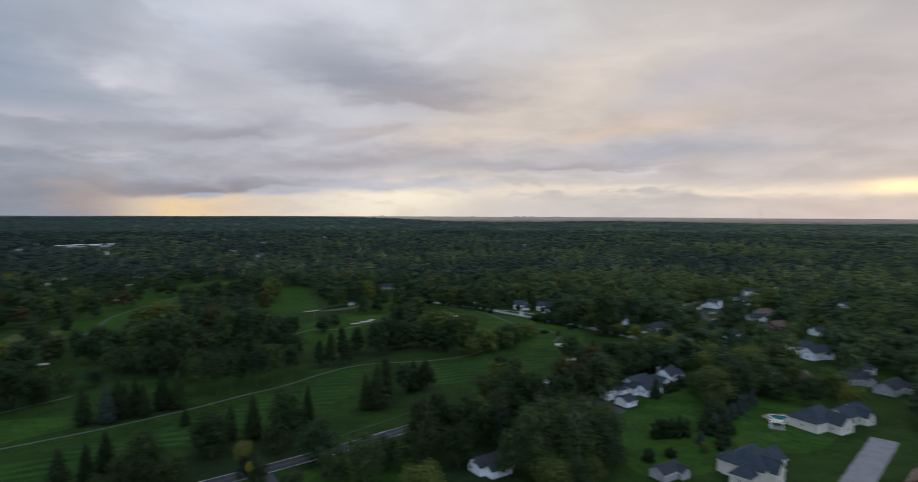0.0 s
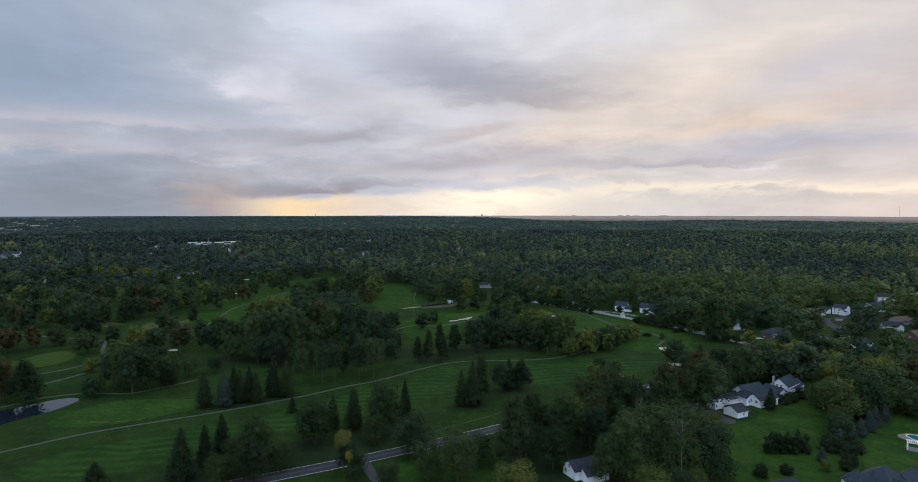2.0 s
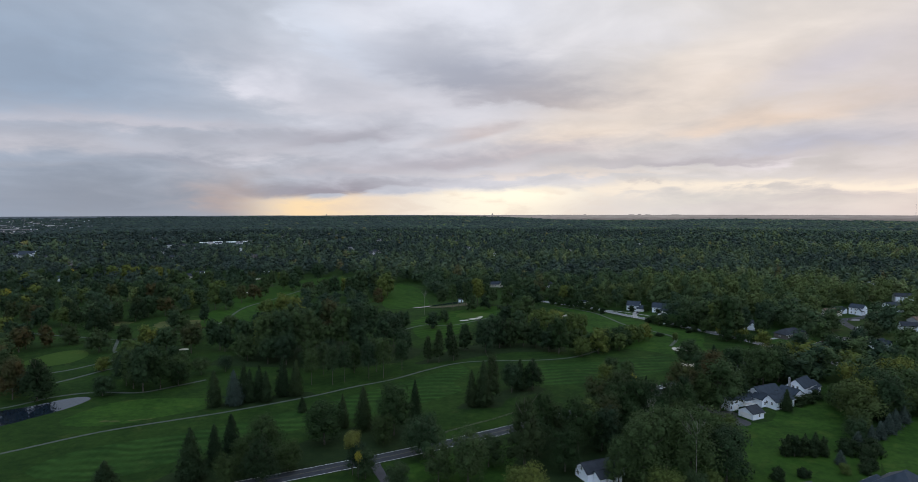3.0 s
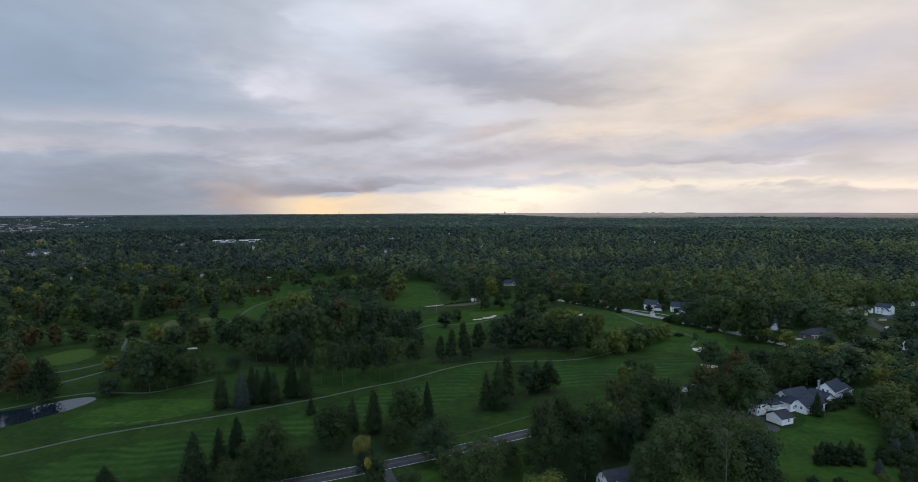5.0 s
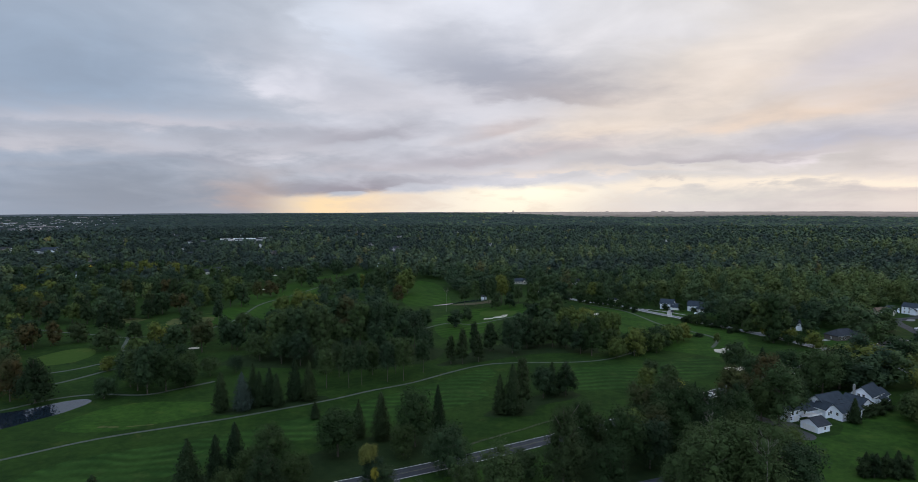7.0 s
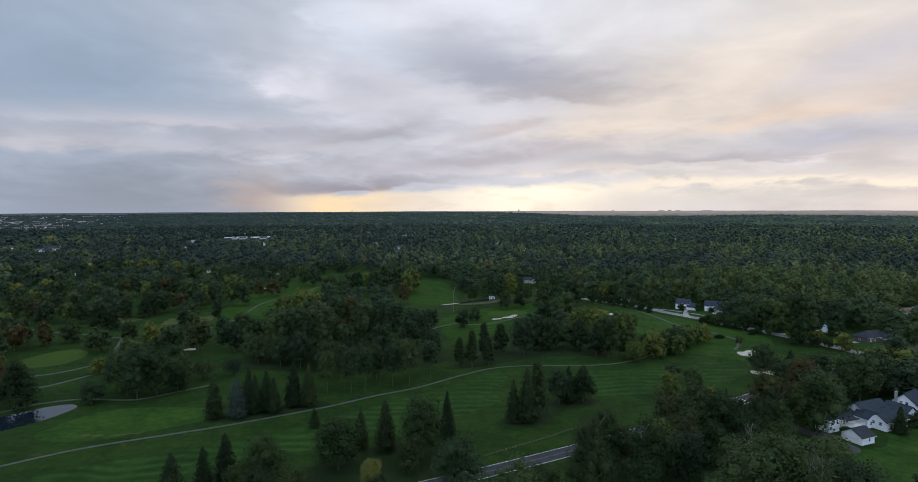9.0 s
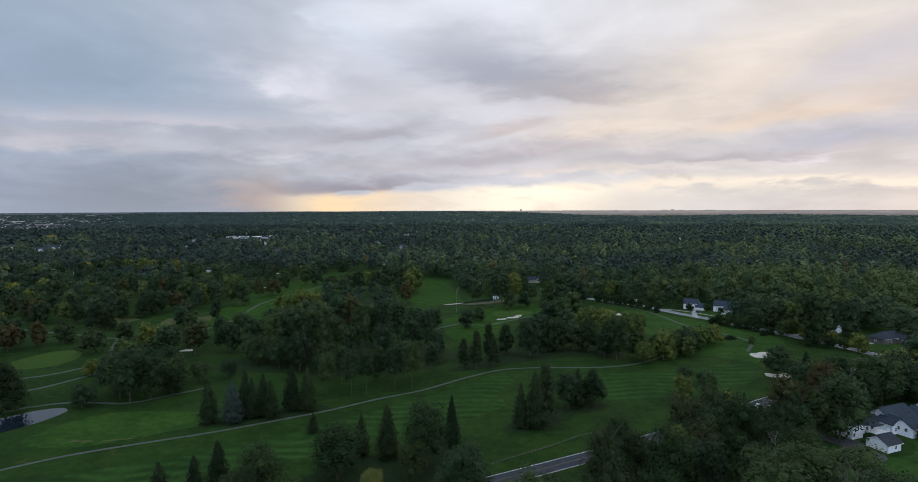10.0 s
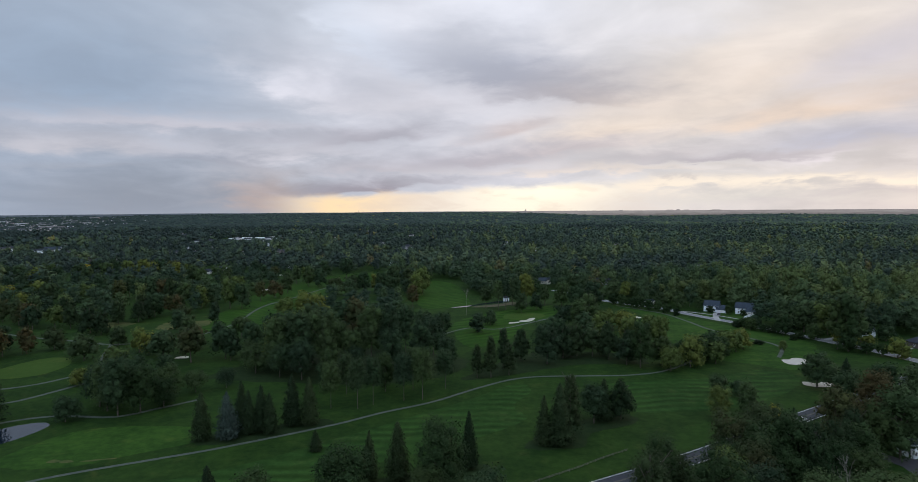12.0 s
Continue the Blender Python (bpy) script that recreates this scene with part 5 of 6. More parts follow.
# ---------------------------------------------------------------- trees one by one
ROW = "spruces along the cart path"
tree("spruce", -96, 250, 16, 3.6, ROW); tree("blue", -88, 251, 16, 4.0, ROW); tree("spruce", -83, 256, 15, 3.3, ROW)
tree("spruce", -79.5, 258, 16, 3.3, ROW); tree("spruce", -76, 256, 14, 3.2, ROW); tree("spruce", -71, 264, 18, 3.9, ROW)
tree("spruce", -65, 264, 17, 3.4, ROW); tree("spruce", -87, 260, 17, 3.0, ROW)
tree("spruce", -76, 180, 17, 4.7); tree("spruce", -73, 191, 14, 2.9); tree("spruce", -70, 198, 15, 3.6); tree("dusky", -58, 195, 16, 6.2); tree("dusky", -62, 188, 12, 5.5); tree("dusky", -48, 186, 10, 5)
tree("pine", -54, 178, 15, 5.6); tree("dusky", -64, 178, 9, 5); tree("spruce", -100, 176, 8.5, 4.1); tree("spruce", -57, 242, 7, 2.3); tree("pine", -177, 260, 20, 7.6)
tree("russet", -189, 262, 18, 5.8); tree("broad", -152, 266, 9, 5.0); tree("broad", -144, 277, 20, 6.6); tree("broad", -137, 272, 23, 6.4); tree("dusky", -131, 276, 18, 6.2); tree("dusky", -125, 281, 12, 5.0)
tree("dusky", -41, 208, 16, 8.2); tree("spruce", -37, 223, 14, 2.7); tree("spruce", -29, 222, 17, 3.6); tree("dusky", -17, 216, 20, 7.2)
tree("spruce", -10, 231, 17, 2.8); tree("dusky", -20, 209, 11, 5.2); tree("golden", -27, 183, 14.8, 2.7); tree("broad", -25.2, 182.2, 11.8, 4.1); tree("broad", -22.6, 180.4, 10, 3.6); tree("golden", -24.6, 179.4, 9.6, 1.3)
tree("broad", -5, 196, 14, 7.4); tree("broad", -12, 172, 9, 4.5); tree("broad", 16, 188, 11, 5.5); tree("dusky", 33, 196, 13, 5.5); tree("dusky", 40, 184, 15, 5.5); tree("broad", 56, 200, 16, 6.5); tree("russet", 60, 212, 17, 6); tree("broad", 0, 178, 12, 5.4); tree("pale", 9, 176, 17, 6.8); tree("spruce", 13, 248, 16, 3.2)
tree("spruce", 18, 248, 20, 4.6); tree("pine", 22, 254, 23, 4.2); tree("broad", 32, 267, 14, 5); tree("pine", 42, 271, 15, 5.5); tree("spruce", 36, 270, 15, 4)
tree("pine", 27, 183, 27, 6.6); tree("dusky", 37, 208, 20, 4.6); tree("russet", 42, 210, 14, 5); tree("dusky", 47, 197, 21, 6.9)
tree("pale", 54, 173, 17, 4.6); tree("light", 25, 163, 11, 7.2); tree("dusky", 56, 215, 13, 5.4)
tree("pale", 62, 174, 22, 8.4); tree("pale", 76, 174, 25, 8.8); tree("pale", 71, 180, 24, 7); tree("broad", 88, 176, 17, 7.5)
tree("light", 65, 162, 10, 6.3); tree("broad", 93, 188, 13, 6.5); tree("broad", 98, 205, 10, 6); tree("light", 104, 212, 8, 5.5)
bare_tree(75, 167.5, 21, 70); tree("broad", 72, 161, 10, 4.5); tree("light", 79, 164, 9, 4); bare_tree(70, 190, 20, 10); tree("pale", 84, 192, 16, 7); tree("pale", 70, 196, 15, 7)
tree("russet", 61.5, 226, 20, 6.8); tree("russet", 71.7, 230, 20.5, 7.4); tree("dusky", 76, 224, 20, 6.6); tree("dusky", 66.5, 220, 19, 7.0); tree("light", 55, 212, 14.5, 5.4)
tree("dusky", 58, 219, 14, 5.0); tree("dusky", 70, 214, 14, 5.6); tree("broad", 80, 230, 17, 5.6)
tree("yellow", 79.4, 240, 17, 1.7); tree("spruce", 83.8, 238, 16, 1.6); tree("pine", 80.2, 221, 19, 6.0); tree("pine", 87.4, 222, 19, 6.0); tree("dusky", 79.7, 213, 17, 5.8); tree("dusky", 88, 213, 14, 5.4); tree("dusky", 94, 224, 17, 5.8); tree("pine", 97, 232, 18, 5.4)
tree("russet", 102.0, 247, 19, 6.5); tree("russet", 106.8, 244, 17, 5.6); tree("pale", 115.1, 239.2, 23, 8.2); tree("russet", 121.3, 260, 22, 5.7); tree("broad", 123.8, 248, 17, 5.8)
tree("dusky", 109.1, 240, 17, 6.3); tree("broad", 129.7, 252, 13, 3.9); tree("pale", 150.3, 272, 20, 7.7); tree("dusky", 162.0, 280, 19, 6.7)
YARD = "trees round the houses"
tree("broad", 130, 309, 15, 7.6, YARD); tree("spruce", 150, 323, 9, 3.6, YARD); tree("broad", 150, 277, 17, 9.5, YARD); tree("broad", 163, 281, 18, 9.4, YARD)
tree("light", 185, 292, 15, 11, YARD); tree("light", 200, 284, 15, 8, YARD); tree("spruce", 142.6, 239, 9.5, 2.8, YARD); tree("bush", 164, 253.5, 4.5, 3.2, YARD); tree("light", 178, 252, 9, 5, YARD)
for i in range(14):
    tree("spruce" if i % 3 else "bush", 116.2 + i * 1.05, 194.8 + (i % 3 - 1) * 1.1, 6.2 + (i * 5 % 4) * 0.5, 2.0 if i % 3 else 2.6, "evergreen hedge on the lawn")
tree("blue", 130.5, 187, 5, 1.9, YARD); tree("blue", 146, 201, 6, 2.3, YARD); tree("blue", 153, 204, 7, 2.3, YARD); tree("blue", 159, 208, 7, 2.4, YARD)
tree("blue", 166, 213, 8, 2.9, YARD); tree("blue", 172, 218, 8, 2.9, YARD); tree("blue", 180, 224, 7, 2.8, YARD); tree("bush", 139, 196, 5, 4, YARD); tree("bush", 134, 180, 3, 2.6, YARD)
tree("bush", 142, 191, 4.5, 4, YARD); tree("bush", 147, 196, 5, 4, YARD); tree("broad", 150, 207, 8, 4.5, YARD); tree("pale", 156, 214, 9, 5, YARD); tree("bush", 138, 184, 3.5, 3.5, YARD)
tree("bush", 113, 178, 3, 2.5, YARD); tree("bush", 104, 176, 4, 3, YARD); tree("light", 127, 180, 3.5, 2, YARD); tree("broad", 178, 230, 10, 6, YARD); tree("light", 188, 234, 11, 6, YARD); tree("bush", 172, 224, 6, 4, YARD)
tree("pale", 166, 242, 10, 6, YARD); tree("bush", 152, 246, 4, 3.5, YARD); tree("bush", 157, 248, 4, 4, YARD); tree("broad", 203, 216, 13, 6, YARD); tree("light", 214, 206, 12, 6, YARD); tree("light", 222, 224, 14, 7, YARD)
tree("pale", 161, 224, 17, 8.5, YARD); tree("light", 170, 232, 16, 8, YARD); tree("tall", 180, 240, 18, 8, YARD); tree("broad", 192, 244, 17, 9, YARD)
tree("light", 184, 256, 15, 8, YARD); tree("light", 203, 258, 17, 9, YARD); tree("tall", 176, 227, 19, 7, YARD); tree("pale", 214, 240, 16, 8, YARD)
tree("light", 216, 272, 14, 8, YARD); tree("russet", 228, 268, 15, 7, YARD); tree("broad", 196, 228, 12, 7, YARD)
tree("light", 178, 305, 14, 7, YARD); tree("light", 196, 318, 13, 7.5, YARD); tree("broad", 216, 322, 14, 8, YARD); tree("broad", 236, 330, 15, 8, YARD); tree("pale", 158, 292, 14, 6.1, YARD)
tree("light", 195, 357, 10.5, 5.5, YARD); tree("dusky", 179, 369.5, 9, 5.5, YARD); tree("dusky", 186, 366, 6, 4, YARD); tree("dusky", 154.5, 423, 8, 3.6, YARD); tree("dusky", 160, 419, 5, 3.2, YARD); tree("dusky", 190, 360.5, 7, 3.4, YARD); tree("broad", 238, 366, 13, 7, YARD); tree("russet", 262, 356, 15, 7.5, YARD); tree("broad", 272, 340, 14, 8, YARD)
tree("broad", 183, 418, 17, 8, YARD); tree("light", 192, 410, 19, 9, YARD); tree("broad", 188, 432, 17, 8, YARD); tree("broad", 201, 428, 20, 9, YARD)
tree("broad", 198, 396, 12, 6, YARD); tree("bush", 178, 434, 7, 4.5, YARD); tree("bush", 184, 428, 6, 4.5, YARD); tree("bush", 186, 446, 7, 4.5, YARD)
tree("light", 108, 537, 17, 4.5, YARD); tree("broad", 140, 505, 11, 6, YARD); tree("broad", 132, 520, 10, 7, YARD); tree("broad", 118, 548, 12, 7, YARD)
tree("broad", 188, 383, 29, 11, YARD); tree("light", 182, 378, 17, 7, YARD); tree("broad", 197, 388, 20, 8, YARD); tree("broad", 170, 413, 12.5, 5, YARD); tree("bush", 160, 429, 6.5, 4.2, YARD); tree("bush", 153, 435, 3.6, 4.2, YARD)
tree("bush", 171, 401, 4, 3.6, YARD); tree("bush", 166, 417, 4.5, 3.6, YARD); tree("light", 193, 376, 7.5, 4, YARD); tree("broad", 214, 394, 9, 5.5, YARD); tree("broad", 178, 399, 9, 5, YARD); tree("light", 145, 366, 7.4, 2.2, YARD); tree("bush", 142.5, 386.7, 2.2, 3.6, YARD)
tree("light", 121, 382, 8, 6.5, YARD); tree("light", 133, 387, 8.5, 4.4, YARD); tree("broad", 112, 376, 9, 6, YARD); tree("broad", 93.6, 296.6, 6.5, 4, YARD); tree("broad", 85.5, 296.5, 8.5, 4.2, YARD)
tree("broad", 22.5, 483.5, 15, 5.2, YARD); tree("broad", 34, 494, 13.5, 5, YARD); tree("tall", 42, 512, 14, 4.6, YARD); tree("tall", 109, 546, 16, 4, YARD)
tree("broad", 146.4, 293.6, 15, 5.6, YARD); tree("broad", 126, 283, 15, 5.5, YARD)
tree("bush", 150, 433, 4, 3.0, YARD); tree("dusky", 154, 430, 7, 4.1, YARD); tree("bush", 161, 415, 5, 2.1, YARD); tree("dusky", 166, 408, 13, 4.2, YARD); tree("bush", 166, 397, 3, 2.7, YARD)
tree("dusky", 177, 375, 28, 6.3, YARD); tree("dusky", 181, 372, 31, 6.9, YARD); tree("dusky", 100, 511, 9, 4.6, YARD); tree("dusky", 105.5, 504.5, 8, 4.4, YARD); tree("dusky", 110, 500, 9, 4.4, YARD)
tree("dusky", 114.5, 494, 8.5, 4.2, YARD); tree("dusky", 119, 488, 7.5, 4.0, YARD); tree("dusky", 123, 481, 7, 3.8, YARD); tree("dusky", 94, 519, 9, 4.6, YARD); tree("dusky", 87, 528, 9, 4.8, YARD); tree("bush", 127, 473, 5, 3.2, YARD); tree("dusky", 87, 344, 12, 4.9, YARD); tree("dusky", 96, 348, 12, 4.9, YARD)
tree("dusky", 78, 342, 15, 5.7, YARD); tree("dusky", 67, 339, 23, 6.2, YARD); tree("dusky", 106, 354, 12, 5.4, YARD); tree("dusky", 111, 359, 11, 5.0, YARD); tree("light", 123, 369, 11, 4.6, YARD); tree("light", 116.5, 364, 12, 4.8, YARD); tree("dusky", 100, 350, 12, 5, YARD); tree("light", 129, 375, 10, 4.2, YARD)
tree("bush", 154, 484, 5, 3.2, YARD); tree("dusky", 163.5, 476.5, 6.5, 3.2, YARD); tree("bush", 171.5, 472, 4, 2.8, YARD); tree("bush", 180, 471, 3.4, 2.8, YARD); tree("dusky", 184, 476, 11, 4, YARD); tree("dusky", 150, 494, 10, 4, YARD)
GROVE = "grove beside the fairway"
tree("tall", -62, 281, 19, 4.4, GROVE); tree("tall", -52, 281, 21, 3.8, GROVE); tree("tall", -47, 285, 20, 3.6, GROVE); tree("tall", -36, 290, 20, 4.4, GROVE); tree("tall", -29, 292, 22, 4.6, GROVE)
tree("tall", -21, 306, 18, 4.2, GROVE); tree("tall", -60, 298, 18, 4.0, GROVE); tree("dusky", -45, 302, 17, 4.2, GROVE); tree("dusky", -68, 304, 18, 5.0, GROVE); tree("tall", -34, 304, 19, 4.4, GROVE)
tree("broad", -129, 351, 17, 5.2, GROVE); tree("broad", -119, 353, 20, 5.2, GROVE); tree("broad", -99, 334, 27, 8, GROVE); tree("broad", -89, 331, 30, 9, GROVE)
tree("light", -104, 345, 24, 7, GROVE); tree("broad", -78, 331, 31, 7.6, GROVE); tree("tall", -63, 329, 12, 5.3, GROVE); tree("broad", -71, 316, 11, 5.5, GROVE)
tree("tall", -50, 344, 31, 5.8, GROVE); tree("broad", -28, 408, 15, 5.8, GROVE)
tree("broad", -39, 409, 16, 6, GROVE); tree("broad", -58, 342, 31, 7.4, GROVE); tree("broad", -87, 346, 32, 6.6, GROVE); tree("tall", -73, 343, 23, 4.6, GROVE)
tree("russet", -68, 360, 31, 8, GROVE); tree("broad", -76, 364, 30, 8, GROVE); tree("light", -96, 360, 27, 8, GROVE); tree("broad", -112, 366, 22, 7, GROVE)
tree("tall", -44, 360, 28, 6.5, GROVE); tree("broad", -34, 340, 24, 6.5, GROVE); tree("broad", -46, 328, 22, 6, GROVE); tree("broad", -55, 372, 27, 8, GROVE)
tree("tall", -30, 360, 22, 6, GROVE); tree("broad", -84, 318, 18, 6, GROVE); tree("broad", -108, 328, 15, 5.5, GROVE); tree("tall", -21, 330, 17, 5, GROVE)
tree("pine", -8, 322, 16, 3.2, GROVE); tree("pine", -2, 322, 20, 3.8, GROVE); tree("pine", 4, 336, 21, 3.8, GROVE); tree("pine", 6, 326, 16, 3.6, GROVE)
tree("pine", 13, 350, 17, 5, GROVE); tree("broad", 25, 345, 20, 6.8, GROVE); tree("pine", 34, 356, 18, 6, GROVE); tree("pine", 41, 358, 18, 6, GROVE)
tree("broad", 49, 360, 16, 6, GROVE); tree("pine", 56, 356, 19, 6, GROVE); tree("pine", 64, 350, 17, 5.8, GROVE); tree("broad", 62, 344, 14, 5.2, GROVE)
tree("light", 83, 383, 18, 5.4, GROVE); tree("light", 90, 384, 17, 4.4, GROVE); tree("light", 74, 388, 16, 5.5, GROVE); tree("light", 79, 333, 11, 5.8, GROVE); tree("light", 90, 340, 15, 6.2, GROVE)
tree("light", 97, 352, 13, 5.8, GROVE); tree("light", 104, 346, 11, 5, GROVE); tree("light", 70, 372, 19, 6, GROVE); tree("broad", 48, 378, 20, 7, GROVE); tree("broad", 32, 374, 18, 6.5, GROVE)
tree("broad", 54, 430, 19, 7, GROVE); tree("broad", 45, 433, 15, 7, GROVE); tree("broad", 62, 440, 21, 7, GROVE); tree("light", 70, 425, 13, 6, GROVE)
tree("broad", 63, 495, 20, 9, GROVE); tree("broad", 75, 498, 22, 7.8, GROVE); tree("broad", 54, 508, 20, 7, GROVE); tree("light", 66, 415, 13, 7, GROVE); tree("light", 80, 424, 12, 7, GROVE)
tree("broad", -8, 418, 12, 6.2, GROVE); tree("broad", 0, 439, 9.5, 5, GROVE)
tree("tall", -2, 500, 18, 5.4, GROVE); tree("tall", 7, 496, 24, 5.4, GROVE); tree("tall", 12, 497, 28, 5, GROVE); tree("light", 29, 520, 26, 6.5, GROVE)
tree("tall", 43, 518, 16, 4.4, GROVE); bare_tree(-16, 474, 19, 20); tree("tall", 36, 522, 22, 5, GROVE); tree("broad", 18, 515, 23, 6.5, GROVE)
tree("light", 76, 271, 13, 4, GROVE); tree("broad", 88, 277, 12, 4, GROVE)
tree("broad", -95, 322, 15, 5, GROVE); tree("broad", -116, 340, 14, 5, GROVE); tree("tall", -25, 345, 16, 4.6, GROVE); tree("broad", -66, 336, 20, 6, GROVE)
tree("tall", -122, 300, 9, 5, GROVE); tree("tall", -112, 306, 8, 4.5, GROVE); tree("broad", -150, 282, 17, 7, GROVE); tree("broad", -128, 288, 15, 6.5, GROVE)
tree("russet", -196, 272, 17, 6, GROVE); tree("pine", -204, 266, 18, 6, GROVE); tree("broad", -212, 286, 17, 7, GROVE); tree("russet", -222, 300, 16, 7, GROVE); tree("broad", -236, 314, 17, 7, GROVE); tree("broad", -246, 334, 16, 7, GROVE); tree("russet", -250, 352, 15, 7, GROVE)
FAR = "trees in the far part of the course"
tree("russet", -57, 510, 18, 5, FAR); tree("light", -60, 560, 22, 8, FAR); tree("light", -56, 580, 25, 8, FAR); tree("broad", -151, 706, 22, 9.4, FAR)
tree("light", -129, 474, 18, 8, FAR); tree("light", -118, 468, 17, 8, FAR); tree("light", -138, 462, 15, 7, FAR); tree("broad", -150, 386, 14, 6, FAR); tree("broad", -156, 372, 12, 5.5, FAR)
tree("broad", -144, 402, 13, 6, FAR); tree("light", -174, 330, 6, 3.2, FAR); tree("bush", -170, 318, 4, 4, FAR)
tree("broad", -202, 350, 13, 7.2, FAR); tree("pine", -215, 364, 7, 4.1, FAR); tree("russet", -233, 372, 12, 7.0, FAR); tree("broad", -250, 358, 17, 5.5, FAR); tree("russet", -242, 364, 15, 5.3, FAR)
tree("broad", -267, 370, 17, 5.6, FAR); tree("broad", -259, 365, 15, 5.4, FAR); tree("broad", -290, 380, 18, 5.4, FAR); tree("light", -282, 386, 16, 5.2, FAR); tree("pine", -242, 415, 17, 6.3, FAR)
tree("pine", -232, 410, 15, 6.1, FAR); tree("pine", -264, 429, 17, 5.6, FAR); tree("pine", -256, 435, 15, 5.4, FAR); tree("pine", -205, 383, 11, 5.4, FAR); tree("broad", -287, 427, 16, 6.6, FAR)
tree("light", -277, 433, 14, 6.4, FAR); tree("russet", -306, 440, 18, 6.2, FAR); tree("russet", -296, 435, 16, 6.0, FAR); tree("broad", -336, 445, 19, 5.8, FAR); tree("russet", -326, 451, 17, 5.6, FAR)
tree("pine", -292, 463, 16, 5.5, FAR); tree("pine", -284, 458, 14, 5.3, FAR); tree("pine", -243, 445, 17, 5.8, FAR); tree("pine", -233, 451, 15, 5.6, FAR); tree("pine", -241, 468, 18, 5.5, FAR)
tree("pine", -233, 463, 16, 5.3, FAR); tree("broad", -232, 469, 18, 6.7, FAR); tree("russet", -222, 475, 16, 6.5, FAR); tree("broad", -187, 415, 15, 5.8, FAR); tree("broad", -179, 410, 13, 5.6, FAR)
tree("russet", -147, 347, 19, 7.2, FAR); tree("light", -184, 367, 14, 5.5, FAR); tree("light", -176, 362, 12, 5.3, FAR); tree("broad", -165, 355, 14, 8.0, FAR); tree("light", -168, 322, 15, 7.8, FAR)
tree("broad", -149, 302, 15, 8.4, FAR); tree("broad", -162, 302, 12, 6.2, FAR); tree("light", -176, 309, 8, 4.3, FAR); tree("tall", -146, 322, 10, 4.8, FAR); tree("broad", -133, 354, 16, 6.6, FAR)
tree("broad", -178, 443, 16, 4.2, FAR); tree("broad", -184, 502, 21, 6.7, FAR); tree("light", -193, 502, 24, 7.6, FAR); tree("russet", -202, 448, 11, 6.8, FAR); tree("light", -399, 538, 15, 5.7, FAR)
tree("light", -391, 533, 13, 5.5, FAR); tree("yellow", -412, 563, 11, 5.4, FAR); tree("light", -379, 555, 16, 7.5, FAR); tree("broad", -348, 525, 18, 7.5, FAR); tree("light", -336, 531, 16, 7.3, FAR)
tree("light", -332, 548, 14, 6.8, FAR); tree("broad", -305, 524, 24, 6.3, FAR); tree("russet", -295, 530, 21, 6.1, FAR); tree("broad", -303, 558, 22, 6.6, FAR); tree("broad", -293, 553, 19, 6.4, FAR)
tree("broad", -352, 483, 17, 6.3, FAR); tree("light", -342, 489, 15, 6.1, FAR); tree("pine", -335, 495, 16, 5.8, FAR); tree("pine", -325, 490, 14, 5.6, FAR); tree("broad", -275, 538, 22, 7.1, FAR)
tree("russet", -265, 544, 19, 6.8, FAR); tree("pine", -250, 524, 23, 6.1, FAR); tree("pine", -240, 519, 20, 5.9, FAR); tree("broad", -226, 499, 22, 6.5, FAR); tree("light", -216, 505, 19, 6.3, FAR)
tree("broad", -217, 514, 17, 7.8, FAR); tree("light", -323, 675, 22, 6.4, FAR); tree("light", -313, 681, 19, 6.2, FAR); tree("broad", -295, 655, 21, 7.0, FAR); tree("broad", -285, 650, 18, 6.8, FAR)
tree("broad", -287, 689, 15, 6.6, FAR); tree("broad", -410, 651, 23, 7.8, FAR); tree("broad", -398, 646, 20, 7.5, FAR); tree("yellow", -461, 739, 13, 6.4, FAR); tree("broad", -406, 672, 25, 8.8, FAR)
tree("broad", -392, 667, 22, 8.5, FAR); tree("broad", -397, 687, 25, 8.2, FAR); tree("light", -385, 693, 22, 8.0, FAR); tree("light", -367, 693, 24, 7.4, FAR); tree("light", -355, 688, 21, 7.1, FAR)
tree("broad", -352, 698, 24, 8.4, FAR); tree("russet", -340, 704, 21, 8.1, FAR); tree("broad", -443, 652, 23, 8.5, FAR); tree("broad", -429, 647, 20, 8.2, FAR); tree("broad", -460, 636, 22, 8.4, FAR)
tree("light", -448, 642, 19, 8.1, FAR); tree("broad", -502, 663, 22, 9.5, FAR); tree("broad", -488, 658, 19, 9.2, FAR); tree("broad", -231, 584, 27, 7.8, FAR); tree("light", -212, 565, 19, 6.5, FAR)
tree("russet", -184, 540, 17, 5.1, FAR); tree("russet", -178, 557, 15, 7.4, FAR); tree("broad", -224, 653, 20, 6.3, FAR); tree("russet", -214, 659, 18, 6.1, FAR); tree("broad", -176, 584, 21, 6.1, FAR)
tree("broad", -189, 652, 20, 5.5, FAR); tree("light", -181, 658, 18, 5.3, FAR); tree("broad", -170, 629, 22, 7.4, FAR); tree("broad", -158, 624, 19, 7.2, FAR); tree("russet", -131, 572, 16, 7.6, FAR)
tree("russet", -117, 575, 18, 8.2, FAR); tree("broad", -108, 580, 21, 6.2, FAR); tree("light", -98, 586, 18, 6.0, FAR); tree("broad", -92, 578, 21, 6.8, FAR); tree("broad", -82, 573, 18, 6.5, FAR)
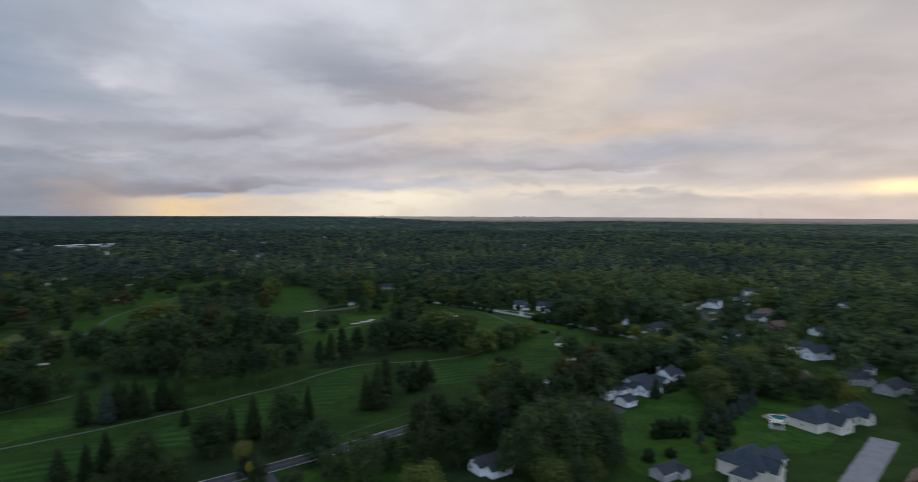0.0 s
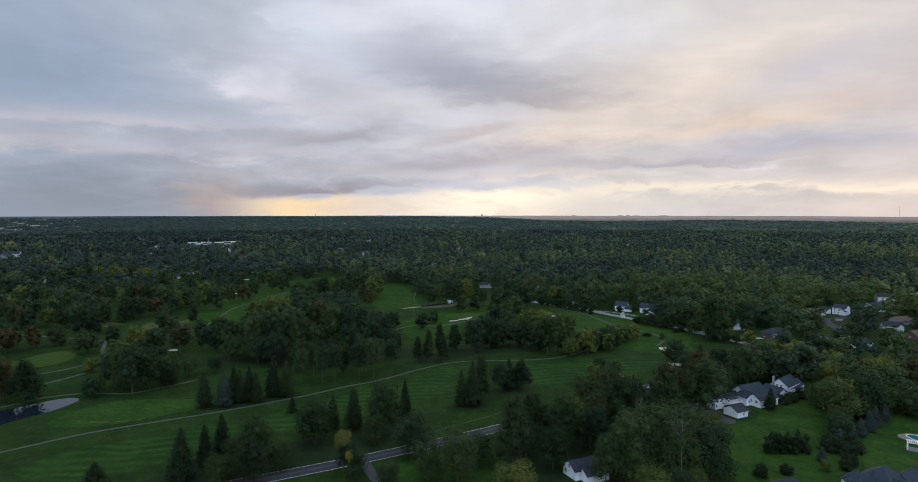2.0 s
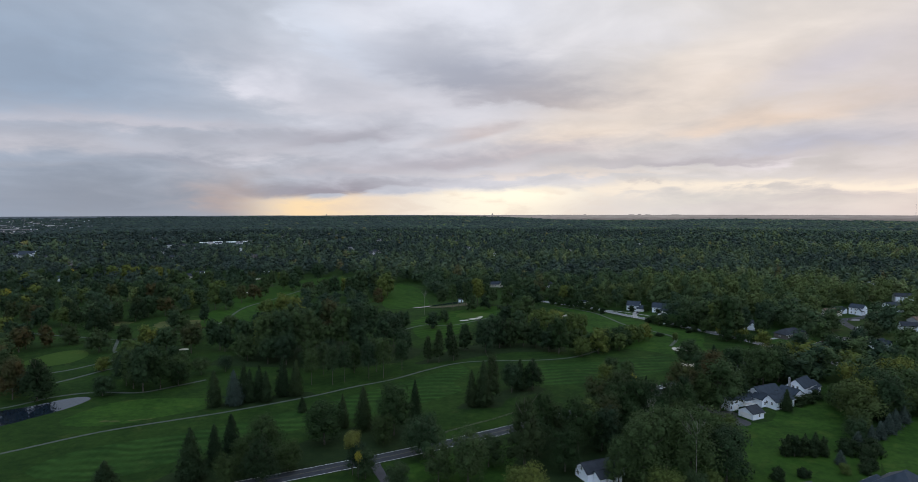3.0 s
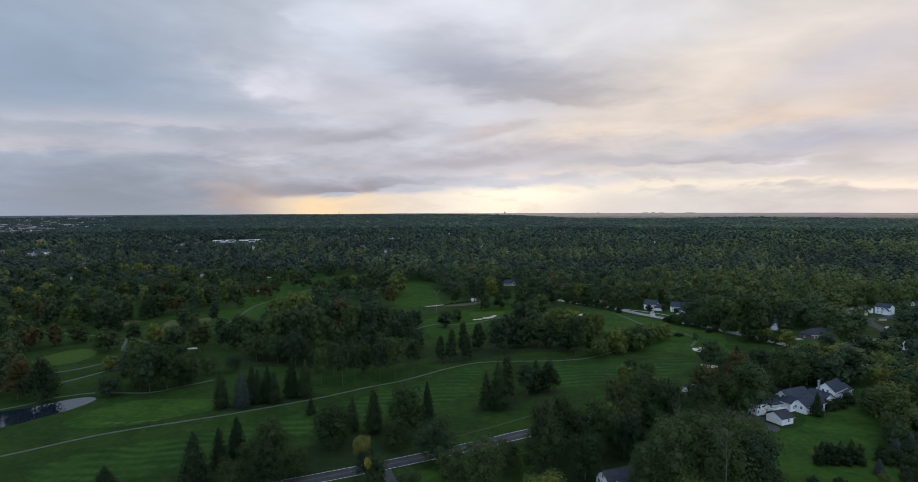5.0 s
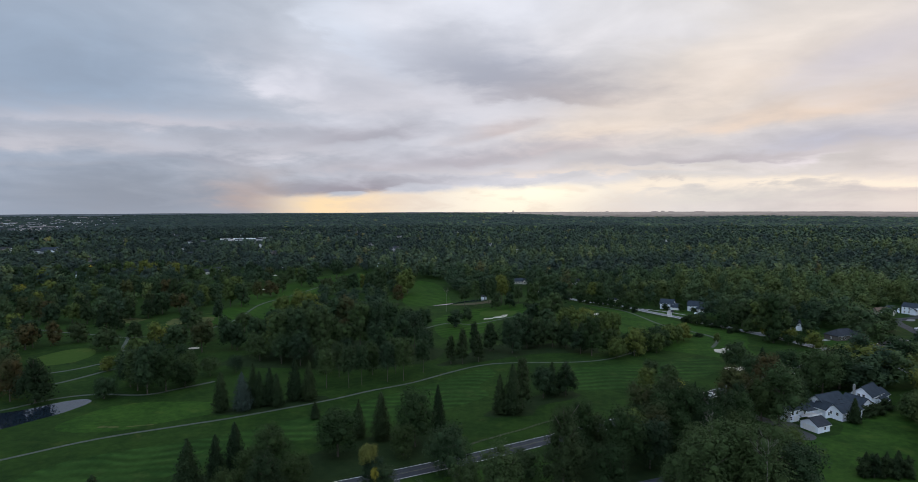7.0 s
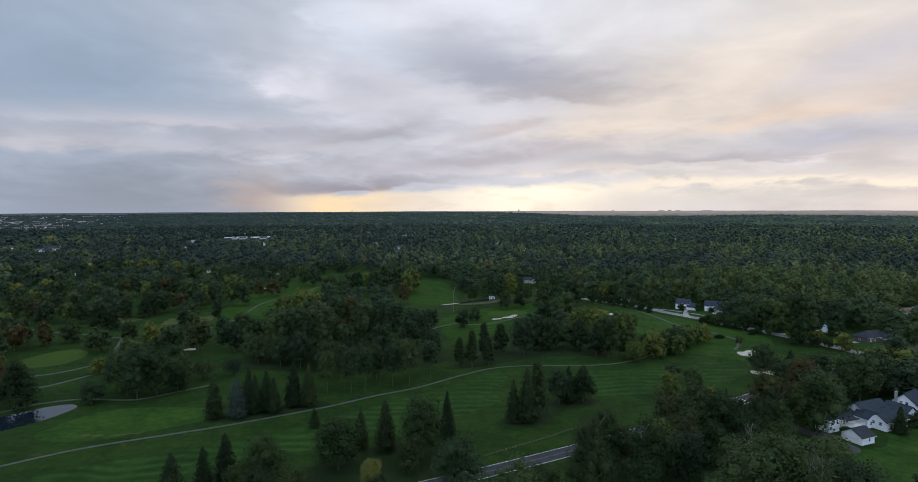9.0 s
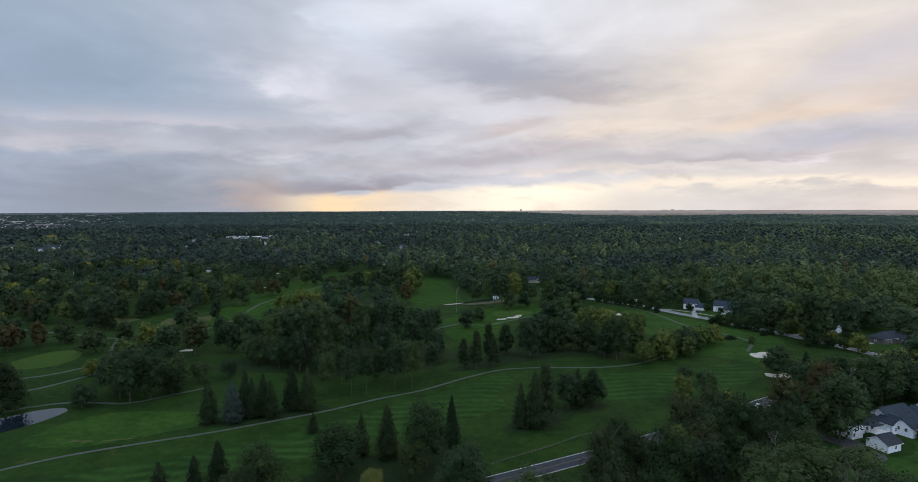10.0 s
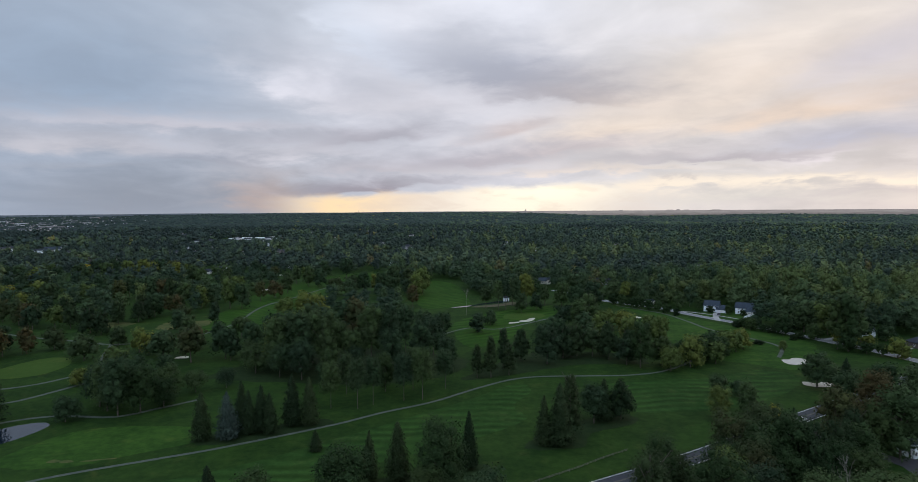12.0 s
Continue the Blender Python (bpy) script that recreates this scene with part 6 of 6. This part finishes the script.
tree("broad", -83, 596, 25, 7.8, FAR); tree("russet", -71, 602, 22, 7.6, FAR); tree("broad", -246, 691, 22, 5.7, FAR); tree("broad", -238, 686, 19, 5.5, FAR); tree("broad", -179, 722, 18, 8.3, FAR)

# trees between the far fairways


WEST = [(-445, 470), (-440, 622), (-300, 640), (-285, 712), (-215, 690), (-200, 575), (-206, 480), (-250, 452), (-300, 420), (-420, 430)]
LANES = ([(-417, 574), (-385, 574), (-322, 552), (-308, 566), (-287, 614), (-267, 627)], [(-175, 405), (-166, 450), (-172, 511), (-161, 564), (-146, 646)], [(-300, 415), (-236, 393), (-190, 392)], [(-430, 594), (-400, 590)], [(-335, 560), (-296, 553)], [(-270, 620), (-272, 680)])


def loose_trees():
    """Trees past counting between the far fairways."""
    g = np.random.default_rng(5)
    found = [tuple(o.matrix_world.translation[:2]) for o in scene.objects if o.parent is None and o.name.split(".")[0].endswith("tree")]
    own = len(found)
    for x0, x1, y0, y1, gap, tries in ((-445, -200, 415, 705, 13.5, 900), (-100, 50, 560, 720, 11.5, 300), (-125, -60, 400, 560, 13, 160)):
        for _ in range(tries):
            x, y = float(g.uniform(x0, x1)), float(g.uniform(y0, y1))
            px, py = np.array([x]), np.array([y])
            if x0 == -445 and not (inside(px, py, WEST)[0] and all(off_line(px, py, l, 9)[0] for l in LANES)):
                continue
            if (x > -72 and 480 < y < 560) or (-66 < x < -8 and 560 < y < 680) or (x > 20 and y < 620):
                continue
            if all(math.hypot(x - a, y - b) > gap for a, b in found):
                found.append((x, y))
    x, y = np.array(found[own:]).T
    woods("loose_trees", MIXED, x, y, g, (12, 21), (5.4, 8.2), "loose dark green and yellowing trees between far fairways", 640, 0.22, LEAF_NEAR)


# ---------------------------------------------------------------- woods
COURSE = [(-420, 120), (-190, 120), (-51, 178), (57, 238), (205, 341), (196, 373), (180, 406), (163, 440), (144, 471), (128, 503), (92, 546), (66, 600), (40, 622),
          (-14, 560), (-20, 690), (-60, 690), (-90, 745), (-168, 745), (-285, 712), (-300, 640), (-440, 622), (-445, 570), (-420, 470), (-400, 420)]
YARDS = [(-420, 120), (-190, 120), (-51, 178), (57, 238), (130, 290), (150, 292), (186, 262), (200, 236), (222, 196), (232, 100), (0, 95), (-300, 60)]
CLEAR = [(133, 251, 22), (163, 264, 13), (124, 233, 12), (50, 181, 12), (131, 162, 16), (192, 197, 24), (103, 164, 8), (158, 490, 13), (174, 470, 15), (226, 378, 16), (211, 408, 8), (152, 478, 14), (166, 458, 15), (120, 205, 26), (150, 215, 20), (165, 200, 24),
         (304, 455, 10), (330, 458, 12), (318, 466, 8), (414, 520, 12), (346, 418, 11), (290, 354, 10), (54, 640, 10), (113, 632, 10), (167, 660, 10), (123, 518, 7), (-320, 765, 16), (-242, 802, 12)]
CLEAR_FAR = [(-860, 1115, 9), (-867, 1147, 9), (-788, 1098, 9), (-759, 1082, 9), (-451, 709, 9), (-315, 747, 9), (273, 289, 9), (256, 226, 10), (268, 256, 8), (322, 402, 8), (316, 372, 8), (-443, 696, 11), (-775, 1100, 18), (-120, 834, 9), (470, 634, 9), (560, 790, 10), (620, 760, 10), (250, 754, 8), (430, 424, 9), (330, 338, 10), (380, 368, 10), (272, 297, 9), (222, 242, 10), (252, 237, 10), (366, 473, 9), (270, 348, 8), (461, 535, 9), (-604, 1518, 40), (-560, 1527, 40), (-525, 1544, 40), (-630, 1505, 36), (-542, 1452, 75), (-508, 1365, 70), (-490, 1478, 60), (-578, 1435, 60), (-477, 1295, 55)]

SIGHT_LINES = [(273, 291), (256, 228), (-860, 1115), (-867, 1147), (-788, 1098), (-759, 1082), (-451, 709), (-315, 747), (-775, 1115), (-443, 704), (322, 402), (316, 372)] + [(hx, hy) for hx, hy, _r in SPECKS] + [(304, 462), (330, 480), (414, 528), (346, 424), (290, 361), (211, 410), (222, 381), (234, 381), (113, 640), (167, 668), (-320, 775), (470, 640), (285, 405), (276, 385), (430, 430), (330, 345), (222, 247), (252, 242), (366, 478), (270, 352), (461, 540), (-775, 1115)]


def inside(x, y, poly):
    hit = np.zeros(len(x), bool)
    for (x0, y0), (x1, y1) in zip(poly, poly[1:] + poly[:1]):
        cross = (y0 > y) != (y1 > y)
        hit ^= cross & (x < (x1 - x0) * (y - y0) / ((y1 - y0) or 1e-9) + x0)
    return hit


def off_line(x, y, line, gap):
    ok = np.ones(len(x), bool)
    for a, b in zip(line, line[1:]):
        d = np.array(b) - a
        u = np.clip(((x - a[0]) * d[0] + (y - a[1]) * d[1]) / (d @ d), 0, 1)
        ok &= np.hypot(x - a[0] - u * d[0], y - a[1] - u * d[1]) > gap
    return ok


def scatter(seed, r0, r1, az0, az1, gap):
    """Places on a shaken grid in a ring sector, off the course, the roads and the houses."""
    g = np.random.default_rng(seed)
    n = int(2 * r1 / gap) + 1
    i, j = np.meshgrid(np.arange(n), np.arange(n))
    x = (i.ravel() - n / 2 + (j.ravel() % 2) * 0.5 + g.uniform(-0.42, 0.42, n * n)) * gap
    y = (j.ravel() - n / 2 + g.uniform(-0.42, 0.42, n * n)) * gap
    d, a = np.hypot(x, y), np.degrees(np.arctan2(x, y))
    ok = (d >= r0) & (d < r1) & (a >= az0) & (a < az1)
    x, y = x[ok], y[ok] + 30
    ok = ~inside(x, y, COURSE) & ~inside(x, y, YARDS)
    if r0 < 1300:
        for line, w in ((NEAR_ROAD, 9), (FAR_ROAD, 9), ([(204, 343), (268, 366), (286, 404), (330, 455), (380, 500)], 5)):
            ok &= off_line(x, y, line, w)
    for cx, cy, r in CLEAR + CLEAR_FAR + [(hx, hy, 11) for hx, hy, _r in SPECKS]:
        ok &= np.hypot(x - cx, y - cy) > r
    # no trees before these houses, to keep them in the camera's view
    for hx, hy in SIGHT_LINES:
        d = math.hypot(hx, hy - 10)
        s = ((x * hx + (y - 10) * (hy - 10)) / d)
        reach, half = (60, 9.5) if d < 600 else (150, 12.0) if (hx, hy) in SIGHT_LINES[2:10] else (62, 9.5)
        ok &= ~((s > d - reach) & (s < d + 5) & (np.abs(x * (hy - 10) - (y - 10) * hx) / d < half))
    return x[ok], y[ok], g


def woods(name, shapes, x, y, g, high, wide, label, leaves=0, dusk=0.0, mat=LEAF_HAZED):
    """Very many trees as one mesh; shapes: unit crowns to choose from; dusk: how much darker the kinds are."""
    n = len(x)
    which = g.integers(0, len(shapes), n)
    turn = g.uniform(0, 6.28319, n)
    h = g.uniform(*high, n) * (1 + 0.12 * np.sin(x * 0.011) * np.cos(y * 0.013))
    w = g.uniform(*wide, n)
    stand = np.array([noise.noise((px * 0.0045, py * 0.0045, 7)) + 0.6 * noise.noise((px * 0.016, py * 0.016, 3)) for px, py in zip(x, y)])
    west = np.clip((-x / np.maximum(y, 1) - 0.02) * 2.2, 0, 1) * np.clip((np.hypot(x, y) - 500) / 1500, 0, 1)   # cloud shade and haze of the far west, painted as darker, bluer leaves
    # haze painted in by range: the tint drops to darker, bluer stops
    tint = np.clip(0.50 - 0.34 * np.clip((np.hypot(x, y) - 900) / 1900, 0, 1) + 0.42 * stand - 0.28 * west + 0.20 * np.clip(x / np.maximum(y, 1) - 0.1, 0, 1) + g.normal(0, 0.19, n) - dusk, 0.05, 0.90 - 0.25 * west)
    tint = np.where(g.random(n) < 0.018 * (1 - west), g.uniform(0.9, 1.0, n), tint) * 0.999
    h *= 1 + 0.25 * stand
    vs, ts, cs, ss, base = [], [], [], [], 0
    for s, (v, t) in enumerate(shapes):
        k = np.nonzero(which == s)[0]
        if not len(k):
            continue
        c, q = np.cos(turn[k])[:, None], np.sin(turn[k])[:, None]
        px, py = v[None, :, 0] * 2 * w[k, None], v[None, :, 1] * 2 * w[k, None]
        p = np.stack([px * c - py * q + x[k, None], px * q + py * c + y[k, None], v[None, :, 2] * h[k, None] + far_rise(x[k], y[k])[:, None]], 2)
        vs.append(p.reshape(-1, 3))
        ts.append((t[None] + (np.arange(len(k)) * len(v))[:, None, None] + base).reshape(-1, 3))
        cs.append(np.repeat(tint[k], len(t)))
        ss.append(np.tile(np.arange(len(t)) >= len(t) - leaves, len(k)))
        base += len(k) * len(v)
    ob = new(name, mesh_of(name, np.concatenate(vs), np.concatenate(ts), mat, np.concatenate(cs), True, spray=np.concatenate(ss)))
    return tagged(ob, label, "woods", kind="stuff")


def blob_crown(lobes):
    """A far crown: a few uneven lobes, without undersides."""
    v, t = ICO[1]
    t = t[v[t].mean(1)[:, 2] > -0.6]
    out = []
    for i in range(lobes):
        a, d = i * 2.4, (0.0 if lobes == 1 else 0.2)
        r = 0.5 if lobes == 1 else rng.uniform(0.27, 0.36)
        c = np.array((d * math.cos(a), d * math.sin(a), 0.62 if lobes == 1 else rng.uniform(0.5, 0.72)))
        out.append((v * r * rng.uniform(0.72, 1.2, (len(v), 1)) * [1, 1, 0.85] + c, t))
    return joined(out)


MIXED = [round_crown(4 + i % 3, 640, 1, 0.05, 0.046, 1.1, 0.62, tall=1.5) for i in range(6)] + [round_crown(6, 640, 1, 0.02, 0.044, 0.8, 0.62, tall=1.5)]
for v, _tri in MIXED:
    v[:, 2] /= 1.5
x, y, g = scatter(11, 0, 650, -48, 58, 13.2)
woods("near_woods", MIXED, x, y, g, (13, 25), (5.0, 9.6), "dense mixed green woods with a few yellowing crowns", 640, mat=LEAF_NEAR)
loose_trees()
x, y, g = scatter(12, 650, 1300, -46, 57, 15.6)
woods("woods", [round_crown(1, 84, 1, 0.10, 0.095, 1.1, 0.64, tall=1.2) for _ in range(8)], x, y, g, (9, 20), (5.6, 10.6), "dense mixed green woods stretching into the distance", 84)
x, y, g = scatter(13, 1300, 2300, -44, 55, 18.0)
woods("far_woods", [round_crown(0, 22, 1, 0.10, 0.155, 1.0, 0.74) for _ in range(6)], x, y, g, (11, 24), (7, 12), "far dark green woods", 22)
x, y, g = scatter(14, 2300, 4640, -43, 54, 23)
az = np.degrees(np.arctan2(x, y))
town = (az + g.normal(0, 2.5, len(x)) < -31 + (np.hypot(x, y) - 2300) / 700) & (np.hypot(x, y) > 2350)
tx, ty = x[town], y[town]
x, y = x[~town], y[~town]
keep = (np.degrees(np.arctan2(x, y)) < 6) | (np.hypot(x, y) < 4300 + 300 * np.sin(x * 0.004))
x, y = x[keep], y[keep]
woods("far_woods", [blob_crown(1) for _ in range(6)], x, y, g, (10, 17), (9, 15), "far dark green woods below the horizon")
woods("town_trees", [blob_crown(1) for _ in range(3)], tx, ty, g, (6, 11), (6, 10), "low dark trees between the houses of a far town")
x, y = g.uniform(-660, -440, 900), g.uniform(1270, 1535, 900)
low = np.zeros(len(x), bool)
for cx, cy, r in CLEAR_FAR[-9:]:
    low |= np.hypot(x - cx, y - cy) < r
low &= y < 1556 + (x + 575) * 0.404 - 18
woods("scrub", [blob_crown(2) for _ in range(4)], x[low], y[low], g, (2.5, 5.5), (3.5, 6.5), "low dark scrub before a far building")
x, y, g = scatter(15, 120, 1000, 58, 180, 24)
x2, y2, g = scatter(16, 120, 1000, -180, -48, 24)
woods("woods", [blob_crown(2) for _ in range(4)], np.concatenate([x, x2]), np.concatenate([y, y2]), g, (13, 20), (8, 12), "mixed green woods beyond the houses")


# ---------------------------------------------------------------- distance


def build_distance():
    """A glowing ring, painted with haze, that closes the view far behind the woods."""
    mat = bpy.data.materials.new("glowing_haze")
    mat.use_nodes = True
    t = mat.node_tree
    t.nodes.clear()
    k = Nodes(t)
    pos = k.add("ShaderNodeNewGeometry").outputs["Position"]
    s = k.add("ShaderNodeSeparateXYZ")
    t.links.new(pos, s.inputs[0])
    az = k.m("MULTIPLY", k.m("ARCTAN2", s.outputs[0], s.outputs[1]), 57.2958)
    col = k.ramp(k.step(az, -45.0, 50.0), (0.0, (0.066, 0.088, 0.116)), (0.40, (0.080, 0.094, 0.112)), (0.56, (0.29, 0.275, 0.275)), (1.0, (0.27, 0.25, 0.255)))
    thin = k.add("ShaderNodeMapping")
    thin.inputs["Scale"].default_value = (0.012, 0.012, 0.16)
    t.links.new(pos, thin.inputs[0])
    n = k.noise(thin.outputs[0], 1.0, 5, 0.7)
    # painted haze: paler upwards, darker low to meet the woods
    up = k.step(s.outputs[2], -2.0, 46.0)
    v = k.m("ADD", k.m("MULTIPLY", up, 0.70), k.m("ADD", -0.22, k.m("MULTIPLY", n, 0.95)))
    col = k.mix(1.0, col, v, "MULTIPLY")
    e = k.add("ShaderNodeEmission")
    t.links.new(col, e.inputs[0])
    out = k.add("ShaderNodeOutputMaterial")
    t.links.new(e.outputs[0], out.inputs[0])
    b = bmesh.new()
    rows = []
    for i in range(721):
        a = radians(i * 0.5 - 180)
        d = 4720
        top = 52 + 2.5 * noise.noise((i * 0.07, 0, 0)) + 1.2 * noise.noise((i * 0.6, 3, 0))
        rows.append([b.verts.new((d * math.sin(a), d * math.cos(a), z)) for z in (-3, top)])
    for p, q in zip(rows, rows[1:]):
        b.faces.new((p[0], q[0], q[1], p[1]))
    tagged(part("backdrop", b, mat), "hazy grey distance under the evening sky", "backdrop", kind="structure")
    for az, w, h in ((4.3, 12, 12), (-11.4, 3, 12), (17.2, 50, 4), (17.9, 26, 7), (18.6, 44, 3.5), (21.0, 80, 3.5), (13.0, 26, 4), (38.5, 1.2, 70)):
        b = boxes((-w / 2, w / 2, -8, 8, 0, 50 + h), (-w / 3, w / 3, -6, 6, 50 + h, 52 + h))
        ob = thing("far_tower", pose(4690 * math.sin(radians(az)), 4690 * math.cos(radians(az)), 0, 0, 0, -az), "hazy grey tower block on the horizon", "building", "towers on the skyline")
        # the towers glow with the same painted haze
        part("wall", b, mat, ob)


build_distance()
